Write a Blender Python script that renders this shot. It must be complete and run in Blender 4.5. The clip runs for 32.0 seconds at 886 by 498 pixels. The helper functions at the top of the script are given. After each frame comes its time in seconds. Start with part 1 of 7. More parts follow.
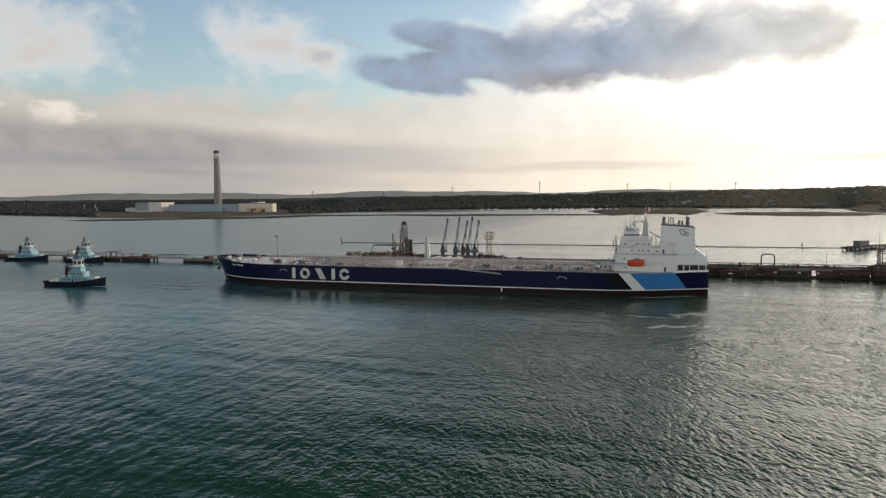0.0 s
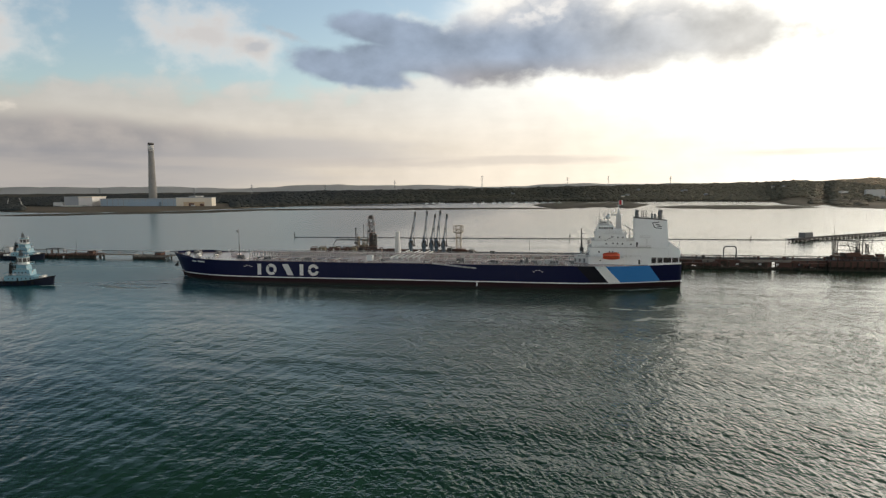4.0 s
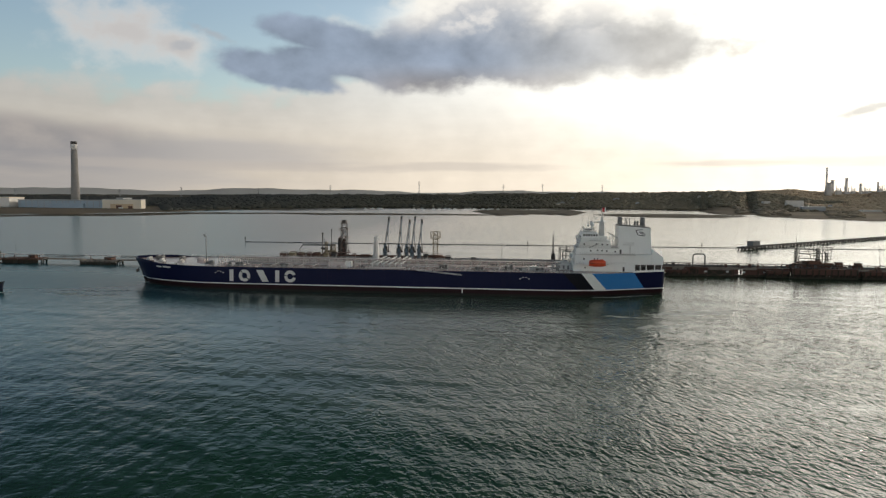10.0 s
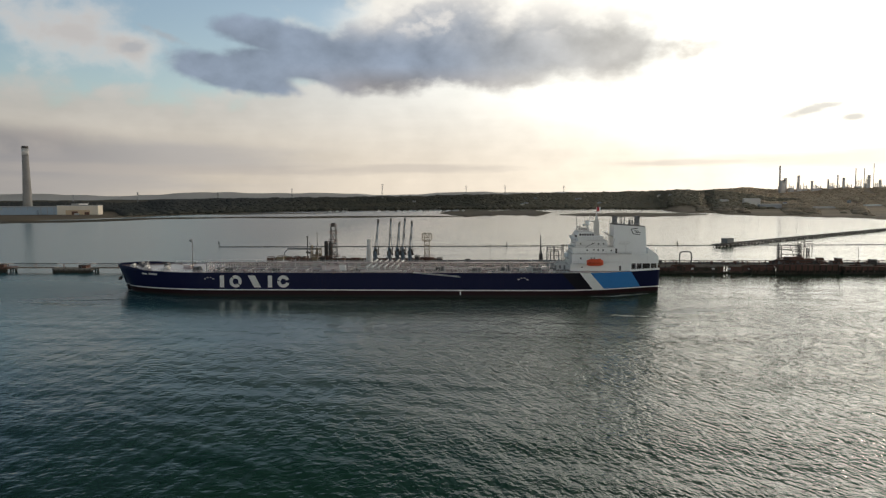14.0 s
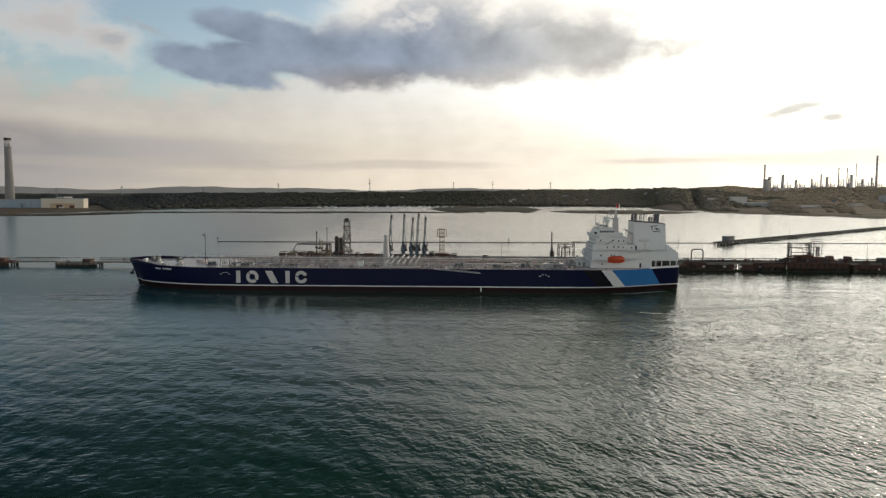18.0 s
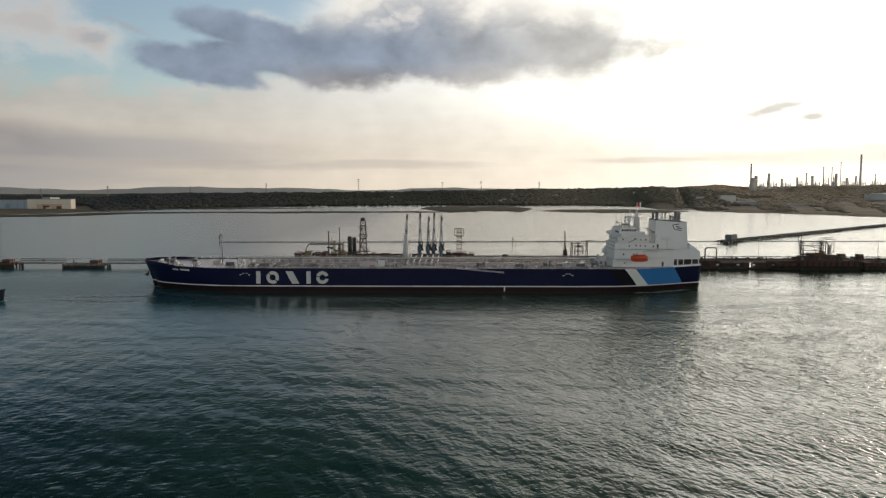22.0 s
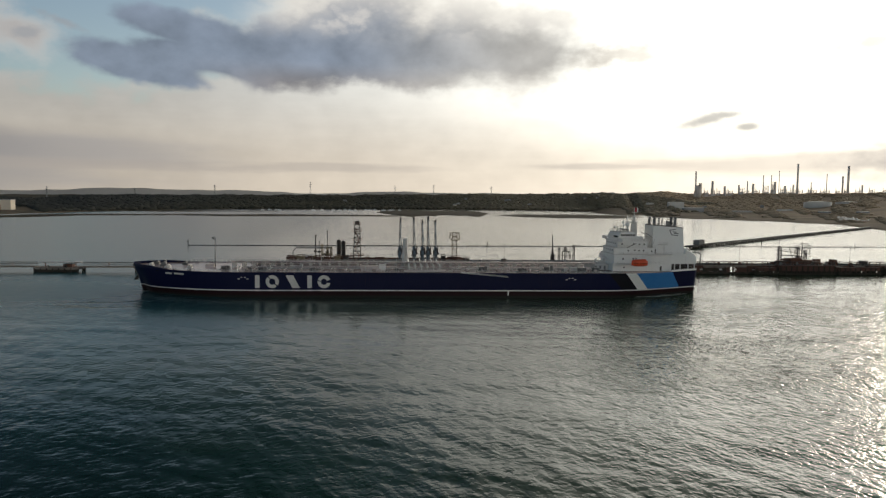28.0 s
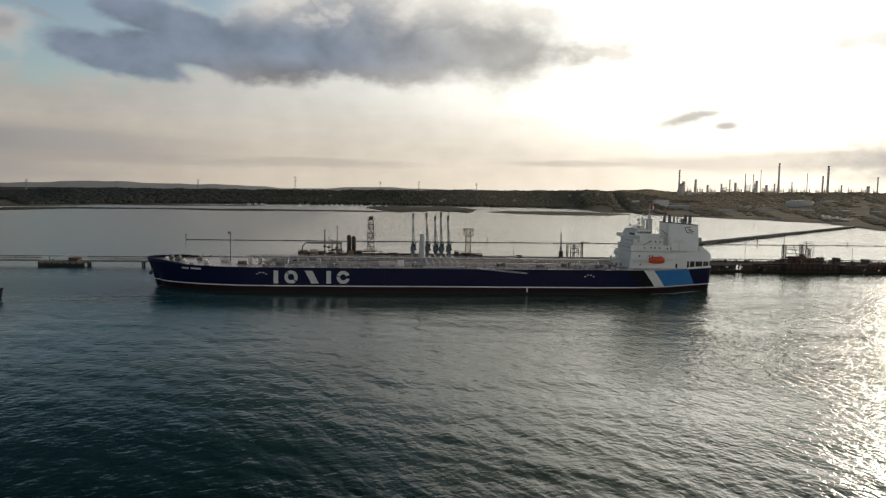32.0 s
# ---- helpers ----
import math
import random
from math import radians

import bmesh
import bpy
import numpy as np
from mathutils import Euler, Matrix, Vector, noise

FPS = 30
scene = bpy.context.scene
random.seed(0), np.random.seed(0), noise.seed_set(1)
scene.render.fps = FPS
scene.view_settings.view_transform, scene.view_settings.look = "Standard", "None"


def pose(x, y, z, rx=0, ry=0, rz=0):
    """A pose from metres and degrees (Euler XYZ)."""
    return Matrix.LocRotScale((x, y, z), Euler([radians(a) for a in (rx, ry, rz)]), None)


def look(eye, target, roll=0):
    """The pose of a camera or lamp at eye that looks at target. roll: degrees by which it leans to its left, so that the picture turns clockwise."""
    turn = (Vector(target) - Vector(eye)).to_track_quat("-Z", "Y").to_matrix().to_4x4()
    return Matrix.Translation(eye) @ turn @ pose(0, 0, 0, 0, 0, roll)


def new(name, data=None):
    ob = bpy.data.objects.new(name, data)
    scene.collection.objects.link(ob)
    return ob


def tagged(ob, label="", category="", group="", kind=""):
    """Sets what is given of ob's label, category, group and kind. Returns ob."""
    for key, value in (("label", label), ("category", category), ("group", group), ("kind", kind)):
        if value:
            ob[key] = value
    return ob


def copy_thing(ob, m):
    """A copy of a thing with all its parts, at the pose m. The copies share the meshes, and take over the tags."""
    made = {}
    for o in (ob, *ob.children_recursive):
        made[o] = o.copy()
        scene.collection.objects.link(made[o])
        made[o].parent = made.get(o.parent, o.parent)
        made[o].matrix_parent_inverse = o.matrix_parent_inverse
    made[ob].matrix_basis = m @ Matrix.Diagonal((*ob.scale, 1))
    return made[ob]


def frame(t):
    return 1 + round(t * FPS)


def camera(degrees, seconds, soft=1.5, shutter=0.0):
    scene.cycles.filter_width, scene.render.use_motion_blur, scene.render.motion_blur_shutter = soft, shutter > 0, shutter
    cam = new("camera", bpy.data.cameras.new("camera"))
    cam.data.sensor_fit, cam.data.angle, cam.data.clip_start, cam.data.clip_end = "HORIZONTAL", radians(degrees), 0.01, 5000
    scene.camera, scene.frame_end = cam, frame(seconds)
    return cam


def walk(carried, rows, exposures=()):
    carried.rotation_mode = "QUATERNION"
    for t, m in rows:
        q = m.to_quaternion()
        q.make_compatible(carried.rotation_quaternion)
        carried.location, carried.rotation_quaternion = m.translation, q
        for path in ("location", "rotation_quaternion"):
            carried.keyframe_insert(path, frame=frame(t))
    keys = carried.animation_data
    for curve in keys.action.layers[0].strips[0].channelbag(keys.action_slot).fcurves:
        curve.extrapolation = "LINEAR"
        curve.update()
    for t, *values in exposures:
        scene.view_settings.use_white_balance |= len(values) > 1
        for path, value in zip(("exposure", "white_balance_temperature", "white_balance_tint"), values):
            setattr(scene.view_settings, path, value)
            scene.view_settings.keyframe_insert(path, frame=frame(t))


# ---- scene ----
cam = camera(64.8, 32.0, soft=1.3)
# seconds, x, y, z, and the turns about x, y and z in degrees
ROWS = [
    (0.0, 0.00, 0.01, 49.30, 85.48, 0.44, 17.16),
    (0.5, -2.30, 0.25, 49.26, 85.41, 0.52, 17.28),
    (1.0, -4.61, 0.49, 49.22, 85.20, 0.55, 16.96),
    (1.5, -6.90, 0.73, 49.18, 85.24, 0.60, 16.51),
    (2.0, -9.20, 0.98, 49.14, 85.17, 0.35, 15.84),
    (2.5, -11.49, 1.24, 49.10, 85.15, 0.27, 14.22),
    (3.0, -13.77, 1.49, 49.06, 85.24, 0.24, 13.51),
    (3.5, -16.06, 1.75, 49.02, 84.96, 0.35, 12.83),
    (5.5, -25.15, 2.81, 48.86, 85.01, 0.36, 10.92),
    (6.0, -27.41, 3.08, 48.82, 84.79, 0.31, 10.58),
    (6.5, -29.67, 3.36, 48.78, 85.00, 0.12, 9.48),
    (7.0, -31.93, 3.63, 48.74, 85.02, -0.02, 8.73),
    (7.5, -34.18, 3.91, 48.70, 84.97, -0.13, 8.22),
    (8.0, -36.44, 4.19, 48.66, 84.95, -0.27, 7.82),
    (8.5, -38.68, 4.47, 48.62, 84.96, -0.23, 7.84),
    (9.0, -40.93, 4.75, 48.58, 85.19, -0.19, 7.39),
    (9.5, -43.17, 5.04, 48.54, 85.37, -0.39, 7.00),
    (10.0, -45.41, 5.33, 48.50, 85.43, -0.41, 6.50),
    (10.5, -47.65, 5.62, 48.46, 85.39, -0.28, 6.07),
    (11.0, -49.88, 5.91, 48.42, 85.32, -0.36, 5.45),
    (11.5, -52.11, 6.20, 48.39, 85.26, -0.35, 5.12),
    (12.0, -54.34, 6.49, 48.35, 85.31, -0.25, 4.76),
    (12.5, -56.57, 6.78, 48.31, 85.18, -0.10, 4.30),
    (13.0, -58.79, 7.08, 48.27, 85.37, 0.05, 3.78),
    (13.5, -61.02, 7.37, 48.23, 85.45, 0.30, 3.56),
    (14.0, -63.24, 7.67, 48.19, 85.58, 0.26, 3.17),
    (14.5, -65.46, 7.97, 48.15, 85.64, 0.29, 2.89),
    (16.5, -74.31, 9.16, 47.99, 85.42, 0.22, 2.16),
    (17.0, -76.52, 9.46, 47.95, 85.19, -0.02, 1.90),
    (17.5, -78.73, 9.76, 47.91, 85.32, -0.02, 1.78),
    (18.0, -80.93, 10.06, 47.87, 85.27, -0.20, 1.82),
    (18.5, -83.14, 10.36, 47.83, 85.08, -0.19, 1.76),
    (19.0, -85.34, 10.66, 47.79, 85.11, -0.28, 1.67),
    (19.5, -87.54, 10.96, 47.75, 84.93, -0.20, 1.64),
    (20.0, -89.74, 11.26, 47.71, 85.10, -0.21, 1.44),
    (20.5, -91.94, 11.55, 47.67, 85.26, -0.08, 1.10),
    (21.0, -94.14, 11.85, 47.63, 85.27, -0.06, 1.07),
    (21.5, -96.34, 12.15, 47.59, 85.28, -0.09, 0.75),
    (22.0, -98.54, 12.44, 47.55, 85.24, -0.05, 0.59),
    (22.5, -100.73, 12.74, 47.51, 85.23, -0.04, 0.41),
    (23.0, -102.93, 13.03, 47.48, 85.20, -0.15, 0.29),
    (23.5, -105.12, 13.33, 47.44, 85.06, -0.13, 0.13),
    (24.0, -107.32, 13.62, 47.40, 84.89, 0.24, -0.33),
    (24.5, -109.51, 13.91, 47.36, 85.04, -0.06, -1.22),
    (25.0, -111.71, 14.20, 47.32, 84.77, -0.43, -1.95),
    (25.5, -113.90, 14.49, 47.28, 84.98, -0.54, -2.58),
    (27.5, -122.67, 15.63, 47.12, 85.78, -0.58, -3.47),
    (28.0, -124.87, 15.91, 47.08, 85.61, -0.61, -3.75),
    (28.5, -127.06, 16.18, 47.04, 85.58, -0.55, -4.11),
    (29.0, -129.26, 16.46, 47.00, 85.67, -0.69, -4.06),
    (29.5, -131.45, 16.73, 46.96, 85.60, -0.71, -3.98),
    (30.0, -133.64, 17.00, 46.92, 85.43, -0.80, -4.19),
    (30.5, -135.84, 17.27, 46.88, 85.36, -0.93, -4.52),
    (31.0, -138.04, 17.54, 46.84, 85.34, -0.99, -4.84),
    (31.5, -140.23, 17.80, 46.80, 85.24, -1.03, -4.97),
    (32.0, -142.43, 18.06, 46.76, 85.31, -1.09, -5.27),
]
walk(cam, [(t, pose(*row)) for t, *row in ROWS], ((0.0, 0.43), (7.0, 0.34), (13.0, 0.15), (20.0, 0.12), (26.0, -0.06), (32.0, -0.22)))

# ---- world and sun ----
SUN_AZ, SUN_EL = -42.5, 15.0          # degrees from +y towards -x, and above the horizon


class Sum:
    """A scalar in a node tree, with plain arithmetic."""

    def __init__(self, tree, out):
        self.tree, self.out = tree, out

    def op(self, kind, *others):
        n = self.tree.nodes.new("ShaderNodeMath")
        n.operation = kind
        for i, v in enumerate((self, *others)):
            if isinstance(v, Sum):
                self.tree.links.new(v.out, n.inputs[i])
            else:
                n.inputs[i].default_value = v
        return Sum(self.tree, n.outputs[0])

    def __add__(self, o): return self.op("ADD", o)
    def __sub__(self, o): return self.op("SUBTRACT", o)
    def __mul__(self, o): return self.op("MULTIPLY", o)
    def __truediv__(self, o): return self.op("DIVIDE", o)
    def step(self, lo, hi):
        n = self.tree.nodes.new("ShaderNodeMapRange")
        n.interpolation_type = "SMOOTHSTEP"
        self.tree.links.new(self.out, n.inputs["Value"])
        n.inputs["From Min"].default_value, n.inputs["From Max"].default_value = lo, hi
        return Sum(self.tree, n.outputs["Result"])


def mix(tree, fac, a, b):
    """A colour between a and b, each a socket or an rgb triple."""
    n = tree.nodes.new("ShaderNodeMix")
    n.data_type = "RGBA"
    for value, i in ((a, 6), (b, 7)):
        if isinstance(value, tuple):
            n.inputs[i].default_value = (*value, 1)
        else:
            tree.links.new(value, n.inputs[i])
    if isinstance(fac, Sum):
        tree.links.new(fac.out, n.inputs[0])
    else:
        n.inputs[0].default_value = fac
    return n.outputs[2]


def gain(tree, colour, value):
    n = tree.nodes.new("ShaderNodeVectorMath")
    n.operation = "SCALE"
    tree.links.new(colour, n.inputs[0])
    if isinstance(value, Sum):
        tree.links.new(value.out, n.inputs["Scale"])
    else:
        n.inputs["Scale"].default_value = value
    return n.outputs[0]


def add_colour(tree, a, b):
    n = tree.nodes.new("ShaderNodeVectorMath")
    n.operation = "ADD"
    tree.links.new(a, n.inputs[0])
    tree.links.new(b, n.inputs[1])
    return n.outputs[0]


def build_sky():
    world = bpy.data.worlds.new("evening_sky")
    world.use_nodes = True
    scene.world = world
    t = world.node_tree
    nodes, links = t.nodes, t.links
    back = nodes["Background"]
    sky = nodes.new("ShaderNodeTexSky")
    sky.sky_type, sky.sun_disc = "NISHITA", False
    sky.sun_elevation, sky.sun_rotation = radians(SUN_EL), radians(-SUN_AZ)
    sky.air_density, sky.dust_density = 1.0, 1.5
    coord = nodes.new("ShaderNodeTexCoord")
    sep = nodes.new("ShaderNodeSeparateXYZ")
    links.new(coord.outputs["Generated"], sep.inputs[0])
    x, y, z = (Sum(t, sep.outputs[i]) for i in range(3))
    az = (x * -1).op("ARCTAN2", y) * (180 / math.pi)
    el = z.op("ARCSINE") * (180 / math.pi)
    # angle from the sun
    sd = Vector((-math.sin(radians(SUN_AZ)) * math.cos(radians(SUN_EL)), math.cos(radians(SUN_AZ)) * math.cos(radians(SUN_EL)), math.sin(radians(SUN_EL))))
    off = (x * sd.x + y * sd.y + z * sd.z).op("MINIMUM", 1.0).op("ARCCOSINE") * (180 / math.pi)

    def cloud_noise(sx, sy, scale, detail, rough, seed, distort=0.0):
        c = nodes.new("ShaderNodeCombineXYZ")
        links.new((az * sx).out, c.inputs[0])
        links.new((el * sy).out, c.inputs[1])
        c.inputs[2].default_value = seed
        n = nodes.new("ShaderNodeTexNoise")
        n.inputs["Scale"].default_value, n.inputs["Detail"].default_value = scale, detail
        n.inputs["Roughness"].default_value, n.inputs["Distortion"].default_value = rough, distort
        links.new(c.outputs[0], n.inputs["Vector"])
        return Sum(t, n.outputs[0])

    fine = cloud_noise(1.0, 1.3, 0.36, 5, 0.52, 3.1)
    fine2 = cloud_noise(1.0, 1.6, 0.8, 4, 0.52, 17.4)
    broad = cloud_noise(0.5, 1.6, 0.13, 4, 0.5, 8.7)
    billow = cloud_noise(1.0, 1.5, 0.27, 5, 0.46, 41.3, 0.3)
    streak = cloud_noise(0.25, 2.2, 0.35, 4, 0.55, 22.0)

    def lobe(a, e, ra, re, slope):
        """One inside the lobe, which climbs by slope along the azimuth, falling to nought and below outside it."""
        u, v = (az - a) / ra, (el - (az - a) * slope - e) / re
        return (u * u + v * v).op("SQRT") * -1 + 1

    def union(shapes):
        whole = lobe(*shapes[0])
        for s in shapes[1:]:
            whole = whole.op("SMOOTH_MAX", lobe(*s), 0.25)
        return whole

    # a thin white veil over blue, brighter and warmer towards the sun
    near = (off / 28.0)
    glow = (near * near * -1).op("EXPONENT")
    wide = (off / 60.0)
    halo = (wide * wide * -1).op("EXPONENT")
    low = el.step(10.0, 0.5)
    veil = mix(t, low, (0.55, 0.555, 0.55), (0.70, 0.615, 0.52))
    veil = gain(t, veil, halo * 0.93 + 0.58)
    veil = gain(t, veil, el.step(13.0, 32.0) * -0.78 + 1.0)
    # clouds behind the viewer are lit from the front
    veil = gain(t, veil, (y * -1).step(-0.1, 0.9) * 3.0 + 1.0)
    warm = mix(t, low, (1.0, 0.955, 0.85), (1.0, 0.91, 0.74))
    veil = add_colour(t, veil, gain(t, warm, glow * (el.step(2.0, 11.0) * 2.6 + 0.8)))
    veil = gain(t, veil, (streak - 0.5) * 0.16 + (fine - 0.5) * 0.25 + (broad - 0.5) * 0.25 + 1.0)
    blue = gain(t, sky.outputs[0], 0.13)
    clear = az.step(0.0, 30.0) * el.step(6.0, 11.0) * 0.66 + el.step(13.0, 22.0) * az.step(-25.0, 5.0) * 0.45
    thin = (broad * 1.3 + fine * 0.9 - 0.72 + low * 0.75 + halo * 0.65 - clear - el.step(20.0, 60.0) * 0.3).step(0.2, 0.66)
    colour = mix(t, thin, blue, veil)

    # pale pinkish-grey cloud high up, and the lighter tops of the bank on the horizon
    soft = union([(31.2, 11.8, 4.2, 2.4, 0.0), (27.6, 10.6, 3.2, 1.6, 0.0), (47.5, 11.2, 5.6, 3.2, 0.0)]) + (fine - 0.5) * 2.2 + (fine2 - 0.5) * 0.4
    colour = mix(t, soft.step(-0.4, 0.9) * 0.85, colour, mix(t, soft.step(0.0, 1.0), (0.66, 0.63, 0.61), (0.50, 0.465, 0.455)))
    lit = union([(45.6, 5.8, 2.3, 1.1, 0.0), (53.0, 6.2, 4.0, 0.8, 0.0)]) + (fine2 - 0.5) * 1.3 + (fine - 0.5) * 0.8
    colour = mix(t, lit.step(-0.1, 0.6) * 0.7, colour, (0.72, 0.65, 0.58))
    bank = union([(54.0, 3.4, 20.0, 2.3, 0.0), (40.0, 3.5, 13.0, 1.9, 0.03), (70.0, 4.6, 14.0, 2.8, 0.0)]) + (broad - 0.5) * 0.6 + (fine - 0.5) * 0.8
    haze = union([(40.0, 1.2, 26.0, 2.6, 0.0), (24.0, 2.9, 13.0, 1.6, 0.02)]) + (broad - 0.5) * 0.5 + (streak - 0.5) * 0.9
    colour = mix(t, bank.step(-0.3, 0.4) * 0.9, colour, mix(t, (fine * 0.5 + broad * 0.6).step(0.4, 0.75), (0.225, 0.22, 0.235), (0.37, 0.335, 0.32)))

    colour = mix(t, haze.step(-0.2, 0.7) * 0.75, colour, mix(t, az.step(16.0, 42.0), (0.40, 0.38, 0.38), (0.235, 0.235, 0.255)))

    # the long grey cloud: two arms to one side, a billowing crown, a flat underside that catches warm light
    body = union([(19.4, 9.4, 5.2, 1.5, 0.15), (16.0, 12.1, 5.6, 1.35, 0.14), (17.2, 10.2, 3.8, 1.3, 0.1), (12.6, 10.7, 5.2, 2.2, 0.0), (7.6, 10.9, 6.4, 3.1, -0.07), (3.0, 12.3, 7.8, 3.6, -0.05), (-4.2, 11.6, 8.4, 3.3, -0.04), (-9.8, 11.2, 7.0, 3.3, 0.03)])
    ragged = body + (billow - 0.5) * 0.72 + (fine2 - 0.5) * 0.36
    hole = union([(13.4, 8.6, 2.0, 0.65, 0.15)]) + (fine2 - 0.5) * 1.4
    ragged = ragged - hole.step(-0.2, 0.6) * 0.15
    wisp = union([(24.6, 11.9, 2.0, 0.4, 0.35), (26.6, 10.9, 1.6, 0.5, -0.2)]) + (fine2 - 0.5) * 1.6
    tail = union([(-18.2, 11.0, 4.4, 1.25, -0.1)]) + (fine2 - 0.5) * 1.3
    bright = (off / 40.0 * -1).op("EXPONENT")
    brim = ragged.step(-0.45, 0.05) * el.step(11.6, 14.0) * az.step(14.0, 8.0) * 0.8
    colour = mix(t, brim, colour, gain(t, mix(t, 0.5, (0.92, 0.88, 0.82), (0.92, 0.88, 0.82)), bright * 0.7 + 0.8))
    shade = mix(t, az.step(6.0, -12.0), (0.222, 0.268, 0.352), (0.45, 0.438, 0.425))
    under = el.step(10.6, 8.4) * (az.step(17.0, 9.0) * 0.75)
    shade = mix(t, under, shade, mix(t, az.step(10.0, -8.0), (0.235, 0.212, 0.212), (0.36, 0.325, 0.30)))
    shade = gain(t, shade, (billow - 0.5) * 0.8 + (fine - 0.5) * 0.7 + (broad - 0.5) * 0.4 + 1.08)
    rim = ragged.step(0.62, 0.08) * el.step(11.4, 13.4) * az.step(13.0, 8.0)
    shade = mix(t, rim * 0.7, shade, (0.82, 0.78, 0.74))
    lift = el.step(11.0, 13.8) * az.step(13.0, 5.0) * (billow * 1.2 + fine * 0.5).step(0.6, 1.1)
    shade = mix(t, lift * 0.55, shade, (0.56, 0.55, 0.55))
    heads = (fine2 * 0.5 + billow * 0.7).step(0.60, 0.78) * el.step(11.8, 13.6) * az.step(12.0, 6.0)
    shade = mix(t, heads * 0.6, shade, (0.80, 0.76, 0.73))
    firm = az.step(-9.0, 3.0)
    cover = ragged.step(-0.12, 0.3) * firm + ragged.step(-0.35, 0.7) * (firm * -1.0 + 1.0)
    colour = mix(t, cover * 0.96, colour, shade)
    colour = mix(t, tail.step(-0.4, 0.9) * 0.75, colour, (0.64, 0.59, 0.53))
    colour = mix(t, wisp.step(0.0, 0.8) * 0.6, colour, (0.34, 0.36, 0.40))

    # small grey clouds towards the sun, and thin streaks above the horizon
    small = union([(-24.0, 5.9, 2.3, 0.55, -0.2), (-25.4, 6.25, 1.7, 0.42, -0.05), (-27.1, 5.35, 1.1, 0.36, 0.0), (-37.0, 10.9, 8.8, 1.3, -0.03), (-47.0, 12.0, 9.0, 1.8, 0.0), (-42.0, 2.7, 9.5, 1.9, 0.0)]) + (fine2 - 0.5) * 0.9
    colour = mix(t, small.step(-0.4, 0.8) * 0.8, colour, (0.43, 0.42, 0.41))
    strip = union([(-15.0, 2.4, 8.0, 0.4, 0.0), (-31.0, 2.7, 15.0, 1.1, -0.03), (4.0, 2.2, 12.0, 0.5, 0.0), (25.0, 2.0, 16.0, 0.7, 0.0), (48.0, 1.2, 24.0, 1.5, 0.0)]) + (streak - 0.5) * 1.9
    colour = mix(t, strip.step(0.0, 0.7) * 0.5, colour, gain(t, mix(t, 0.5, (0.58, 0.52, 0.48), (0.58, 0.52, 0.48)), bright * 0.75 + 0.62))
    # an unseen dark deck overhead, added to dim the water's reflections; the sky darkens upwards
    deck = el.step(14.2, 20.5) * az.step(-6.0, 12.0) * az.step(88.0, 60.0)
    colour = mix(t, deck * ((fine - 0.5) * 0.5 + 0.86), colour, mix(t, az.step(24.0, 44.0), (0.012, 0.028, 0.038), (0.034, 0.078, 0.104)))
    colour = gain(t, colour, el.step(15.5, 34.0) * -0.85 + 1.0)
    tint = nodes.new("ShaderNodeVectorMath")
    tint.operation = "MULTIPLY"
    links.new(colour, tint.inputs[0])
    tint.inputs[1].default_value = (1.0, 1.0, 0.973)
    links.new(tint.outputs[0], back.inputs["Color"])
    back.inputs["Strength"].default_value = 1.0
    lamp = bpy.data.lights.new("sun", "SUN")
    lamp.energy, lamp.angle, lamp.color = 0.8, radians(9.0), (1.0, 0.86, 0.68)
    sun = new("sun", lamp)
    sun.matrix_basis = look(sd * 1500, (0, 0, 0))


build_sky()


# ---- materials ----
def principled(name):
    m = bpy.data.materials.new(name)
    m.use_nodes = True
    return m, m.node_tree, m.node_tree.nodes["Principled BSDF"]


def position(t):
    return t.nodes.new("ShaderNodeTexCoord").outputs["Object"]


def noise_of(t, vector, scale, detail=3.0, rough=0.55, stretch=None):
    if stretch:
        mp = t.nodes.new("ShaderNodeMapping")
        mp.inputs["Scale"].default_value = stretch
        t.links.new(vector, mp.inputs["Vector"])
        vector = mp.outputs[0]
    n = t.nodes.new("ShaderNodeTexNoise")
    n.inputs["Scale"].default_value, n.inputs["Detail"].default_value, n.inputs["Roughness"].default_value = scale, detail, rough
    t.links.new(vector, n.inputs["Vector"])
    return Sum(t, n.outputs[0])


def paint(name, colour, worn, rough=0.5, metal=0.0, grain=1.5, stain=0.12, bump=0.02, streaks=0.0, each=0.0, gloss=0.5):
    """A weathered surface: base colour, a worn colour in large stains and fine grain, and fine relief."""
    m, t, b = principled(name)
    p = position(t)
    large, small = noise_of(t, p, stain, 4), noise_of(t, p, grain, 4, 0.65)
    c = mix(t, (large * 0.6 + small * 0.5).step(0.42, 0.86) * 0.75, colour, worn)
    if streaks:
        run = noise_of(t, p, 1.0, 4, 0.6, (1.4, 1.4, 0.09))
        c = mix(t, run.step(0.56, 0.78) * streaks, c, (0.13, 0.075, 0.045))
    if each:
        info = t.nodes.new("ShaderNodeObjectInfo")
        c = gain(t, c, Sum(t, info.outputs["Random"]) * each + (1 - each / 2))
    t.links.new(c, b.inputs["Base Color"])
    t.links.new((small * 0.25 + (rough - 0.12)).out, b.inputs["Roughness"])
    b.inputs["Metallic"].default_value = metal
    b.inputs["Specular IOR Level"].default_value = 0.12 if rough >= 0.85 else gloss
    if bump:
        bp = t.nodes.new("ShaderNodeBump")
        bp.inputs["Strength"].default_value, bp.inputs["Distance"].default_value = 0.5, bump
        t.links.new(small.out, bp.inputs["Height"])
        t.links.new(bp.outputs[0], b.inputs["Normal"])
    return m


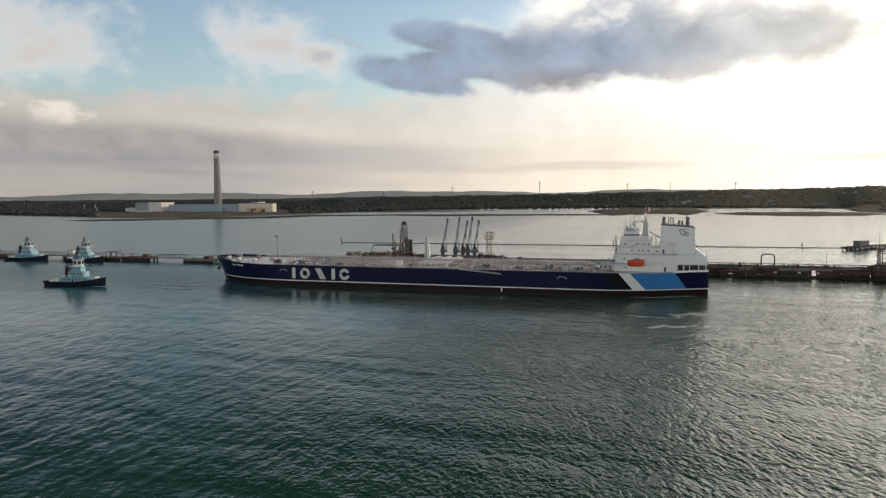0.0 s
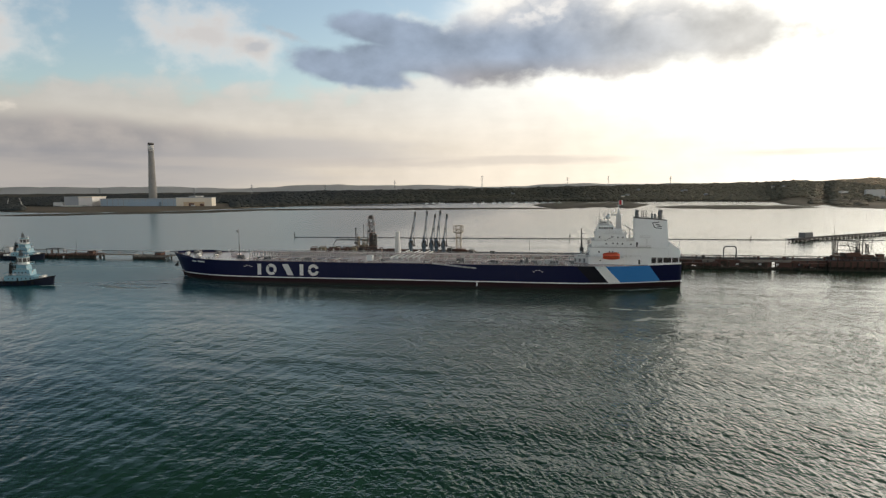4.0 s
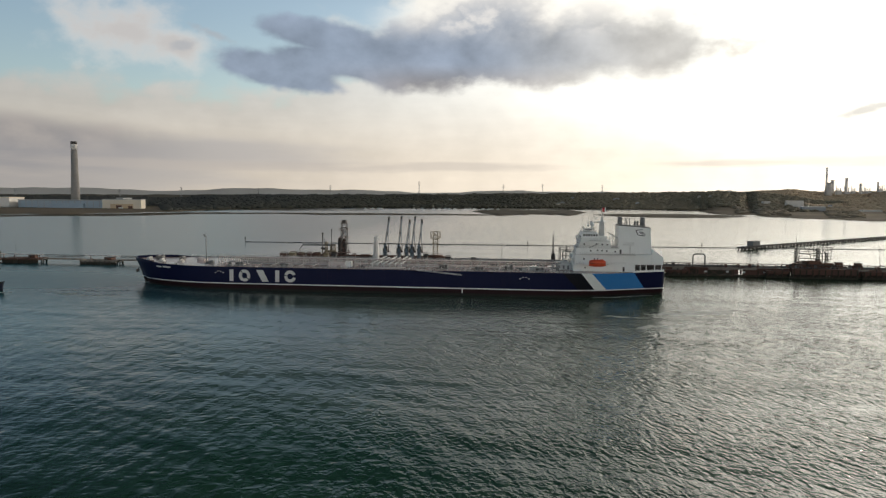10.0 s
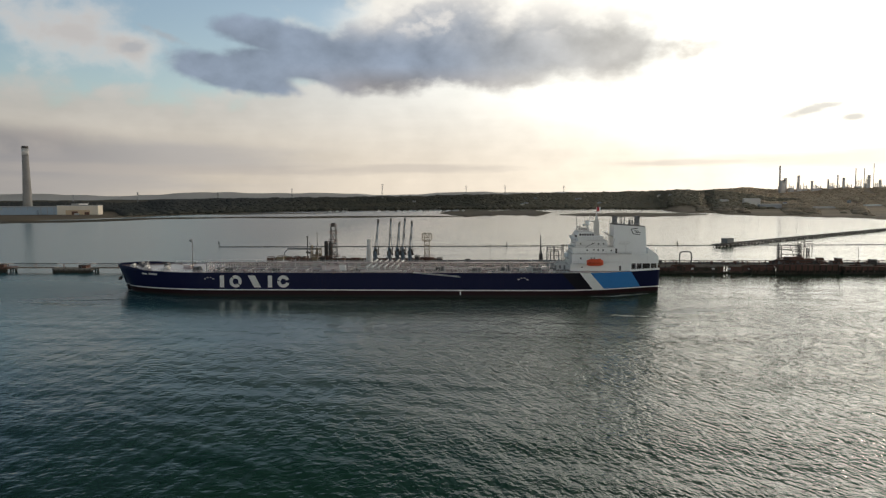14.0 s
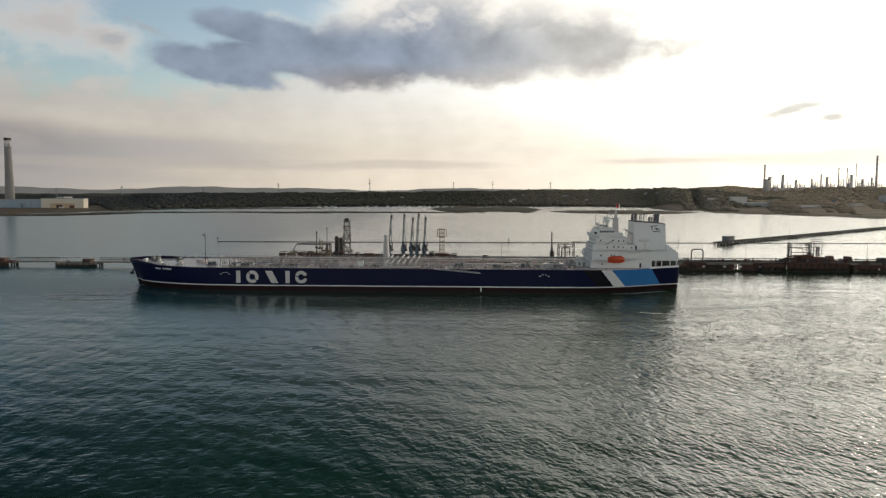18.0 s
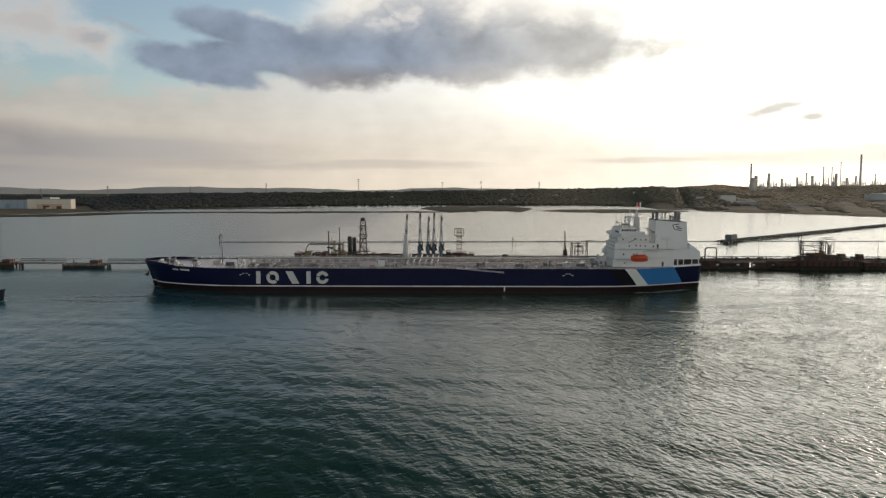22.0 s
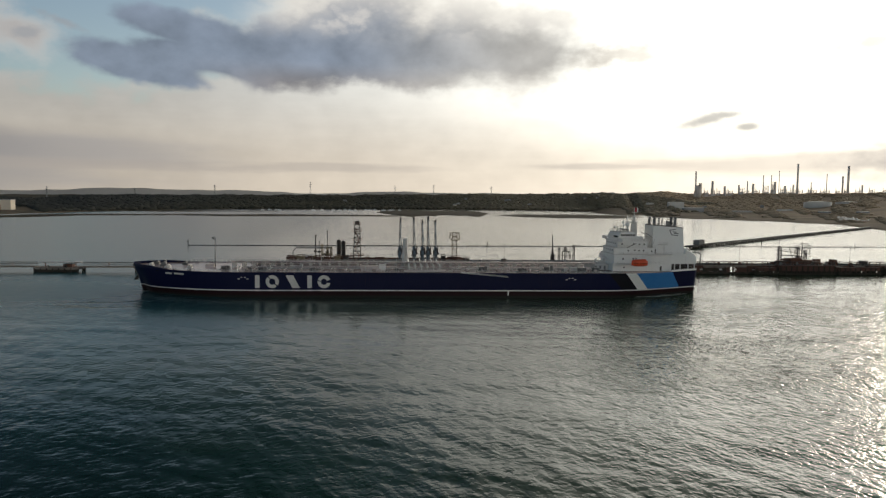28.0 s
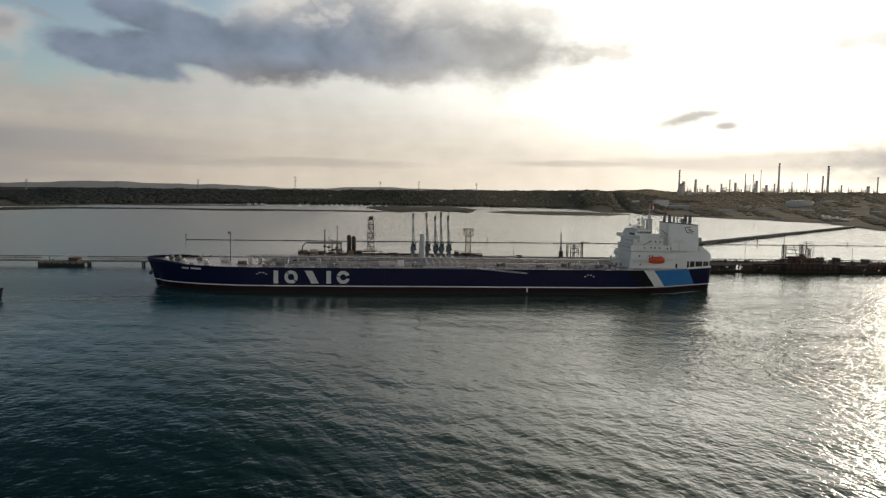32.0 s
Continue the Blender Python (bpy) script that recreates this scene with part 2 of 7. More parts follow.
NAVY = paint("navy_hull_paint", (0.006, 0.0085, 0.038), (0.009, 0.012, 0.044), 0.42, streaks=0.08, gloss=0.12)
BLACK = paint("black_hull_paint", (0.010, 0.010, 0.015), (0.014, 0.014, 0.018), 0.45, gloss=0.12)
SKYBLUE = paint("light_blue_hull_paint", (0.04, 0.2, 0.5), (0.055, 0.22, 0.5), 0.42, streaks=0.08, gloss=0.25)
REDLEAD = paint("red_boot_topping", (0.024, 0.009, 0.011), (0.018, 0.009, 0.010), 0.6, gloss=0.15)
WETHULL = paint("wet_weedy_hull", (0.014, 0.015, 0.013), (0.02, 0.014, 0.012), 0.5, gloss=0.2)
WHITE = paint("white_ship_paint", (0.84, 0.84, 0.82), (0.74, 0.73, 0.7), 0.4, streaks=0.1)
OFFWHITE = paint("aged_white_paint", (0.66, 0.65, 0.63), (0.46, 0.43, 0.4), 0.5, streaks=0.2)
DECK = paint("worn_deck_paint", (0.42, 0.32, 0.31), (0.32, 0.25, 0.24), 0.19, stain=0.25, bump=0)
PALEDECK = paint("pale_deck_pipe_paint", (0.66, 0.58, 0.56), (0.54, 0.46, 0.45), 0.5, streaks=0.15)
ORANGE = paint("orange_lifeboat_gelcoat", (0.72, 0.09, 0.03), (0.6, 0.1, 0.04), 0.35)
GREYSTEEL = paint("grey_painted_steel", (0.2, 0.2, 0.2), (0.13, 0.11, 0.1), 0.55, streaks=0.2)
DARKSTEEL = paint("dark_steel", (0.045, 0.042, 0.04), (0.07, 0.045, 0.032), 0.6)
BLUEARM = paint("blue_grey_loading_arm_paint", (0.15, 0.215, 0.27), (0.09, 0.1, 0.11), 0.5)
YELLOW = paint("faded_ochre_paint", (0.25, 0.185, 0.105), (0.16, 0.12, 0.075), 0.55)
DARKRUST = paint("tarred_jetty_timber", (0.11, 0.052, 0.038), (0.058, 0.037, 0.03), 0.8, bump=0.05)
RUST = paint("rusty_brown_steel", (0.13, 0.06, 0.04), (0.075, 0.04, 0.03), 0.75, bump=0.04)
CONCRETE = paint("weathered_jetty_concrete", (0.26, 0.23, 0.2), (0.16, 0.14, 0.12), 0.85, bump=0.05, streaks=0.2)
WEED = paint("weed_covered_timber", (0.06, 0.05, 0.04), (0.035, 0.04, 0.028), 0.85, bump=0.06)
TUGBLUE = paint("pale_blue_tug_paint", (0.17, 0.34, 0.42), (0.13, 0.28, 0.36), 0.45, streaks=0.1)
TUGHULL = paint("dark_blue_tug_hull_paint", (0.01, 0.014, 0.03), (0.018, 0.02, 0.032), 0.45, gloss=0.2)
RUBBER = paint("black_rubber_fender", (0.02, 0.02, 0.02), (0.035, 0.033, 0.03), 0.85)
CHIMNEY = paint("grey_chimney_concrete", (0.3, 0.285, 0.27), (0.22, 0.21, 0.2), 0.85, grain=0.15, stain=0.03)
CHIMNEYTOP = paint("pale_chimney_head", (0.58, 0.56, 0.54), (0.5, 0.48, 0.46), 0.8, grain=0.2, stain=0.05)
CLADBLUE = paint("pale_blue_cladding", (0.3, 0.38, 0.46), (0.36, 0.41, 0.46), 0.55, grain=0.1, stain=0.02)
CLADCREAM = paint("cream_cladding", (0.72, 0.64, 0.52), (0.62, 0.54, 0.43), 0.55, grain=0.1, stain=0.02)
CLADOCHRE = paint("ochre_cladding", (0.58, 0.42, 0.27), (0.48, 0.35, 0.22), 0.6, grain=0.1, stain=0.02)
CLADGREY = paint("grey_cladding", (0.33, 0.34, 0.35), (0.26, 0.27, 0.28), 0.6, grain=0.1, stain=0.02)
TANKWHITE = paint("pale_tank_paint", (0.6, 0.58, 0.55), (0.5, 0.47, 0.43), 0.5, grain=0.1, stain=0.03)
STACK = paint("pale_grey_stack_steel", (0.68, 0.64, 0.61), (0.58, 0.55, 0.52), 0.6, grain=0.1, stain=0.03)
MUD = paint("brown_mud", (0.085, 0.07, 0.048), (0.055, 0.05, 0.033), 0.85, grain=0.05, stain=0.008, bump=0.2)
# the far hills' pale grey has the distance haze painted in
HILLS = paint("hazed_far_hills", (0.5, 0.5, 0.5), (0.45, 0.45, 0.46), 0.95, grain=0.01, stain=0.002, bump=0)
GLASS = paint("dark_window_glass", (0.015, 0.017, 0.02), (0.02, 0.022, 0.025), 0.18, bump=0)
FLAGRED = paint("red_flag_cloth", (0.6, 0.05, 0.06), (0.5, 0.05, 0.06), 0.8)
HEATH = paint("dark_heath_ground", (0.07, 0.063, 0.045), (0.05, 0.046, 0.036), 0.95, grain=0.03, stain=0.006, bump=0.5)
SITE = paint("brown_shingle_ground", (0.17, 0.135, 0.095), (0.10, 0.09, 0.068), 0.95, grain=0.03, stain=0.006, bump=0.3)


def steam_vapour():
    """Thin white vapour, through which light passes."""
    m, t, b = principled("white_steam")
    through_light = t.nodes.new("ShaderNodeBsdfTranslucent")
    through_light.inputs["Color"].default_value = (0.95, 0.95, 0.95, 1)
    b.inputs["Base Color"].default_value = (0.9, 0.9, 0.9, 1)
    b.inputs["Roughness"].default_value = 1.0
    blend = t.nodes.new("ShaderNodeMixShader")
    blend.inputs[0].default_value = 0.85
    t.links.new(b.outputs[0], blend.inputs[1])
    t.links.new(through_light.outputs[0], blend.inputs[2])
    t.links.new(blend.outputs[0], t.nodes["Material Output"].inputs["Surface"])
    return m


STEAM = steam_vapour()


def leaves():
    m, t, b = principled("mixed_woodland_foliage")
    geo = t.nodes.new("ShaderNodeNewGeometry")
    r = Sum(t, geo.outputs["Random Per Island"])
    p = position(t)
    c = mix(t, r, (0.06, 0.063, 0.052), (0.075, 0.075, 0.06))
    c = mix(t, noise_of(t, p, 0.35, 4).step(0.4, 0.75) * 0.2, c, (0.055, 0.055, 0.04))
    c = mix(t, noise_of(t, p, 0.004, 3).step(0.42, 0.66) * 0.6, c, (0.105, 0.096, 0.07))
    # haze painted into the crowns: bluish far left, pale brown towards the sun
    hazy = t.nodes.new("ShaderNodeSeparateXYZ")
    t.links.new(p, hazy.inputs[0])
    c = mix(t, Sum(t, hazy.outputs[0]).step(-500.0, -1100.0) * 0.8, c, (0.06, 0.066, 0.068))
    c = mix(t, Sum(t, hazy.outputs[0]).step(-150.0, 420.0) * 0.9, c, (0.215, 0.188, 0.135))
    t.links.new(c, b.inputs["Base Color"])
    b.inputs["Roughness"].default_value = 0.95
    b.inputs["Specular IOR Level"].default_value = 0.1
    return m


LEAVES = leaves()


def graded(name, colours, grain, bump):
    """Plant cover with sunlit haze painted in, paler towards the refinery: two colours for each end."""
    m, t, b = principled(name)
    p = position(t)
    where = t.nodes.new("ShaderNodeSeparateXYZ")
    t.links.new(p, where.inputs[0])
    patch = noise_of(t, p, 0.006, 4, 0.6)
    fine = noise_of(t, p, grain, 4, 0.65)
    hazy = (Sum(t, where.outputs[0]) + (patch - 0.5) * 700.0).step(480.0, 1150.0)
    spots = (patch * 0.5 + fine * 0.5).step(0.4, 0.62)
    c = mix(t, hazy, mix(t, spots, colours[0], colours[1]), mix(t, spots, colours[2], colours[3]))
    t.links.new(c, b.inputs["Base Color"])
    b.inputs["Roughness"].default_value = 0.95
    b.inputs["Specular IOR Level"].default_value = 0.12
    if bump:
        bp = t.nodes.new("ShaderNodeBump")
        bp.inputs["Strength"].default_value, bp.inputs["Distance"].default_value = 0.5, bump
        t.links.new(fine.out, bp.inputs["Height"])
        t.links.new(bp.outputs[0], b.inputs["Normal"])
    return m


# the last two colours of each are lightened to stand for haze
SCRUB = graded("hazed_brown_scrub", ((0.22, 0.19, 0.145), (0.26, 0.22, 0.165), (0.46, 0.36, 0.25), (0.52, 0.4, 0.275)), 0.03, 0)
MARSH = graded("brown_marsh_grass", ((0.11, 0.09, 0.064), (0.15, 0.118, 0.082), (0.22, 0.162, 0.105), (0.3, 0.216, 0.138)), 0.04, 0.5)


def water_surface():
    m, t, b = principled("estuary_water")
    p = position(t)
    # blue-green estuary water with large drifting patches
    patch = noise_of(t, p, 0.008, 4, 0.55, (1.0, 2.2, 1.0))
    where = t.nodes.new("ShaderNodeSeparateXYZ")
    t.links.new(p, where.inputs[0])
    wx, wy = Sum(t, where.outputs[0]), Sum(t, where.outputs[1])
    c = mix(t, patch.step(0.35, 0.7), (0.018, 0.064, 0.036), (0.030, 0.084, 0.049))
    # base colour darkened and blued to the left, to offset the bright sky reflection
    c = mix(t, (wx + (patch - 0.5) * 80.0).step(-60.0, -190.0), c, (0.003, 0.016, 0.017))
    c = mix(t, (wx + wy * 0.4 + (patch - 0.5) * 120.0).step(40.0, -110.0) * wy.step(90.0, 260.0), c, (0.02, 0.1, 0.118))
    # silt stirred up round the tanker
    u, v = (wx + 55.0) / 215.0, (wy - 255.0) / 118.0
    silt = ((u * u + v * v) * -1.0 + 1.0 + (patch - 0.5) * 1.6).step(-0.1, 0.9)
    c = mix(t, silt * 0.85, c, (0.1, 0.135, 0.1))
    turn = t.nodes.new("ShaderNodeMapping")
    turn.inputs["Rotation"].default_value = (0, 0, radians(66))
    t.links.new(p, turn.inputs["Vector"])
    q = turn.outputs[0]
    crest = noise_of(t, q, 0.42, 2, 0.5, (0.5, 1.0, 1.0)) * 2.0 - 1.0
    small = (crest * crest + 0.012).op("SQRT") * -1.0 + 1.0
    # up the fairway the sea runs from another quarter
    bend = t.nodes.new("ShaderNodeMapping")
    bend.inputs["Rotation"].default_value = (0, 0, radians(-22))
    t.links.new(p, bend.inputs["Vector"])
    cross = noise_of(t, bend.outputs[0], 0.3, 3, 0.5, (0.72, 1.0, 1.0)) * 2.0 - 1.0
    cross = (cross * cross + 0.05).op("SQRT") * -1.0 + 1.0
    share = (wx + wy * 0.25).step(-85.0, 35.0)
    small = small * share + cross * (share * -1.0 + 1.0)
    chop = noise_of(t, q, 0.95, 2, 0.5, (0.75, 1.0, 1.0)) * (share * 0.85 + 0.18)
    small = small * (share * 0.86 + 0.31)
    swell = noise_of(t, q, 0.16, 2, 0.5, (0.5, 1.2, 1.0)) * (share * 0.6 + 0.4)
    calm = noise_of(t, p, 0.011, 4, 0.55, (0.4, 3.0, 1.0)).step(0.3, 0.62)
    # the open fairway is rough, the water in the lee of the jetty nearly smooth
    still = wx.step(-160.0, -400.0) * 0.2 + 0.28
    lee = (wy + wx.step(-40.0, -200.0) * -90.0).step(440.0, 190.0) * (still * -1.0 + 1.0) + still
    height = (swell * 0.75 + small * (share * (wy.step(90.0, 180.0) * 0.32 - 0.12) + 0.7) + chop * 0.47) * (calm * 0.4 + 0.62) * lee
    # the wind sea leans: its steep faces look out over the fairway
    height = height + wy.step(40.0, 440.0) * wx.step(60.0, -260.0) * 11.0
    bp = t.nodes.new("ShaderNodeBump")
    bp.inputs["Strength"].default_value, bp.inputs["Distance"].default_value = 1.0, 0.8
    t.links.new(height.out, bp.inputs["Height"])
    t.links.new(bp.outputs[0], b.inputs["Normal"])
    # foam: the propeller wash off the stern, and the tug's wake
    sep = t.nodes.new("ShaderNodeSeparateXYZ")
    t.links.new(p, sep.inputs[0])
    x, y = Sum(t, sep.outputs[0]), Sum(t, sep.outputs[1])

    def patchy(cx, cy, rx, ry, turned_by=0.0):
        co, si = math.cos(radians(turned_by)), math.sin(radians(turned_by))
        u, v = ((x - cx) * co + (y - cy) * si) / rx, ((y - cy) * co - (x - cx) * si) / ry
        return (u * u + v * v) * -1 + 1

    y = y + (noise_of(t, p, 0.06, 3) - 0.5) * 18.0
    lace = noise_of(t, p, 0.2, 6, 0.72, (0.8, 1.2, 1.0))
    # the first patch, off the stern, also paints in a glint of bright sky
    shapes = ((20, 297, 20, 7, 14), (-2, 286, 16, 1.6, 10), (2, 342.5, 22, 1.6, 23), (34, 302, 12, 7, 20), (-246, 357, 8, 3), (-253, 308, 22, 3.0, -8), (-252, 321, 26, 2.0, 9), (-246, 309, 22, 1.4, 4), (-291, 308.0, 7, 1.6, 12), (6, 268, 18, 2.4, 20))
    area = patchy(*shapes[0])
    for s in shapes[1:]:
        area = area.op("MAXIMUM", patchy(*s))
    foam = (area.op("MAXIMUM", -1.0) * 0.3 + lace).step(0.57, 0.76) * area.step(-0.3, 0.4)
    c = mix(t, foam * 0.62, c, (0.78, 0.79, 0.75))
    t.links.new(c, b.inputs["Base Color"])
    t.links.new((foam * 0.4 + 0.05 + wy.step(170.0, 300.0) * wy.step(450.0, 330.0) * (wx.step(-60.0, -240.0) * 0.12) + wy.step(190.0, 430.0) * (wx.step(-120.0, -300.0) * 0.12 + 0.06)).out, b.inputs["Roughness"])
    b.inputs["IOR"].default_value = 1.333
    return m


WATER = water_surface()


# ---- mesh helpers ----
def box(bm, x0, x1, y0, y1, z0, z1):
    v = [bm.verts.new(c) for c in ((x0, y0, z0), (x1, y0, z0), (x1, y1, z0), (x0, y1, z0), (x0, y0, z1), (x1, y0, z1), (x1, y1, z1), (x0, y1, z1))]
    for f in ((3, 2, 1, 0), (4, 5, 6, 7), (0, 1, 5, 4), (1, 2, 6, 5), (2, 3, 7, 6), (3, 0, 4, 7)):
        bm.faces.new([v[i] for i in f])
    return v


def tube(bm, a, b, r0, r1=None, n=8):
    """A closed round bar from a to b, of radius r0 at a and r1 at b."""
    a, b = Vector(a), Vector(b)
    r1 = r0 if r1 is None else r1
    d = (b - a).normalized()
    s = d.cross(Vector((0, 0, 1)) if abs(d.z) < 0.9 else Vector((1, 0, 0))).normalized()
    u = d.cross(s)
    rings = []
    for c, r in ((a, r0), (b, r1)):
        rings.append([bm.verts.new(c + (s * math.cos(k * math.tau / n) + u * math.sin(k * math.tau / n)) * r) for k in range(n)])
    for k in range(n):
        f = bm.faces.new((rings[0][k], rings[1][k], rings[1][(k + 1) % n], rings[0][(k + 1) % n]))
        f.smooth = n >= 8
    bm.faces.new(rings[0])
    bm.faces.new(rings[1][::-1])


def turned(bm, x, y, profile, n=16):
    """A body of revolution about the upright through x, y; profile: (radius, z) from the bottom up."""
    rings = [[bm.verts.new((x + r * math.cos(k * math.tau / n), y + r * math.sin(k * math.tau / n), z)) for k in range(n)] for r, z in profile]
    for lower, upper in zip(rings, rings[1:]):
        for k in range(n):
            bm.faces.new((lower[k], lower[(k + 1) % n], upper[(k + 1) % n], upper[k])).smooth = True
    bm.faces.new(rings[0][::-1])
    bm.faces.new(rings[-1])


def prism(bm, outline, y0, y1):
    """An outline of (x, z) pushed through from y0 to y1."""
    a = [bm.verts.new((x, y0, z)) for x, z in outline]
    b = [bm.verts.new((x, y1, z)) for x, z in outline]
    bm.faces.new(a)
    bm.faces.new(b[::-1])
    for i in range(len(a)):
        j = (i + 1) % len(a)
        bm.faces.new((a[j], a[i], b[i], b[j]))


def slab(bm, outline, z0, z1):
    """An outline of (x, y) pushed up from z0 to z1."""
    a = [bm.verts.new((x, y, z0)) for x, y in outline]
    b = [bm.verts.new((x, y, z1)) for x, y in outline]
    bm.faces.new(a[::-1])
    bm.faces.new(b)
    for i in range(len(a)):
        j = (i + 1) % len(a)
        bm.faces.new((a[i], a[j], b[j], b[i]))


def thing(name, x, y, z, label, category, group="", kind=""):
    ob = new(name)
    ob.empty_display_size = 0.5
    ob.matrix_basis = pose(x, y, z)
    return tagged(ob, label, category, group, kind)


def part(name, bm, material, parent=None, label="", bevel=0.0):
    """Links a bmesh, drawn in the place's own metres, as one mesh object under a thing or a part."""
    bmesh.ops.recalc_face_normals(bm, faces=bm.faces)
    if bevel:
        bmesh.ops.bevel(bm, geom=bm.edges[:], offset=bevel, segments=1, affect="EDGES")
    data = bpy.data.meshes.new(name)
    bm.to_mesh(data)
    bm.free()
    data.materials.append(material)
    ob = new(name, data)
    if parent is not None:
        ob.parent = parent
        if parent.parent is None:
            ob.matrix_parent_inverse = parent.matrix_basis.inverted()
    return tagged(ob, label)


def piece(name, shape, material, parent=None, label="", bevel=0.0, **how):
    """One mesh drawn by shape(bm), such as a lambda over box or tube."""
    bm = bmesh.new()
    shape(bm)
    return part(name, bm, material, parent, label, bevel)


def boxed(name, material, parent, x0, x1, y0, y1, z0, z1, bevel=0.0, label=""):
    return piece(name, lambda bm: box(bm, x0, x1, y0, y1, z0, z1), material, parent, label, bevel)


def bar(name, material, parent, a, b, r0, r1=None, n=8, label=""):
    return piece(name, lambda bm: tube(bm, a, b, r0, r1, n), material, parent, label)


def bars(name, material, parent, ends, r, n=6, label=""):
    def draw(bm):
        for a, b in ends:
            tube(bm, a, b, r, None, n)
    return piece(name, draw, material, parent, label)


def mesh_of(name, verts, faces, material, smooth=False):
    data = bpy.data.meshes.new(name)
    data.from_pydata(verts, [], faces)
    if smooth:
        data.polygons.foreach_set("use_smooth", [True] * len(data.polygons))
    data.materials.append(material)
    return new(name, data)


rng = np.random.default_rng(4)


# ---- water and land ----
def build_water():
    """One sheet of water to the horizon, with low waves where it is near."""
    cx, cy = -70.0, 8.0
    radii = [0.001, 25.0]
    r = 60.0
    while r < 4900:
        radii.append(r)
        r *= 1.0085
    radii.append(4950.0)
    fine = np.radians(np.arange(-74, 84.01, 0.3))
    coarse = np.radians(np.arange(84 + 6, 360 - 74, 6.0))
    ang = np.concatenate([fine, coarse])
    rr, aa = np.meshgrid(np.array(radii), ang, indexing="ij")
    x, y = cx - rr * np.sin(aa), cy + rr * np.cos(aa)
    z = np.zeros_like(x)
    for k in range(26):
        length = 2.2 * 1.13 ** k
        way = rng.normal(0.85, 0.6)
        phase = rng.uniform(0, math.tau)
        amp = 0.010 * length ** 0.12
        z += amp * np.clip(1.6 - rr * 0.012 / length, 0, 1) * np.sin(math.tau / length * (x * math.cos(way) + y * math.sin(way)) + phase + 1.7 * np.sin(x * 0.011 + k) + 1.3 * np.sin(y * 0.017 + 2 * k))
    z *= np.clip((rr - 40) / 60, 0, 1) * (0.12 + 0.88 * np.clip((460 - y) / 190, 0, 1)) * np.clip((1500 - rr) / 900, 0, 1)
    n, m = rr.shape
    idx = np.arange(n * m).reshape(n, m)
    nxt = np.roll(idx, -1, axis=1)
    faces = np.stack([idx[:-1], nxt[:-1], nxt[1:], idx[1:]], -1).reshape(-1, 4)
    verts = np.stack([x, y, z], -1).reshape(-1, 3)
    data = bpy.data.meshes.new("water")
    data.vertices.add(len(verts))
    data.vertices.foreach_set("co", verts.astype(np.float32).ravel())
    data.loops.add(faces.size)
    data.loops.foreach_set("vertex_index", faces[:, ::-1].astype(np.int32).ravel())
    data.polygons.add(len(faces))
    data.polygons.foreach_set("loop_start", np.arange(0, faces.size, 4, dtype=np.int32))
    data.polygons.foreach_set("use_smooth", np.ones(len(faces), dtype=bool))
    data.update(calc_edges=True)
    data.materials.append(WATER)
    tagged(new("water", data), "rippled green-grey estuary water with patches of foam", "water", kind="structure")


build_water()


def shore(a):
    """The distance of the mainland's water edge in the direction a (degrees from +y towards -x)."""
    return np.interp(a, [-70, -33, -31, -30, -28.5, -24, -21, -16.7, -16.0, -15.3, -13.5, -12.6, -8, 0, 8, 16, 24, 30, 36, 42, 46, 50, 70],
                     [1000, 1080, 1210, 1340, 1450, 1560, 1615, 1700, 1960, 1800, 1850, 2230, 2300, 2250, 2200, 2150, 1980, 1760, 1640, 1720, 1990, 2290, 2500])


def ridge(a):
    """The height of the ground far inland in that direction."""
    return np.interp(a, [-70, -40, -30, -24, -21.5, -19, -15, -5, 7, 16, 27, 34, 50, 70], [66, 70, 71, 66, 66, 70, 57, 49, 37, 33, 29, 28, 28, 28])


def ground_height(a, d):
    """Wooded slopes ahead; to the sunward side low fields that rise only far inland."""
    flat = np.clip((-14.6 - a) / 6.5, 0, 1)
    site = np.clip((a - 25.5) / 2.0, 0, 1) * np.clip((49.0 - a) / 2.5, 0, 1)
    d = d - 520.0 * site * np.clip((d - shore(a) - 40) / 520.0, 0, 1)
    s = np.clip((d - shore(a)) / (1050.0 + 700.0 * flat), 0, 1)
    rise = s * s * (3 - 2 * s) * (1 - flat) + s ** 2.4 * flat
    beach = np.clip((d - shore(a)) / 40.0, 0, 1)
    return -1.2 + 3.4 * beach + (ridge(a) - 2.2) * rise + 2.5 * rise * (np.sin(a * 1.9) * np.cos(d * 0.006 + a))


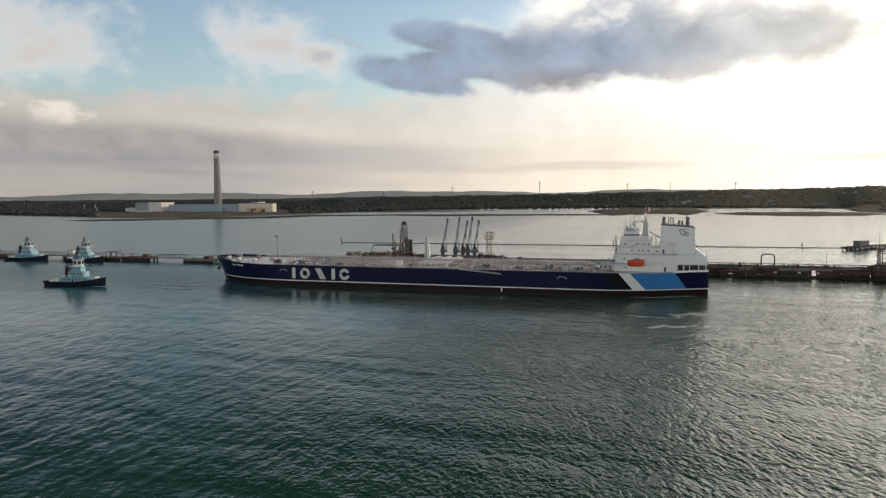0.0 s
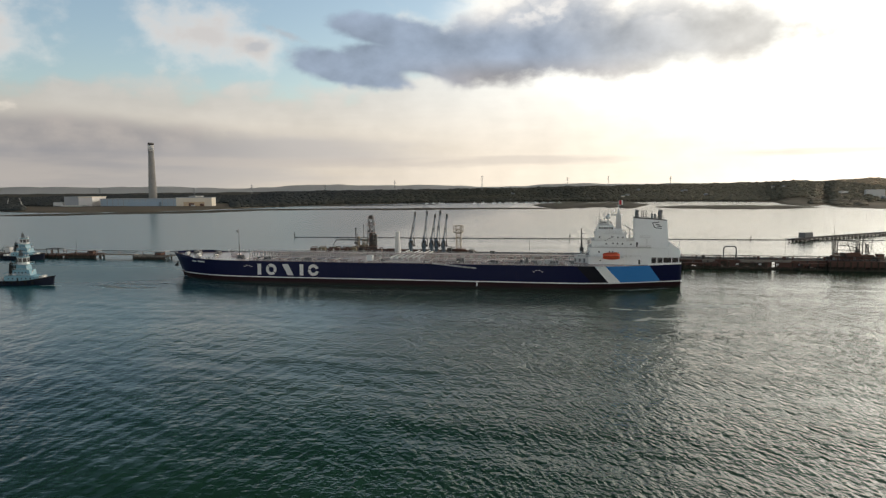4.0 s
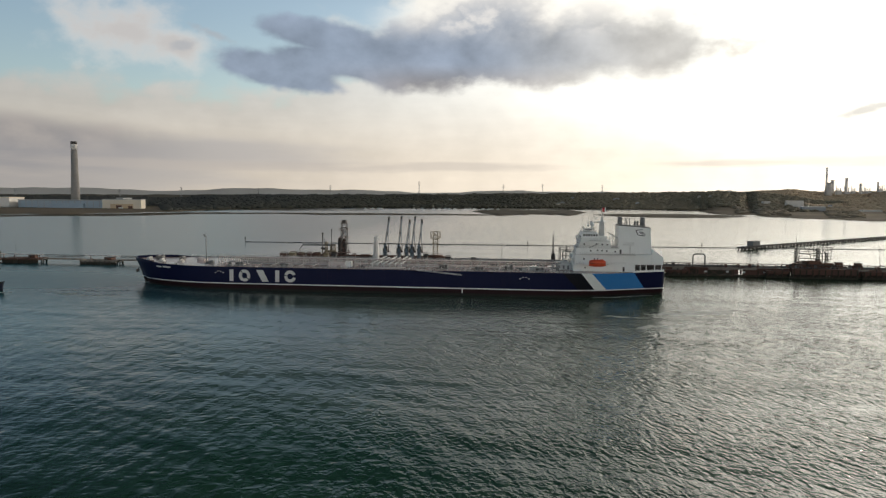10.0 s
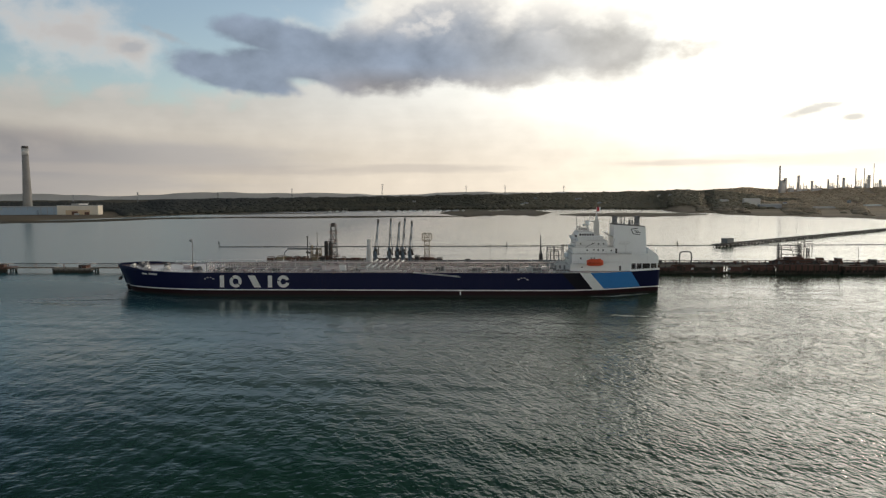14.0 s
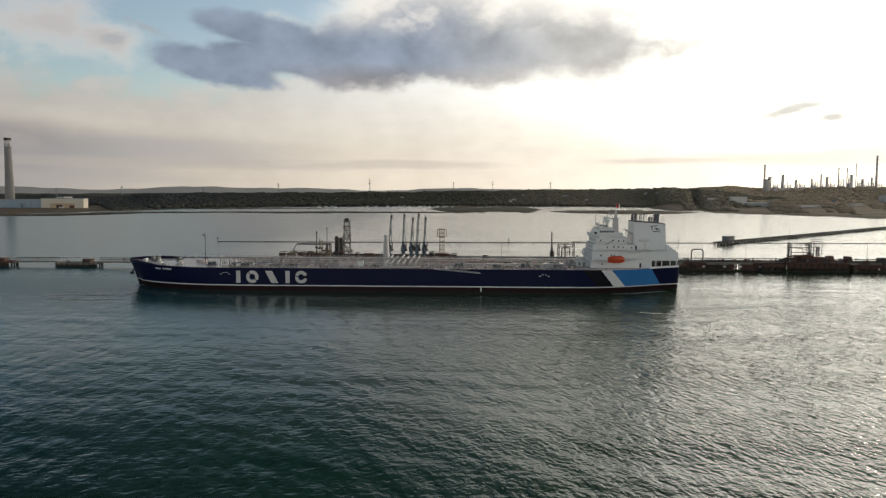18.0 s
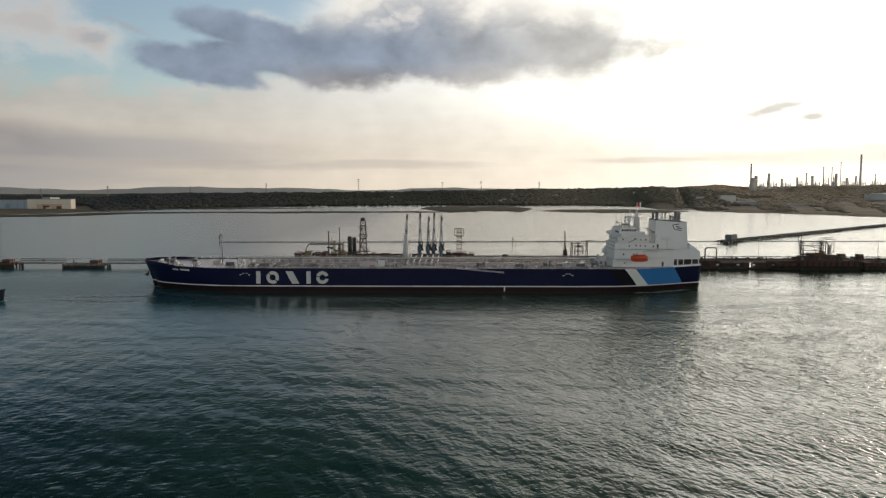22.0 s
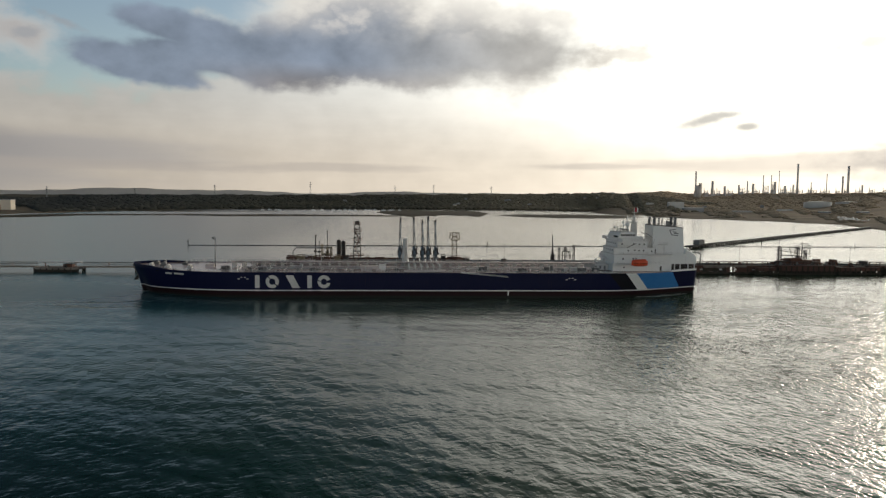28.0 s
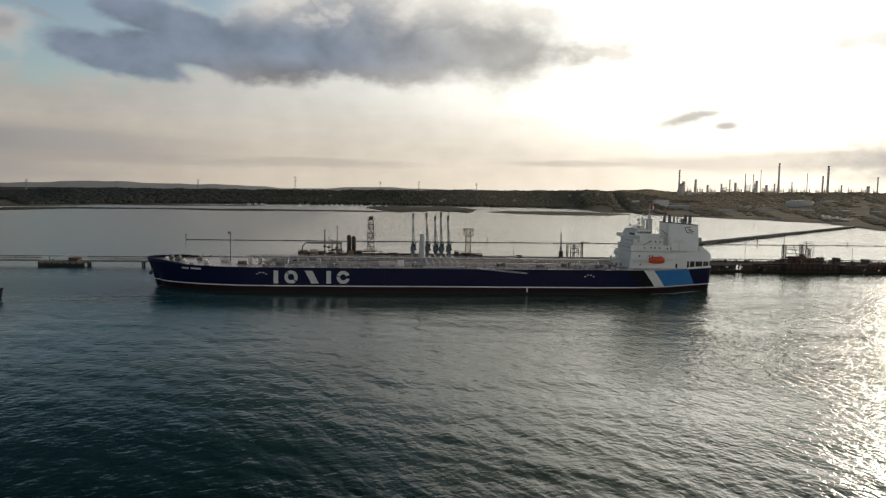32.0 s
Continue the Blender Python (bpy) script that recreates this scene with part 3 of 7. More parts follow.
def build_land():
    a = np.arange(-62, 62.1, 0.35)
    s = np.concatenate([np.linspace(-30, 60, 10), np.linspace(90, 1950, 60), [2300, 2700]])
    aa, ss = np.meshgrid(a, s, indexing="ij")
    wob = 18 * np.sin(aa * 1.7) + 10 * np.sin(aa * 4.1 + 1) + 6 * np.sin(aa * 9.7)
    d = np.minimum(shore(aa) + ss + wob * np.clip(1 - ss / 300, 0, 1), 4700)
    z = ground_height(aa, d - wob * np.clip(1 - ss / 300, 0, 1))
    x, y = -d * np.sin(np.radians(aa)), d * np.cos(np.radians(aa))
    n, m = aa.shape
    idx = np.arange(n * m).reshape(n, m)
    faces = np.stack([idx[:-1, :-1], idx[:-1, 1:], idx[1:, 1:], idx[1:, :-1]], -1).reshape(-1, 4)
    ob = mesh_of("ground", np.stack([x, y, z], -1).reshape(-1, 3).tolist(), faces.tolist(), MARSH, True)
    tagged(ob, "low shore of marsh grass rising to heath, paled by haze sunward", "ground", kind="structure")
    ob.data.materials.append(HEATH)
    ob.data.materials.append(SITE)
    mid = (aa[:-1, :-1] + 0.17).ravel()
    far = ss[:-1, :-1].ravel()
    which = np.where(mid < -11.5, 0, np.where((mid > 26) & (mid < 48) & (far < 520), 2, 1))
    ob.data.polygons.foreach_set("material_index", which.astype(np.int32))


build_land()


def build_hills():
    """Low far hills on the skyline."""
    a = np.arange(-60, 62.1, 0.5)
    verts, faces = [], []
    for i, k in enumerate(a):
        top = 49 + 4750 * math.tan(radians(0.15 + 0.08 * math.sin(k * 0.31 + 2.0) + 0.06 * math.sin(k * 0.61) + 0.05 * math.exp(-((k - 22) / 6) ** 2) + 0.02 * math.sin(k * 1.9) + 0.012 * math.sin(k * 3.1)))
        for d, z in ((4550, 0.0), (4750, top), (4800, 0.0)):
            verts.append((-d * math.sin(radians(k)), d * math.cos(radians(k)), z))
        if i:
            j = 3 * i
            faces += [(j - 3, j, j + 1, j - 2), (j - 2, j + 1, j + 2, j - 1)]
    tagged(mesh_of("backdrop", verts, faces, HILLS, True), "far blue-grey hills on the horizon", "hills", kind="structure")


build_hills()


def mudflat(a0, a1, d0, d1, seed):
    """A low bank of mud, long and narrow, with a ragged edge."""
    r = np.random.default_rng(seed)
    n = 90
    ks = np.linspace(0, 1, n)
    ph = r.uniform(0, 6, 6)
    verts, faces = [], []
    for i, k in enumerate(ks):
        a = a0 + (a1 - a0) * k
        w = min(1.0, 6.0 * min(k, 1 - k)) ** 0.8
        mid = (d0 + d1) / 2 + 14 * math.sin(3 * k + ph[0]) + 4 * math.sin(17 * k + ph[1])
        half = (d1 - d0) / 2 * w * (0.82 + 0.14 * math.sin(9 * k + ph[2]) + 0.06 * math.sin(31 * k + ph[3]) + 0.05 * math.sin(53 * k + ph[4])) + 0.5
        for off, z in ((-half - 4, -0.5), (-half, 0.25), (-half * 0.3, 0.9), (half * 0.5, 0.8), (half, 0.2), (half + 4, -0.5)):
            d = mid + off
            verts.append((-d * math.sin(radians(a)), d * math.cos(radians(a)), z))
        if i:
            j = 6 * i
            faces += [(j - 6 + q, j + q, j + q + 1, j - 5 + q) for q in range(5)]
    return mesh_of("mudflat", verts, faces, MUD, True)


for a0, a1, d0, d1, seed in ((45.5, 28.0, 1540, 1690, 1), (31.0, 18.0, 1610, 1730, 2), (20.5, 3.6, 1525, 1670, 3), (5.4, -3.7, 1540, 2240, 4), (-4.1, -15.6, 1535, 1880, 5), (24.0, 13.0, 1930, 2040, 7)):
    tagged(mudflat(a0, a1, d0, d1, seed), "low brown mudflat standing out of the water", "mudflat", "mudflats off the far shore", kind="structure")


def build_woods():
    """Thousands of tree crowns on the far slopes, each a ragged clump."""
    base = bmesh.new()
    bmesh.ops.create_icosphere(base, subdivisions=1, radius=1.0)
    shape = np.array([v.co[:] for v in base.verts])
    tris = np.array([[v.index for v in f.verts] for f in base.faces])
    base.free()
    verts, faces = [], []
    count = 0

    def crown(a, d, r, h):
        nonlocal count
        c = shape * (1 + rng.uniform(-0.24, 0.28, (len(shape), 1)))
        verts.append(c * (r, r, h) + (-d * math.sin(radians(a)), d * math.cos(radians(a)), float(ground_height(a, d)) + h * 0.55))
        faces.append(tris + count)
        count += len(shape)

    for _ in range(36000):
        a = rng.uniform(-27, 60)
        s = rng.uniform(45, 1150)
        if a < -15.5 and s < 500 + 90 * (-15.5 - a) and rng.random() < min(1.0, (-15.5 - a) / 5.0):
            continue
        if a < -23.0 or s < 430 * min(1.0, max(0.0, (-12.2 - a) / 1.4)) * rng.uniform(0.75, 1.1):
            continue
        if 29.4 < a < 43.5 and s < 640:      # the power station's open site
            continue
        r = rng.uniform(6.0, 10.5) * (1.25 if rng.random() < 0.12 else 1.0)
        crown(a, shore(a) + s, r, r * rng.uniform(0.32, 0.55))
    # the dark wood behind the power station
    for _ in range(5000):
        a = rng.uniform(26.0, 50.0)
        r = rng.uniform(5.0, 9.0)
        crown(a, 2520 + rng.uniform(0, 420), r, r * rng.uniform(0.5, 0.8))
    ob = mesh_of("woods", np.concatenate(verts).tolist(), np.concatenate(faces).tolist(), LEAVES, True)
    tagged(ob, "dark mixed woodland along the far shore", "woods", kind="stuff")
    # scrub, hedges and copses over the fields on the sunward side
    verts.clear()
    faces.clear()
    count = 0
    for _ in range(26000):
        a = rng.uniform(-47, -15)
        s = rng.uniform(90, 1750)
        # dense nearer the woods, thinning to hedges and clumps over the dry fields
        thick = math.sin(a * 1.9 + s * 0.004) + math.sin(s * 0.007 - a * 2.1) + 0.7 * math.sin(a * 4.1 + 2) + rng.normal(0, 0.6)
        if thick < np.interp(a, [-47, -32, -26, -21, -16], [1.0, 0.7, -0.2, -1.4, -2.6]) + (1.8 if s < 230 else 0.0) - (1.0 if s > 1300 else 0.0):
            continue
        if any(abs(a - b) < 0.75 and shore(a) + s < d + 20 for b, d in ((-19.1, 2225), (-20.3, 2150), (-23.9, 2170), (-27.0, 2285))):
            continue
        r = rng.uniform(3.0, 6.4)
        if s < 400 and rng.random() < 0.5:
            continue
        crown(a, shore(a) + s, r * 1.9, r * rng.uniform(0.32, 0.5))
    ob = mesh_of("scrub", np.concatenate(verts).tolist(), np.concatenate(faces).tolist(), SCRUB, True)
    tagged(ob, "brown scrub and hedges on the fields below the refinery, paled by haze", "scrub", kind="stuff")


build_woods()


# ---- the tanker ----
CL, DECK_Z = 358.0, 11.6


def sheer(x):
    return DECK_Z + 1.3 * max(0.0, (-203 - x) / 47) ** 1.3


def half_deck(x):
    return float(np.interp(x, [-250.6, -250.2, -249, -246, -241, -234, -224, -212, -198, -24, -11, -2, 7, 15, 20, 23], [0.4, 2.0, 4.4, 8.2, 12.4, 16.6, 20.6, 23.1, 24, 24, 23.2, 20.4, 16.2, 12.0, 9.6, 8.0]))


def half_water(x):
    return float(np.interp(x, [-246.6, -246.0, -244.2, -240, -232, -220, -205, -190, -40, -22, -8, 4, 12, 20, 23], [0.0, 1.0, 3.0, 7.0, 12.2, 18.0, 22.4, 24, 24, 22.6, 18.5, 13.2, 9.5, 6.2, 5.0]))


def hull_y(x, z, out=0.0):
    """The port side's y at that place along the ship and that height."""
    k = min(1.0, max(0.0, z / sheer(x)))
    k = k ** 0.8
    return CL - (half_water(x) * (1 - k) + half_deck(x) * k) - out


ship = thing("oil_tanker", -113, CL, 0, "navy-hulled crude oil tanker with white superstructure, moored at a jetty", "ship")


def build_hull():
    bm = bmesh.new()
    xs = [-250.6, -250.2, -249.4, -248.4, -247.6, -246.3, -245, -243, -241, -238.5, -236, -233, -230, -226, -222, -217, -212, -205, -198, -190] + [-180 + 10 * i for i in range(14)] + [-40, -32, -24, -22, -17, -11, -8, -5, -2, 1, 4, 7, 9.5, 12, 15, 17.5, 20, 21.5, 23]
    levels = (-2.5, 0, 1.1, 2.4, 3.15, 3.16, 3.63, 3.64, 5.5, 7.5, 9.5, 11.0, None)
    port, star = [], []
    for x in xs:
        zs = [sheer(x) if z is None else min(z, sheer(x)) for z in levels]
        # the stem leans forward above the water
        lean = lambda z: x + max(0.0, (-240 - x) / 10.6) * 4.0 * (1 - max(0.0, z) / sheer(x)) ** 0.8
        port.append([bm.verts.new((lean(z), hull_y(x, z), z)) for z in zs])
        star.append([bm.verts.new((lean(z), 2 * CL - hull_y(x, z), z)) for z in zs])
    faces = {0: [], 1: [], 2: []}
    for rows, flip in ((port, False), (star, True)):
        for a, b in zip(rows, rows[1:]):
            for i in range(len(levels) - 1):
                f = bm.faces.new((a[i], a[i + 1], b[i + 1], b[i]) if flip else (a[i], b[i], b[i + 1], a[i + 1]))
                f.smooth = True
                f.material_index = 3 if i < 2 else 1 if i < 4 else 2 if i in (4, 5) else 0
    for rows_a, rows_b in ((port[0], star[0]), (port[-1], star[-1])):
        for i in range(len(levels) - 1):
            f = bm.faces.new((rows_a[i], rows_b[i], rows_b[i + 1], rows_a[i + 1]))
            f.material_index = 3 if i < 2 else 1 if i < 4 else 2 if i in (4, 5) else 0
    data = bpy.data.meshes.new("hull")
    bmesh.ops.recalc_face_normals(bm, faces=bm.faces)
    bm.to_mesh(data)
    bm.free()
    for m in (NAVY, REDLEAD, WHITE, WETHULL):
        data.materials.append(m)
    ob = new("hull", data)
    ob.parent, ob.matrix_parent_inverse = ship, ship.matrix_basis.inverted()
    tagged(ob, "navy hull with white waterline stripe and red boot topping")
    # the main deck
    bm = bmesh.new()
    for a, b in zip(xs, xs[1:]):
        v = [bm.verts.new(c) for c in ((a, CL - half_deck(a) + 0.05, sheer(a) - 0.25), (b, CL - half_deck(b) + 0.05, sheer(b) - 0.25), (b, CL + half_deck(b) - 0.05, sheer(b) - 0.25), (a, CL + half_deck(a) - 0.05, sheer(a) - 0.25))]
        bm.faces.new(v)
    bmesh.ops.remove_doubles(bm, verts=bm.verts, dist=0.001)
    part("main_deck", bm, DECK, ship, "worn red-brown steel deck")
    return ob


hull = build_hull()


def hull_patch(name, material, corners, out=0.12, nx=10, nz=4, label=""):
    """A painted panel lying on the port side; corners (x, z): top fore, top aft, bottom aft, bottom fore."""
    (ax, az), (bx, bz), (cx, cz), (dx, dz) = corners
    bm = bmesh.new()
    grid = []
    for i in range(nx + 1):
        u = i / nx
        row = []
        for j in range(nz + 1):
            v = j / nz
            x = (ax * (1 - u) + bx * u) * (1 - v) + (dx * (1 - u) + cx * u) * v
            z = (az * (1 - u) + bz * u) * (1 - v) + (dz * (1 - u) + cz * u) * v
            row.append(bm.verts.new((x, hull_y(x, z, out), z)))
        grid.append(row)
    for a, b in zip(grid, grid[1:]):
        for j in range(nz):
            bm.faces.new((a[j], b[j], b[j + 1], a[j + 1]))
    return part(name, bm, material, hull, label)


ZT, ZB = 11.55, 3.68
hull_patch("hull_band", BLACK, [(-26.0, ZT), (-17.6, ZT), (-11.2, ZB), (-19.0, ZB)], label="black diagonal band")
hull_patch("hull_band", WHITE, [(-17.6, ZT), (-12.6, ZT), (-5.6, ZB), (-11.2, ZB)], label="white diagonal band")
hull_patch("hull_band", SKYBLUE, [(-12.6, ZT), (7.6, ZT), (13.2, ZB), (-5.6, ZB)], nx=20, label="light blue diagonal band")

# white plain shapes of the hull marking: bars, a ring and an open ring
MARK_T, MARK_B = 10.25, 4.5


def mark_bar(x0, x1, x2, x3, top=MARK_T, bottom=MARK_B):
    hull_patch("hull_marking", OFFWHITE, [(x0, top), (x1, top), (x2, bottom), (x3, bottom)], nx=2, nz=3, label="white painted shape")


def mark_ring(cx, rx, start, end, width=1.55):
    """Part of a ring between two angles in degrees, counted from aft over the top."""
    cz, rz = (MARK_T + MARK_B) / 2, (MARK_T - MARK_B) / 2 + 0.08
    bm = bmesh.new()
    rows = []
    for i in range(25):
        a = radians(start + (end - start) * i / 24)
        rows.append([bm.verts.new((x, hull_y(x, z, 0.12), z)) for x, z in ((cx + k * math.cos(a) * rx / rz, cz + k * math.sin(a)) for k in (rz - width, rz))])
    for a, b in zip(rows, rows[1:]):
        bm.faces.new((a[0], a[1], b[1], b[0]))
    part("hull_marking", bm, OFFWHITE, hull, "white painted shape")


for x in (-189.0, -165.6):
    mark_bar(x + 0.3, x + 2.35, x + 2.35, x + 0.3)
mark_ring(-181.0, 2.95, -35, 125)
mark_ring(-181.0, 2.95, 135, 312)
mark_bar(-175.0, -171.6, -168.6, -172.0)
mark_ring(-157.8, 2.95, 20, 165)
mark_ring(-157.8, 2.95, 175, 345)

# plain bars where the name stands, tug push marks and the draught mark
for x0, x1 in ((-230.2, -226.9), (-225.9, -221.0)):
    hull_patch("name_bar", OFFWHITE, [(x0, 10.9), (x1, 10.75), (x1, 9.95), (x0, 10.1)], nx=3, nz=1, label="small white bar")
for x in (-194.0, -44.0):
    for dx, dz, w in ((-2.4, 8.5, 0.9), (1.6, 8.5, 0.9), (-1.1, 9.2, 0.8), (0.4, 9.2, 0.8)):
        hull_patch("tug_mark", OFFWHITE, [(x + dx, dz + 0.25), (x + dx + w, dz + 0.25), (x + dx + w, dz - 0.1), (x + dx, dz - 0.1)], nx=1, nz=1)
hull_patch("draught_mark", WHITE, [(-73.6, 3.2), (-73.05, 3.2), (-73.05, 1.2), (-73.6, 1.2)], nx=1, nz=2, label="white upright draught mark")
for x in (-235.0, -176.0, -134.0, -120.0, -96.0, -60.0, -38.0):
    hull_patch("fairlead", BLACK, [(x, 11.5), (x + 1.1, 11.5), (x + 1.1, 10.95), (x, 10.95)], nx=1, nz=1)


def anchor():
    bm = bmesh.new()
    y = CL - 5.2
    tube(bm, (-246.6, y, 8.6), (-247.5, y - 0.5, 6.4), 0.28, 0.34, 8)
    tube(bm, (-248.2, y - 0.9, 6.9), (-246.6, y + 0.4, 6.9), 0.3, 0.3, 6)
    box(bm, -248.2, -246.9, y - 0.9, y + 0.3, 5.9, 6.6)
    part("anchor", bm, DARKSTEEL, ship, "stockless anchor in its hawse")


anchor()


def gangway():
    """The accommodation ladder, slung along the port side."""
    bm = bmesh.new()
    a, b = Vector((-95.2, 333.35, 11.7)), Vector((-73.8, 333.35, 9.75))
    for dz in (0.0, 0.4):
        tube(bm, a + Vector((0, 0, dz)), b + Vector((0, 0, dz)), 0.12, None, 6)
    for i in range(19):
        p = a.lerp(b, i / 18)
        box(bm, p.x - 0.3, p.x + 0.3, 333.0, 333.9, p.z - 0.1, p.z + 0.05)
    part("gangway", bm, OFFWHITE, ship, "white accommodation ladder slung along the side")


gangway()


def bulwark(x0, x1, height, step=4.0):
    """The raised plate along the deck edge at the bow, on both sides."""
    for side in (-1, 1):
        bm = bmesh.new()
        xs = np.arange(x0, x1 + 0.01, (x1 - x0) / max(1, round((x1 - x0) / step)))
        prev = None
        for x in xs:
            y = CL + side * half_deck(x)
            yi = CL + side * max(0.15, half_deck(x) - 0.3)
            top = sheer(x) + height * min(1.0, (x1 - x) / 10 + 0.15)
            row = [bm.verts.new(c) for c in ((x, y, sheer(x) - 0.3), (x, y, top), (x, yi, top), (x, yi, sheer(x) - 0.3))]
            if prev:
                for i in range(3):
                    bm.faces.new((prev[i], prev[i + 1], row[i + 1], row[i]))
            prev = row
        part("bulwark", bm, NAVY, ship)


bulwark(-250.5, -229.0, 0.95, 1.6)


def railing(y_of, x0, x1, z_of, name="railing", gap=2.0):
    """A length of ship's rail: posts and three wires."""
    bm = bmesh.new()
    n = max(1, round((x1 - x0) / gap))
    pts = [(x0 + (x1 - x0) * i / n) for i in range(n + 1)]
    for x in pts:
        tube(bm, (x, y_of(x), z_of(x) - 0.25), (x, y_of(x), z_of(x) + 1.1), 0.045, None, 4)
    for a, b in zip(pts, pts[1:]):
        for h in (0.4, 0.75, 1.1):
            tube(bm, (a, y_of(a), z_of(a) + h), (b, y_of(b), z_of(b) + h), 0.035, None, 4)
    part(name, bm, OFFWHITE, ship)


for side in (-1, 1):
    for i in range(10):
        railing(lambda x: CL + side * (half_deck(x) - 0.25), -229 + i * 20.6, -229 + (i + 1) * 20.6, sheer)

# the catwalk, with the deck pipes carried beside it on tall posts
bm = bmesh.new()
box(bm, -204, -25, 356.6, 359.4, 14.2, 14.45)
part("catwalk", bm, PALEDECK, ship, "long raised walkway over the deck pipes")
post = bmesh.new()
box(post, -0.22, 0.22, -0.2, 0.2, 0, 2.85)
post_data = bpy.data.meshes.new("catwalk_post")
post.to_mesh(post_data)
post.free()
post_data.materials.append(OFFWHITE)
for i in range(40):
    for y in (353.7, 356.8, 359.2, 362.0):
        ob = new("catwalk_post", post_data)
        ob.parent, ob.matrix_parent_inverse = ship, ship.matrix_basis.inverted()
        ob.matrix_basis = pose(-203 + i * 4.55, y, 11.3)
for i in range(9):
    railing(lambda x: 356.6, -204 + i * 19.8, -204 + (i + 1) * 19.8, lambda x: 14.5)
for y, z, r, x0, x1 in ((351.0, 12.4, 0.32, -196, -30), (352.0, 12.4, 0.32, -190, -30), (354.4, 14.45, 0.3, -200, -32), (355.4, 14.45, 0.22, -204, -28), (363.6, 12.5, 0.36, -196, -30), (364.8, 12.5, 0.3, -190, -30), (349.6, 11.7, 0.16, -180, -40), (366.0, 11.7, 0.2, -180, -40)):
    bar("deck_pipe", PALEDECK, ship, (x0, y, z), (x1, y, z), r, None, 8)
for i in range(40):
    x = -203 + i * 4.55
    boxed("pipe_support", PALEDECK, ship, x - 0.15, x + 0.15, 353.5, 362.2, 13.95, 14.17)
# vents, hatches and small deck gear, on both sides of the catwalk
for i in range(12):
    x = -198 + i * 14.6
    for y in (343.5, 372.5):
        bar("vent_post", OFFWHITE, ship, (x, y, 11.3), (x, y, 13.6 + 0.5 * (i % 3)), 0.2, None, 8)
        piece("tank_hatch", lambda bm: turned(bm, x + 4.2, y - 1.5, [(1.1, 11.3), (1.1, 12.15), (0.95, 12.35), (0.3, 12.45)], 12), DECK, ship)
    piece("cleaning_hatch", lambda bm: (turned(bm, x + 8.5, 339.0, [(0.5, 11.3), (0.5, 12.1), (0.6, 12.15)], 10),), PALEDECK, ship)
for x, y, z in ((-205, 347, 1.6), (-187, 342, 1.5), (-163, 340, 1.2), (-84, 346, 1.7), (-66, 341, 1.3), (-52, 347, 2.2), (-37, 342, 1.6), (-60, 366, 1.8), (-182, 366, 1.6)):
    piece("mooring_winch", lambda bm: (box(bm, x - 2.4, x + 2.4, y - 1.3, y + 1.3, 11.3, 11.7), tube(bm, (x - 1.6, y, 12.4), (x + 0.6, y, 12.4), 0.75, None, 12), tube(bm, (x - 1.7, y, 12.4), (x - 1.6, y, 12.4), 1.05, None, 12), tube(bm, (x + 0.6, y, 12.4), (x + 0.7, y, 12.4), 1.05, None, 12), box(bm, x + 1.0, x + 2.2, y - 0.6, y + 0.6, 11.7, 11.7 + z)), GREYSTEEL, ship)
for x, y, w, d, h, m in ((-137.6, 346.6, 8.4, 3.0, 2.2, PALEDECK), (-131.6, 346.8, 3.0, 2.8, 2.7, WHITE), (-128, 350, 3.0, 2.4, 1.5, PALEDECK), (-98, 350, 4.0, 2.4, 1.2, PALEDECK), (-70.5, 368, 2.4, 2.4, 3.9, DARKSTEEL), (-215, 360, 4.0, 4.0, 1.4, PALEDECK)):
    piece("deck_locker", lambda bm: (box(bm, x - w / 2, x + w / 2, y - d / 2, y + d / 2, 11.3, 11.3 + h), box(bm, x - w / 2 - 0.12, x + w / 2 + 0.12, y - d / 2 - 0.12, y + d / 2 + 0.12, 11.3 + h, 11.42 + h)), m, ship)
# the manifold: pipes across the ship, a drip tray, and the upright post of the hose crane
for i in range(6):
    x = -119.0 + i * 2.9
    def cross(bm):
        tube(bm, (x, 341.5, 13.6), (x, 379.0 - 6 * (i % 2), 13.9), 0.32, None, 10)
        for y in (341.5, 346.0, 374.0):
            tube(bm, (x, y - 0.12, 13.6), (x, y + 0.12, 13.6), 0.5, None, 10)
        for y in (344.0, 352.0, 366.0, 374.0):
            box(bm, x - 0.2, x + 0.2, y - 0.2, y + 0.2, 11.3, 13.3)
    piece("manifold_pipe", cross, WHITE, ship)
boxed("drip_tray", PALEDECK, ship, -121.5, -102, 338.6, 342.2, 11.5, 12.2)


def hose_crane():
    bm = bmesh.new()
    turned(bm, -120.7, 361.0, [(2.0, 11.3), (2.0, 12.4), (1.85, 12.6), (1.1, 24.6), (1.2, 25.4), (0.9, 25.8)], 16)
    crane = part("hose_crane", bm, OFFWHITE, ship, "white upright hose crane post")
    bm = bmesh.new()
    for dx in (-0.55, 0.55):
        box(bm, -120.7 + dx - 0.08, -120.7 + dx + 0.08, 359.2, 359.7, 12.6, 24.4)
    for i in range(20):
        box(bm, -121.2, -120.2, 359.25, 359.5, 13 + i * 0.58, 13.08 + i * 0.58)
    part("ladder", bm, OFFWHITE, crane)


hose_crane()


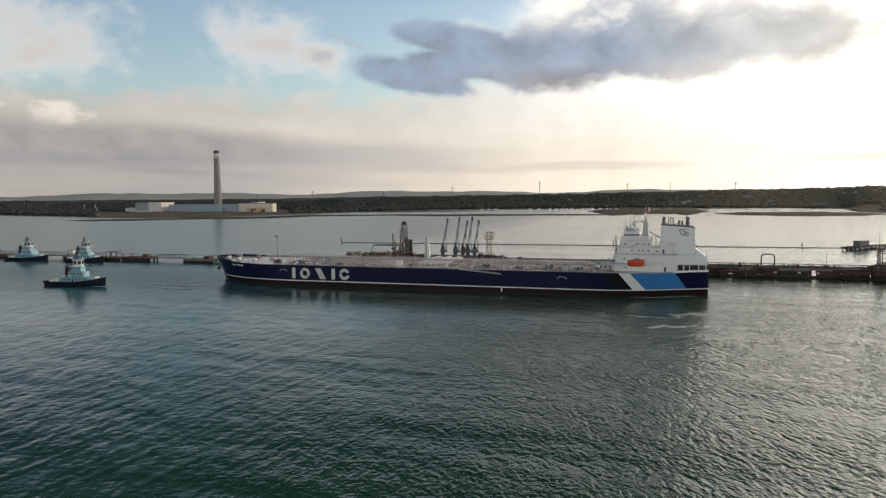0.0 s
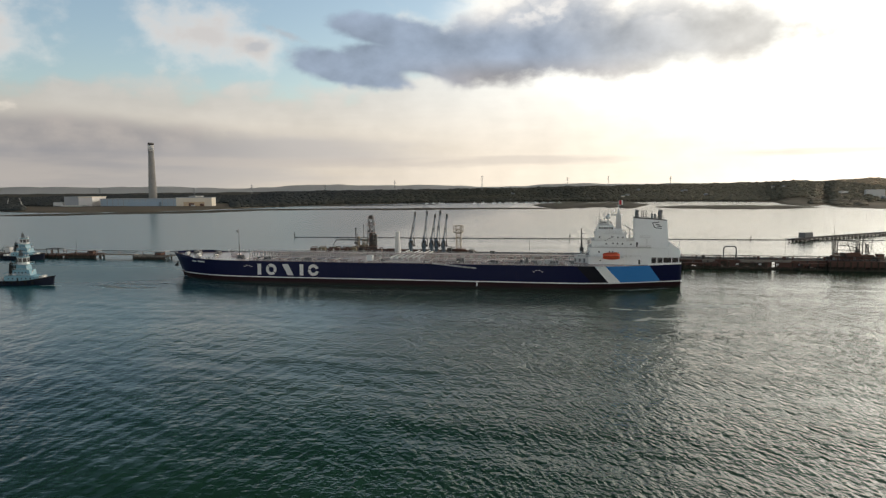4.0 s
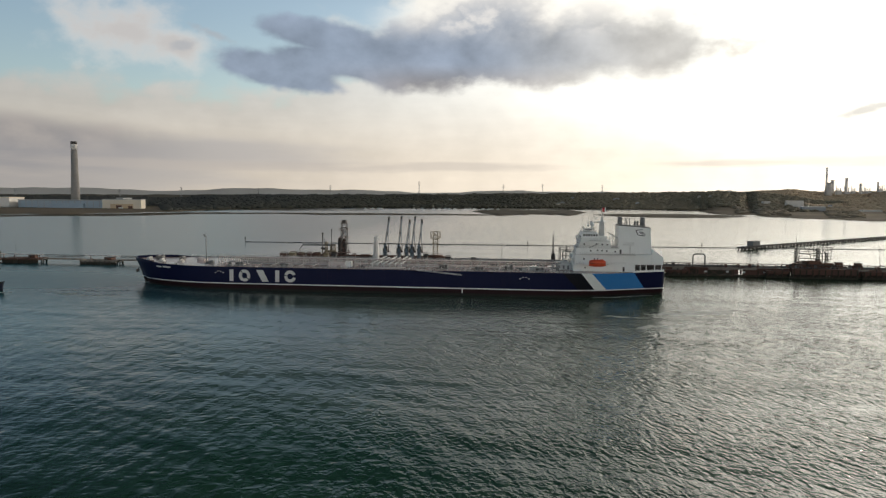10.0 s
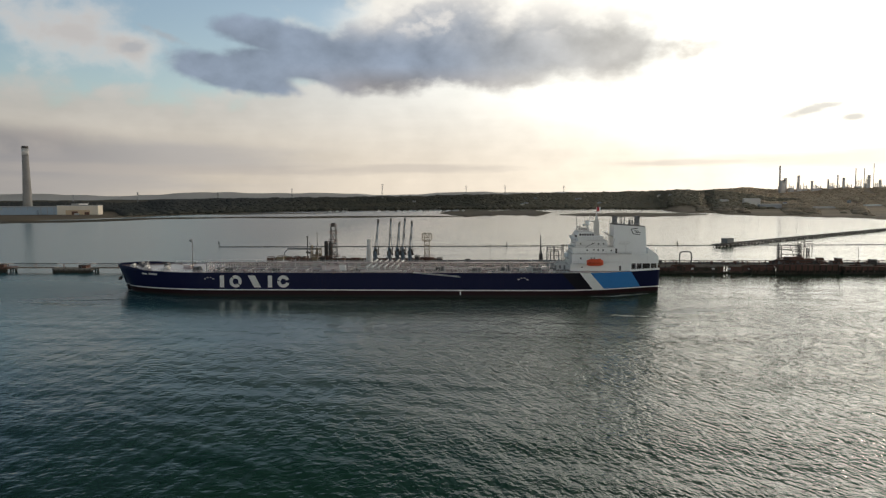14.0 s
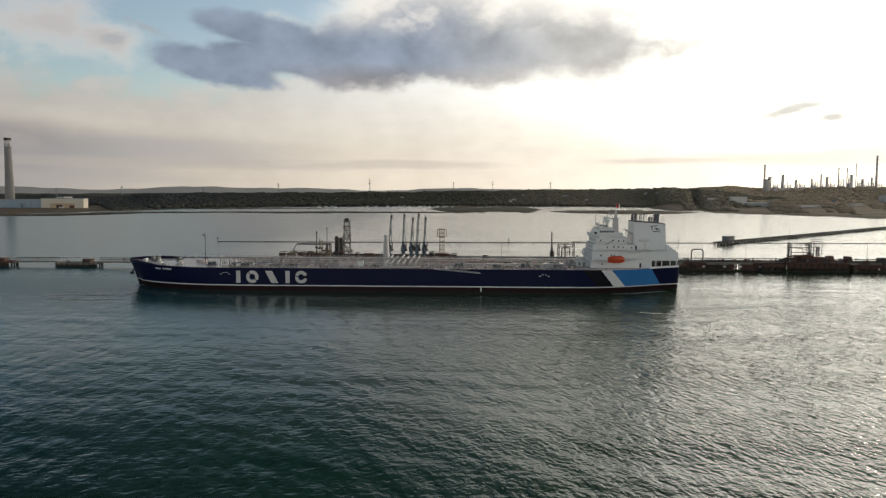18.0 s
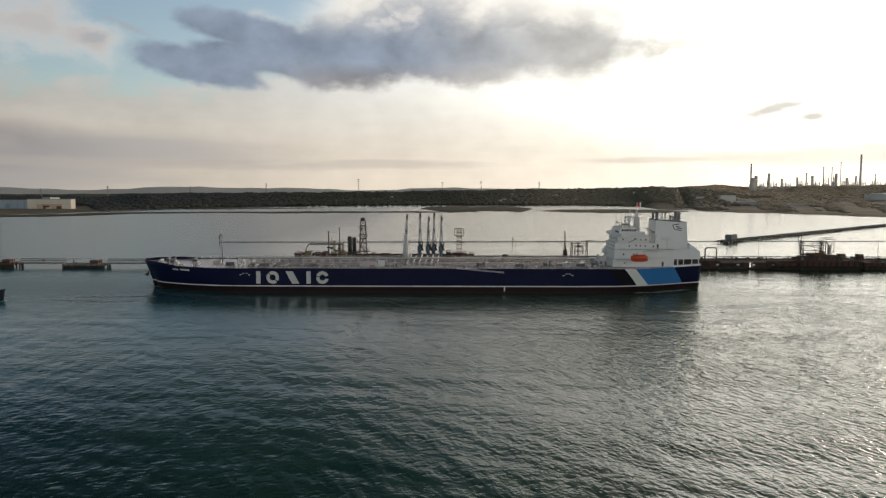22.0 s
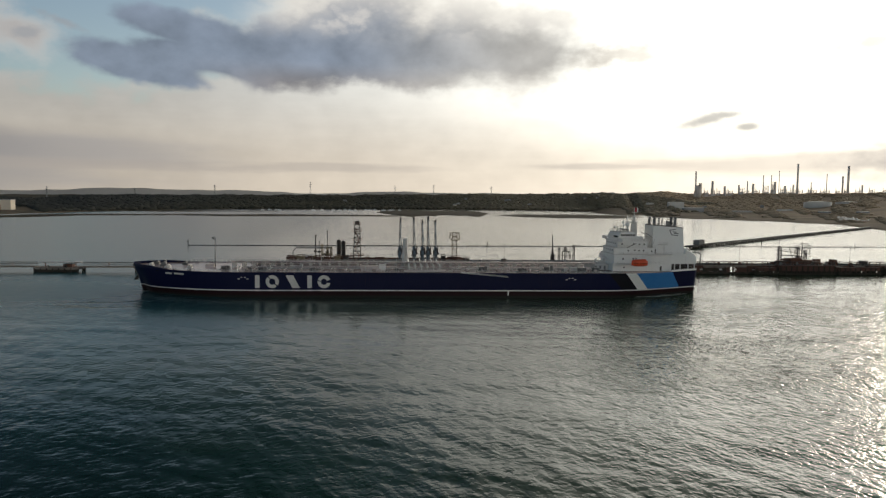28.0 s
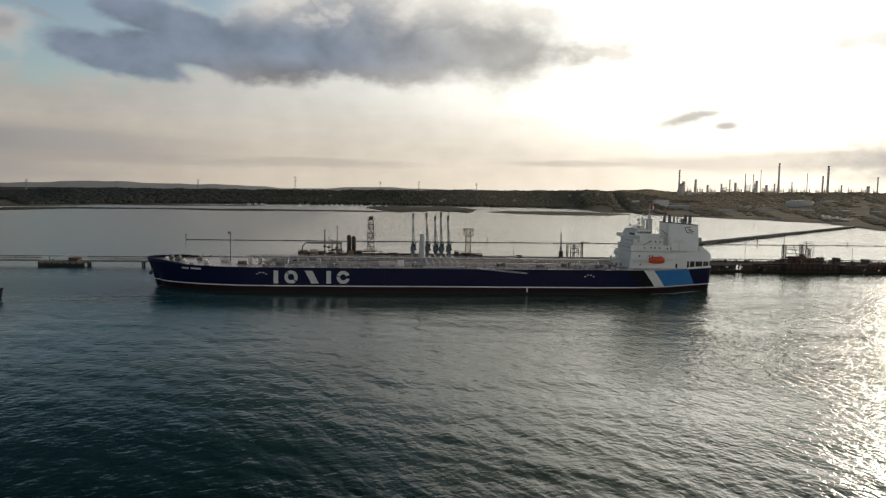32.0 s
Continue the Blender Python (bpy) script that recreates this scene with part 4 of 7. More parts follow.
def foremast():
    bm = bmesh.new()
    tube(bm, (-212.8, 360, 11.5), (-212.8, 360, 24.6), 0.26, 0.18, 8)
    box(bm, -213.9, -212.2, 359.6, 360.4, 24.6, 24.85)
    tube(bm, (-213.5, 360, 24.85), (-213.5, 360, 26.0), 0.28, 0.2, 8)
    tube(bm, (-212.8, 360, 24.8), (-212.8, 360, 26.6), 0.08, None, 6)
    box(bm, -214.2, -213.0, 359.7, 360.3, 25.2, 25.7)
    part("foremast", bm, GREYSTEEL, ship, "slim grey foremast with a lantern")


foremast()
for x, y, w, h in ((-240.5, 352.5, 2.0, 1.5), (-240.5, 361.5, 2.0, 1.5), (-236.0, 357.0, 3.0, 2.4), (-232.0, 349.5, 2.6, 1.2), (-228.0, 364, 2.6, 1.3), (-222, 350.5, 2.2, 1.1)):
    piece("windlass", lambda bm: (box(bm, x - w / 2, x + w / 2, y - 1.4, y + 1.4, sheer(x) - 0.3, sheer(x) + 0.4), tube(bm, (x, y - 1.7, sheer(x) + 0.9), (x, y + 1.3, sheer(x) + 0.9), h * 0.38, None, 12), box(bm, x - 0.5, x + 0.5, y + 1.3, y + 2.1, sheer(x), sheer(x) + h)), OFFWHITE if y < 356 else GREYSTEEL, ship)
for x in (-244.0, -234.0, -226.0, -219.0):
    for side in (-1, 1):
        y = CL + side * (half_deck(x) - 2.2)
        piece("bollard", lambda bm: (tube(bm, (x - 0.5, y, sheer(x) - 0.3), (x - 0.5, y, sheer(x) + 0.7), 0.25, None, 8), tube(bm, (x + 0.5, y, sheer(x) - 0.3), (x + 0.5, y, sheer(x) + 0.7), 0.25, None, 8)), DARKSTEEL, ship)

# the superstructure: decks of white steel
house = piece("deckhouse", lambda bm: prism(bm, [(-20.6, 11.4), (8.6, 11.4), (8.6, 19.6), (-19.9, 19.6), (-19.9, 15.0), (-20.6, 14.8)], 346.0, 368.4), WHITE, ship, "white steel deckhouse", 0.06)
tower = piece("accommodation", lambda bm: prism(bm, [(-19.2, 19.6), (1.0, 19.6), (1.0, 22.6), (-2.8, 22.6), (-2.8, 26.2), (-17.8, 26.2), (-17.8, 22.6), (-19.2, 22.6)], 348.6, 367.4), WHITE, ship, "white accommodation decks", 0.06)
bridge = piece("bridge", lambda bm: prism(bm, [(-17.2, 26.2), (-4.6, 26.2), (-4.6, 28.0), (-8.6, 28.2), (-9.0, 30.0), (-15.9, 30.0), (-16.9, 28.4)], 349.4, 366.6), WHITE, ship, "white navigation bridge", 0.05)
for side in (-1, 1):
    y0, y1 = (341.6, 349.4) if side < 0 else (366.6, 374.4)
    boxed("bridge_wing", WHITE, ship, -17.6, -13.6, y0, y1, 25.7, 26.2, 0.04)
    boxed("bridge_wing", WHITE, ship, -17.6, -17.3, y0, y1, 26.2, 27.3)
    boxed("bridge_wing", WHITE, ship, -17.3, -13.6, min(y0, y1) if side < 0 else y1 - 0.25, y0 + 0.25 if side < 0 else y1, 26.2, 27.3)
boxed("monkey_island", OFFWHITE, ship, -16.4, -9.2, 350.4, 365.6, 30.0, 30.2)
for y in (350.6, 365.4):
    railing(lambda x: y, -16.2, -9.4, lambda x: 30.25)


def opening(name, x0, x1, y, z0, z1, parent, material=GLASS):
    boxed(name, material, parent, x0, x1, y - 0.05, y + 0.05, z0, z1)


for i in range(6):
    opening("window", -15.9 + i * 1.2, -15.0 + i * 1.2, 349.38, 28.2, 29.2, bridge)
for i in range(4):
    y = 350.2 + i * 1.75
    boxed("window", GLASS, bridge, -17.2, -16.9, y, y + 1.2, 27.4, 28.3)
for x, z in ((-15.4, 24.4), (-9.6, 24.5), (-6.8, 24.3), (-4.4, 24.3), (-12.2, 21.2), (-9.0, 21.4), (-6.9, 21.3), (-4.6, 21.2), (-0.6, 21.0)):
    opening("window", x - 0.32, x + 0.32, 348.58, z - 0.35, z + 0.35, tower)
for x, z, w, h in ((-15.6, 17.4, 0.6, 0.9), (-10.6, 17.4, 0.5, 0.9), (-9.2, 17.4, 0.5, 0.9), (-15.0, 13.2, 0.6, 0.6), (-6.6, 17.0, 0.4, 0.5)):
    opening("window", x - w / 2, x + w / 2, 345.98, z - h / 2, z + h / 2, house)
for x, z in ((3.2, 12.7), (2.4, 20.6)):
    opening("door", x - 0.45, x + 0.45, 345.98 if z < 18 else 352.08, z - 1.1, z + 1.1, house, DARKSTEEL)
boxed("side_gallery", WHITE, ship, -3.0, 3.6, 343.4, 346.0, 18.9, 19.15)
boxed("side_gallery", WHITE, ship, -19.4, -4.0, 342.2, 346.0, 15.0, 15.2)
railing(lambda x: 342.4, -19.4, -16.0, lambda x: 15.25)
railing(lambda x: 342.4, -5.4, 3.6, lambda x: 15.25)
def stair(a, b, wide):
    """A steep ship's ladder: two stringers joined by treads."""
    a, b, w = Vector(a), Vector(b), Vector((0, wide, 0))
    bars("stair", GREYSTEEL, ship, [(a, b), (a + w, b + w)] + [(a.lerp(b, k / 8), a.lerp(b, k / 8) + w) for k in range(9)], 0.1)


stair((-13.2, 347.7, 22.6), (-8.6, 347.7, 24.8), 0.5)
stair((-3.6, 350, 30.0), (0.8, 352, 27.6), 1.0)
# the funnel casing, its sloping after part, and the uptakes
casing = piece("funnel_casing", lambda bm: prism(bm, [(0.9, 19.6), (17.0, 19.6), (16.9, 23.0), (16.3, 32.3), (14.0, 32.7), (1.1, 33.6)], 352.1, 363.9), WHITE, ship, "tall white funnel casing", 0.08)
piece("after_house", lambda bm: prism(bm, [(8.6, 14.7), (22.2, 14.7), (22.2, 18.4), (17.0, 22.4), (17.0, 19.6), (8.6, 19.6)], 349.4, 366.6), WHITE, ship, "white after deckhouse with a sloping end", 0.06)
for x0, x1 in ((7.0, 11.0), (11.0, 15.0), (15.0, 20.0), (20.0, 22.9)):
    y0, y1 = CL - half_deck(x0) + 0.1, CL - half_deck(x1) + 0.1
    piece("stern_bulwark", lambda bm: slab(bm, [(x0, y0), (x1, y1), (x1, y1 + 0.2), (x0, y0 + 0.2)], 11.3, 12.5), WHITE, ship)
for x in (8.9, 11.6, 14.4, 18.4, 21.6):
    boxed("stanchion", WHITE, ship, x - 0.2, x + 0.2, 349.5, 349.9, 11.4, 14.7)
boxed("machinery_wall", GREYSTEEL, ship, 8.6, 21.0, 353.5, 362.5, 11.4, 14.7)
for x, z0, z1 in ((9.9, 12.6, 14.6), (13.6, 12.4, 14.9), (19.6, 12.3, 13.6), (16.9, 12.3, 13.8)):
    piece("mooring_gear", lambda bm: (tube(bm, (x - 1.0, 350.8, z0 + 0.6), (x + 1.0, 350.8, z0 + 0.6), 0.7, None, 12), box(bm, x - 1.2, x + 1.2, 350.2, 352.0, 11.3, z0)), DARKSTEEL, ship)
railing(lambda x: CL - half_deck(x) + 0.3, 8.0, 22.6, sheer, gap=1.6)
boxed("machinery_wall", DARKSTEEL, ship, 14.4, 21.8, 352.6, 353.0, 11.4, 14.7)
bars("stern_light", OFFWHITE, ship, [((22.0, 354, 18.4), (22.0, 354, 21.0)), ((21.5, 354, 20.9), (22.6, 354, 20.9))], 0.16)
for x, y, r, z in ((2.4, 354.5, 0.75, 37.4), (13.4, 355.5, 0.8, 37.3), (13.4, 360.5, 0.8, 37.2), (2.4, 361.0, 0.7, 37.2), (4.6, 355, 0.22, 37.2), (5.6, 356, 0.22, 37.3), (6.6, 355, 0.24, 37.0), (9.4, 356, 0.55, 35.6), (10.9, 357, 0.45, 35.4)):
    piece("exhaust_pipe", lambda bm: (tube(bm, (x, y, 32.4), (x, y, z - 0.6), r, None, 12), tube(bm, (x, y, z - 0.6), (x + 0.25, y, z), r * 1.12, r * 1.05, 12)), GREYSTEEL, casing)
railing(lambda x: 352.3, 1.3, 15.8, lambda x: 33.75 - 0.09 * (x - 1.3))


def funnel_emblem():
    """Plain dark bars in place of the funnel mark."""
    bm = bmesh.new()
    for x0, z0, x1, z1 in ((9.4, 31.2, 12.6, 31.6), (9.4, 31.2, 10.5, 28.9), (10.5, 28.9, 13.8, 28.5), (10.9, 30.4, 13.0, 30.2), (11.6, 29.7, 14.0, 29.4)):
        d = Vector((x1 - x0, 0, z1 - z0)).normalized()
        s = Vector((-d.z, 0, d.x)) * 0.17
        a, b = Vector((x0, 352.04, z0)), Vector((x1, 352.04, z1))
        bm.faces.new([bm.verts.new(c) for c in (a - s, b - s, b + s, a + s)])
    part("funnel_emblem", bm, BLACK, casing, "dark bars of a funnel mark")


funnel_emblem()


def radar_mast():
    bm = bmesh.new()
    prism(bm, [(-7.7, 26.4), (-4.8, 26.4), (-5.1, 34.8), (-7.3, 34.8)], 358.0, 360.4)
    box(bm, -8.6, -4.4, 356.8, 361.4, 34.8, 35.05)
    prism(bm, [(-6.9, 35.05), (-5.5, 35.05), (-5.8, 37.6), (-6.6, 37.6)], 358.6, 359.8)
    mast = part("radar_mast", bm, OFFWHITE, ship, "white radar mast on the bridge roof")
    for a, b in (((-6.2, 359, 36.2), (-6.2, 359, 42.0)), ((-9.8, 359, 34.6), (-6.6, 359, 34.6)), ((-9.6, 359, 34.6), (-9.6, 359, 38.0)), ((-6.3, 356.6, 38.2), (-6.3, 361.4, 38.2)), ((-7.4, 359, 39.6), (-5.2, 359, 39.6))):
        bar("mast_arm", OFFWHITE, mast, a, b, 0.16, None, 6)
    boxed("radar_scanner", WHITE, mast, -8.6, -8.2, 356.8, 361.2, 36.6, 37.0)
    boxed("radar_scanner", WHITE, mast, -10.0, -9.4, 357.4, 360.6, 34.7, 35.1)
    for a, b in (((-13.2, 354, 30.8), (-13.2, 354, 36.4)), ((-13.9, 354, 34.8), (-12.5, 354, 34.8)), ((-10.9, 362, 30.8), (-10.9, 362, 34.4)), ((-16.4, 352, 30.8), (-16.4, 352, 33.0))):
        bar("aerial", OFFWHITE, mast, a, b, 0.12, None, 6)
    for x, y, z, r in ((-13.2, 354, 33.2, 0.55), (-10.9, 362, 34.6, 0.7), (-15.0, 362, 32.0, 0.6)):
        piece("radome", lambda bm: turned(bm, x, y, [(r * 0.5, z - r), (r, z - r * 0.3), (r, z + r * 0.2), (r * 0.6, z + r * 0.8), (r * 0.1, z + r)], 12), WHITE, mast)


radar_mast()
flag = thing("ensign", -5.4, 359, 40, "small red and white flag flying from the radar mast", "flag")
def cloth(x0, x1):
    def draw(bm):
        prev = None
        for i in range(7):
            x = x0 + (x1 - x0) * i / 6
            y = 359 + 0.18 * math.sin(x * 3.1)
            row = [bm.verts.new((x, y, z - 0.08 * abs(x - x0))) for z in (39.9, 42.0)]
            if prev:
                bm.faces.new((prev[0], row[0], row[1], prev[1]))
            prev = row
    return draw
piece("red_field", cloth(-6.1, -4.9), FLAGRED, flag)
piece("white_field", cloth(-4.9, -4.3), WHITE, flag)


def lifeboat():
    """An enclosed orange boat hanging in its davits."""
    boat = thing("lifeboat", -10.0, 338.4, 16.3, "orange enclosed lifeboat hanging in davits", "lifeboat")
    bm = bmesh.new()
    rows = []
    for i in range(13):
        u = -1 + 2 * i / 12
        w = 1.45 * (1 - abs(u) ** 3.2) + 0.12
        keel, top = 14.5 + 0.5 * abs(u) ** 3, 17.9 - 0.7 * abs(u) ** 3
        mid = (keel + top) / 2
        ring = []
        for k in range(14):
            a = k * math.tau / 14
            z = mid + (top - mid) * math.sin(a)
            ring.append(bm.verts.new((-10.0 + 3.9 * u, 338.4 + w * math.cos(a) * (1.0 if math.sin(a) > -0.2 else 0.75), z)))
        rows.append(ring)
    for a, b in zip(rows, rows[1:]):
        for k in range(14):
            bm.faces.new((a[k], a[(k + 1) % 14], b[(k + 1) % 14], b[k])).smooth = True
    bm.faces.new(rows[0][::-1])
    bm.faces.new(rows[-1])
    part("hull_shell", bm, ORANGE, boat)
    piece("cockpit", lambda bm: prism(bm, [(-8.8, 17.2), (-7.2, 17.2), (-7.4, 18.0), (-8.6, 18.0)], 337.8, 339.0), ORANGE, boat)
    boxed("rubbing_strake", RUBBER, boat, -13.4, -6.6, 336.9, 337.05, 16.0, 16.2)
    davit = thing("lifeboat_davit", -10, 341, 15.2, "white steel davit holding the lifeboat", "davit")
    for x in (-12.9, -7.1):
        piece("arm", lambda bm: (tube(bm, (x, 343.6, 15.2), (x, 343.0, 18.8), 0.2, None, 6), tube(bm, (x, 343.0, 18.8), (x, 338.2, 19.3), 0.2, None, 6), tube(bm, (x, 338.3, 19.3), (x, 338.4, 17.4), 0.06, None, 5)), WHITE, davit)
    return boat


lifeboat()


# deck edges, rails and clutter on the superstructure
for x0, x1, y0, y1, z in ((-19.5, 1.0, 347.9, 368.1, 22.55), (-18.1, -2.6, 347.9, 368.1, 25.95), (-20.2, 8.6, 345.3, 369.1, 19.45)):
    boxed("deck_edge", OFFWHITE, ship, x0, x1, y0, y1, z, z + 0.16)
for y in (348.1, 367.9):
    railing(lambda x: y, -2.6, 1.0, lambda x: 22.75)
    railing(lambda x: y, -4.4, -2.6, lambda x: 26.3, gap=0.9)
railing(lambda x: 345.5, -17.6, 8.4, lambda x: 19.65)
for x, z in ((-1.6, 22.6), (0.2, 22.6), (-3.6, 26.2)):
    bars("ladder", OFFWHITE, ship, [((x, 350, z), (x + 0.9, 350, z + 3.2)), ((x, 350.8, z), (x + 0.9, 350.8, z + 3.2)), ((x + 0.9, 350, z + 3.2), (x + 0.9, 350, z + 4.3))], 0.1, 5)
bars("provision_crane", OFFWHITE, ship, [((-1.2, 354, 22.6), (-1.2, 354, 28.4)), ((-1.2, 354, 28.2), (3.8, 352.4, 25.8)), ((-1.2, 354, 28.4), (-4.4, 354, 30.2))], 0.2, 6)
for x, y, h in ((-15.4, 356, 2.2), (-12.0, 358, 1.6), (-11.4, 352, 3.0), (-9.8, 364, 2.4), (-14.2, 361, 1.2)):
    piece("antenna", lambda bm: (tube(bm, (x, y, 30.1), (x, y, 30.2 + h), 0.09, 0.05, 5), box(bm, x - 0.45, x + 0.45, y - 0.3, y + 0.3, 30.1, 30.7)), OFFWHITE, ship)
boxed("compass_deck", OFFWHITE, ship, -14.6, -10.2, 355.5, 361.5, 31.6, 31.8)
for x in (-14.4, -10.4):
    boxed("compass_deck", OFFWHITE, ship, x - 0.12, x + 0.12, 355.7, 355.95, 30.1, 31.6)

# dark top edge of the funnel, a gallery on its side, and gear on the bridge roof
piece("funnel_rim", lambda bm: prism(bm, [(1.0, 33.45), (14.0, 32.55), (16.35, 32.1), (16.35, 32.45), (14.0, 32.9), (1.0, 33.85)], 351.98, 364.02), DARKSTEEL, casing, "dark top edge")
boxed("side_gallery", OFFWHITE, casing, 3.6, 8.4, 350.6, 352.08, 24.0, 24.2)
railing(lambda x: 350.7, 3.6, 8.4, lambda x: 24.25, gap=1.2)
bars("side_ladder", OFFWHITE, casing, [((6.6, 351.9, 19.7), (6.6, 351.9, 24.0)), ((7.1, 351.9, 19.7), (7.1, 351.9, 24.0))] + [((6.6, 351.9, 20.0 + 0.5 * k), (7.1, 351.9, 20.0 + 0.5 * k)) for k in range(8)], 0.06, 4)
boxed("radar_scanner", DARKSTEEL, ship, -15.2, -11.8, 351.6, 352.1, 31.1, 31.6, 0.05, "dark radar scanner bar")
bar("radar_pedestal", OFFWHITE, ship, (-13.5, 351.85, 30.1), (-13.5, 351.85, 31.1), 0.3, 0.22, 8)
piece("satellite_dome", lambda bm: turned(bm, -11.4, 353.4, [(0.35, 30.1), (0.35, 32.8), (1.0, 33.2), (1.15, 33.9), (0.9, 34.6), (0.3, 35.0)], 14), WHITE, ship, "white satellite dome on a post")
bars("bridge_aerial", GREYSTEEL, ship, [((-11.4, 355.4, 30.1), (-11.4, 355.4, 36.9)), ((-12.1, 355.4, 35.2), (-10.7, 355.4, 35.2))], 0.1, 5)
for x, y, top in ((-15.6, 350.8, 33.6), (-15.6, 362.0, 38.6), (-14.9, 358.4, 32.6)):
    bar("bridge_aerial", GREYSTEEL, ship, (x, y, 30.1), (x, y, top), 0.1, None, 5)
boxed("front_platform", WHITE, ship, -21.4, -19.85, 354.0, 368.2, 16.4, 16.6)
bars("front_rail", OFFWHITE, ship, [((-21.3, 354.0, z), (-21.3, 368.2, z)) for z in (17.0, 17.6)] + [((-21.3, 354.0 + 1.75 * k, 16.6), (-21.3, 354.0 + 1.75 * k, 17.6)) for k in range(9)], 0.06, 4)
boxed("front_locker", WHITE, ship, -21.0, -19.88, 362.0, 367.4, 16.6, 18.8, 0.05)
for z, x0, x1 in ((22.75, -18.6, -2.8), (26.3, -18.2, -4.8)):
    railing(lambda x: 348.05, x0, x1, lambda x: z, gap=1.5)
for y in (351.5, 355.0, 358.5, 362.0, 365.5):
    for z in (21.2, 24.5):
        boxed("window", GLASS, tower, -19.26 if z < 22 else -17.86, -19.1 if z < 22 else -17.7, y - 0.35, y + 0.35, z - 0.35, z + 0.4)
# hose gear, stores and pipe runs on the after deck before the house
piece("pump_room_casing", lambda bm: (box(bm, -27.6, -20.3, 352.4, 366.0, 11.3, 14.0), box(bm, -26.0, -22.0, 353.4, 358.0, 14.0, 15.2), tube(bm, (-24.4, 362.0, 14.0), (-24.4, 362.0, 16.2), 0.5, None, 10), tube(bm, (-22.2, 355.0, 15.2), (-22.2, 355.0, 16.8), 0.35, None, 8)), OFFWHITE, ship, "white pump room casing with vents", 0.05)
for x in (-27.0, -24.8, -22.6):
    boxed("door", GREYSTEEL, ship, x - 0.45, x + 0.45, 352.3, 352.42, 11.5, 13.4)
for x, y, w, d, h, m in ((-28.6, 346.5, 2.4, 2.2, 1.7, GREYSTEEL), (-33.2, 344.8, 3.0, 2.0, 1.4, PALEDECK), (-39.8, 346.6, 3.6, 2.4, 1.9, OFFWHITE), (-46.5, 344.0, 2.6, 2.0, 1.5, GREYSTEEL), (-26.0, 366.5, 4.0, 4.0, 2.6, OFFWHITE), (-36.0, 369.0, 3.4, 3.0, 2.2, GREYSTEEL), (-47.0, 367.5, 4.4, 3.0, 2.4, OFFWHITE), (-58.0, 370.0, 3.2, 3.0, 2.1, PALEDECK), (-74.5, 370.5, 4.0, 3.0, 2.3, OFFWHITE), (-88.0, 369.5, 3.0, 3.0, 2.0, GREYSTEEL), (-150.0, 369.5, 4.2, 3.0, 2.2, OFFWHITE), (-168.0, 370.5, 3.4, 3.0, 2.3, PALEDECK), (-190.0, 369.0, 4.4, 3.4, 2.0, OFFWHITE)):
    piece("deck_store", lambda bm: (box(bm, x - w / 2, x + w / 2, y - d / 2, y + d / 2, 11.3, 11.3 + h * 0.9), box(bm, x - w / 2 - 0.15, x + w / 2 + 0.15, y - d / 2 - 0.15, y + d / 2 + 0.15, 11.3 + h * 0.9, 11.3 + h), box(bm, x - 0.4, x + 0.4, y - d / 2 - 0.06, y - d / 2, 11.4, 11.3 + h * 0.8)), m, ship)
for i in range(20):
    x = -196 + i * 8.4
    piece("pipe_loop", lambda bm: (tube(bm, (x, 363.4, 11.4), (x, 363.4, 13.4), 0.24, None, 8), tube(bm, (x, 363.4, 13.3), (x + 2.6, 363.4, 13.3), 0.24, None, 8), tube(bm, (x + 2.6, 363.4, 13.4), (x + 2.6, 363.4, 11.4), 0.24, None, 8)), PALEDECK, ship)
for y, z, r in ((348.2, 12.0, 0.22), (348.9, 12.0, 0.18), (367.2, 12.1, 0.24), (368.0, 12.1, 0.2)):
    bar("deck_pipe", OFFWHITE, ship, (-186, y, z), (-24, y, z), r, None, 8)

# valves, stools and small fittings scattered over the main deck
fit_rng = random.Random(21)
for i in range(78):
    x, y = fit_rng.uniform(-200, -28), fit_rng.choice((fit_rng.uniform(337.5, 349.5), fit_rng.uniform(366.5, 379)))
    h = fit_rng.uniform(0.7, 2.1)
    kind = i % 3
    if kind == 0:
        piece("valve_stand", lambda bm: (tube(bm, (x, y, 11.3), (x, y, 11.4 + h), 0.16, None, 6), tube(bm, (x, y - 0.08, 11.4 + h), (x, y + 0.08, 11.4 + h), 0.42, None, 10)), PALEDECK, ship)
    elif kind == 1:
        piece("deck_box", lambda bm: (box(bm, x - h * 0.5, x + h * 0.5, y - 0.5, y + 0.5, 11.3, 11.5 + h * 0.6),), fit_rng.choice((PALEDECK, OFFWHITE, GREYSTEEL)), ship)
    else:
        piece("mast_riser", lambda bm: (tube(bm, (x, y, 11.3), (x, y, 12.2 + h), 0.12, None, 6), tube(bm, (x, y, 12.2 + h), (x + 0.4, y, 12.4 + h), 0.2, None, 6)), OFFWHITE, ship)
for i in range(24):
    x = -198 + i * 7.1
    bar("branch_pipe", PALEDECK, ship, (x, 339.5, 12.0), (x, 352.0, 12.3), 0.16, None, 6)


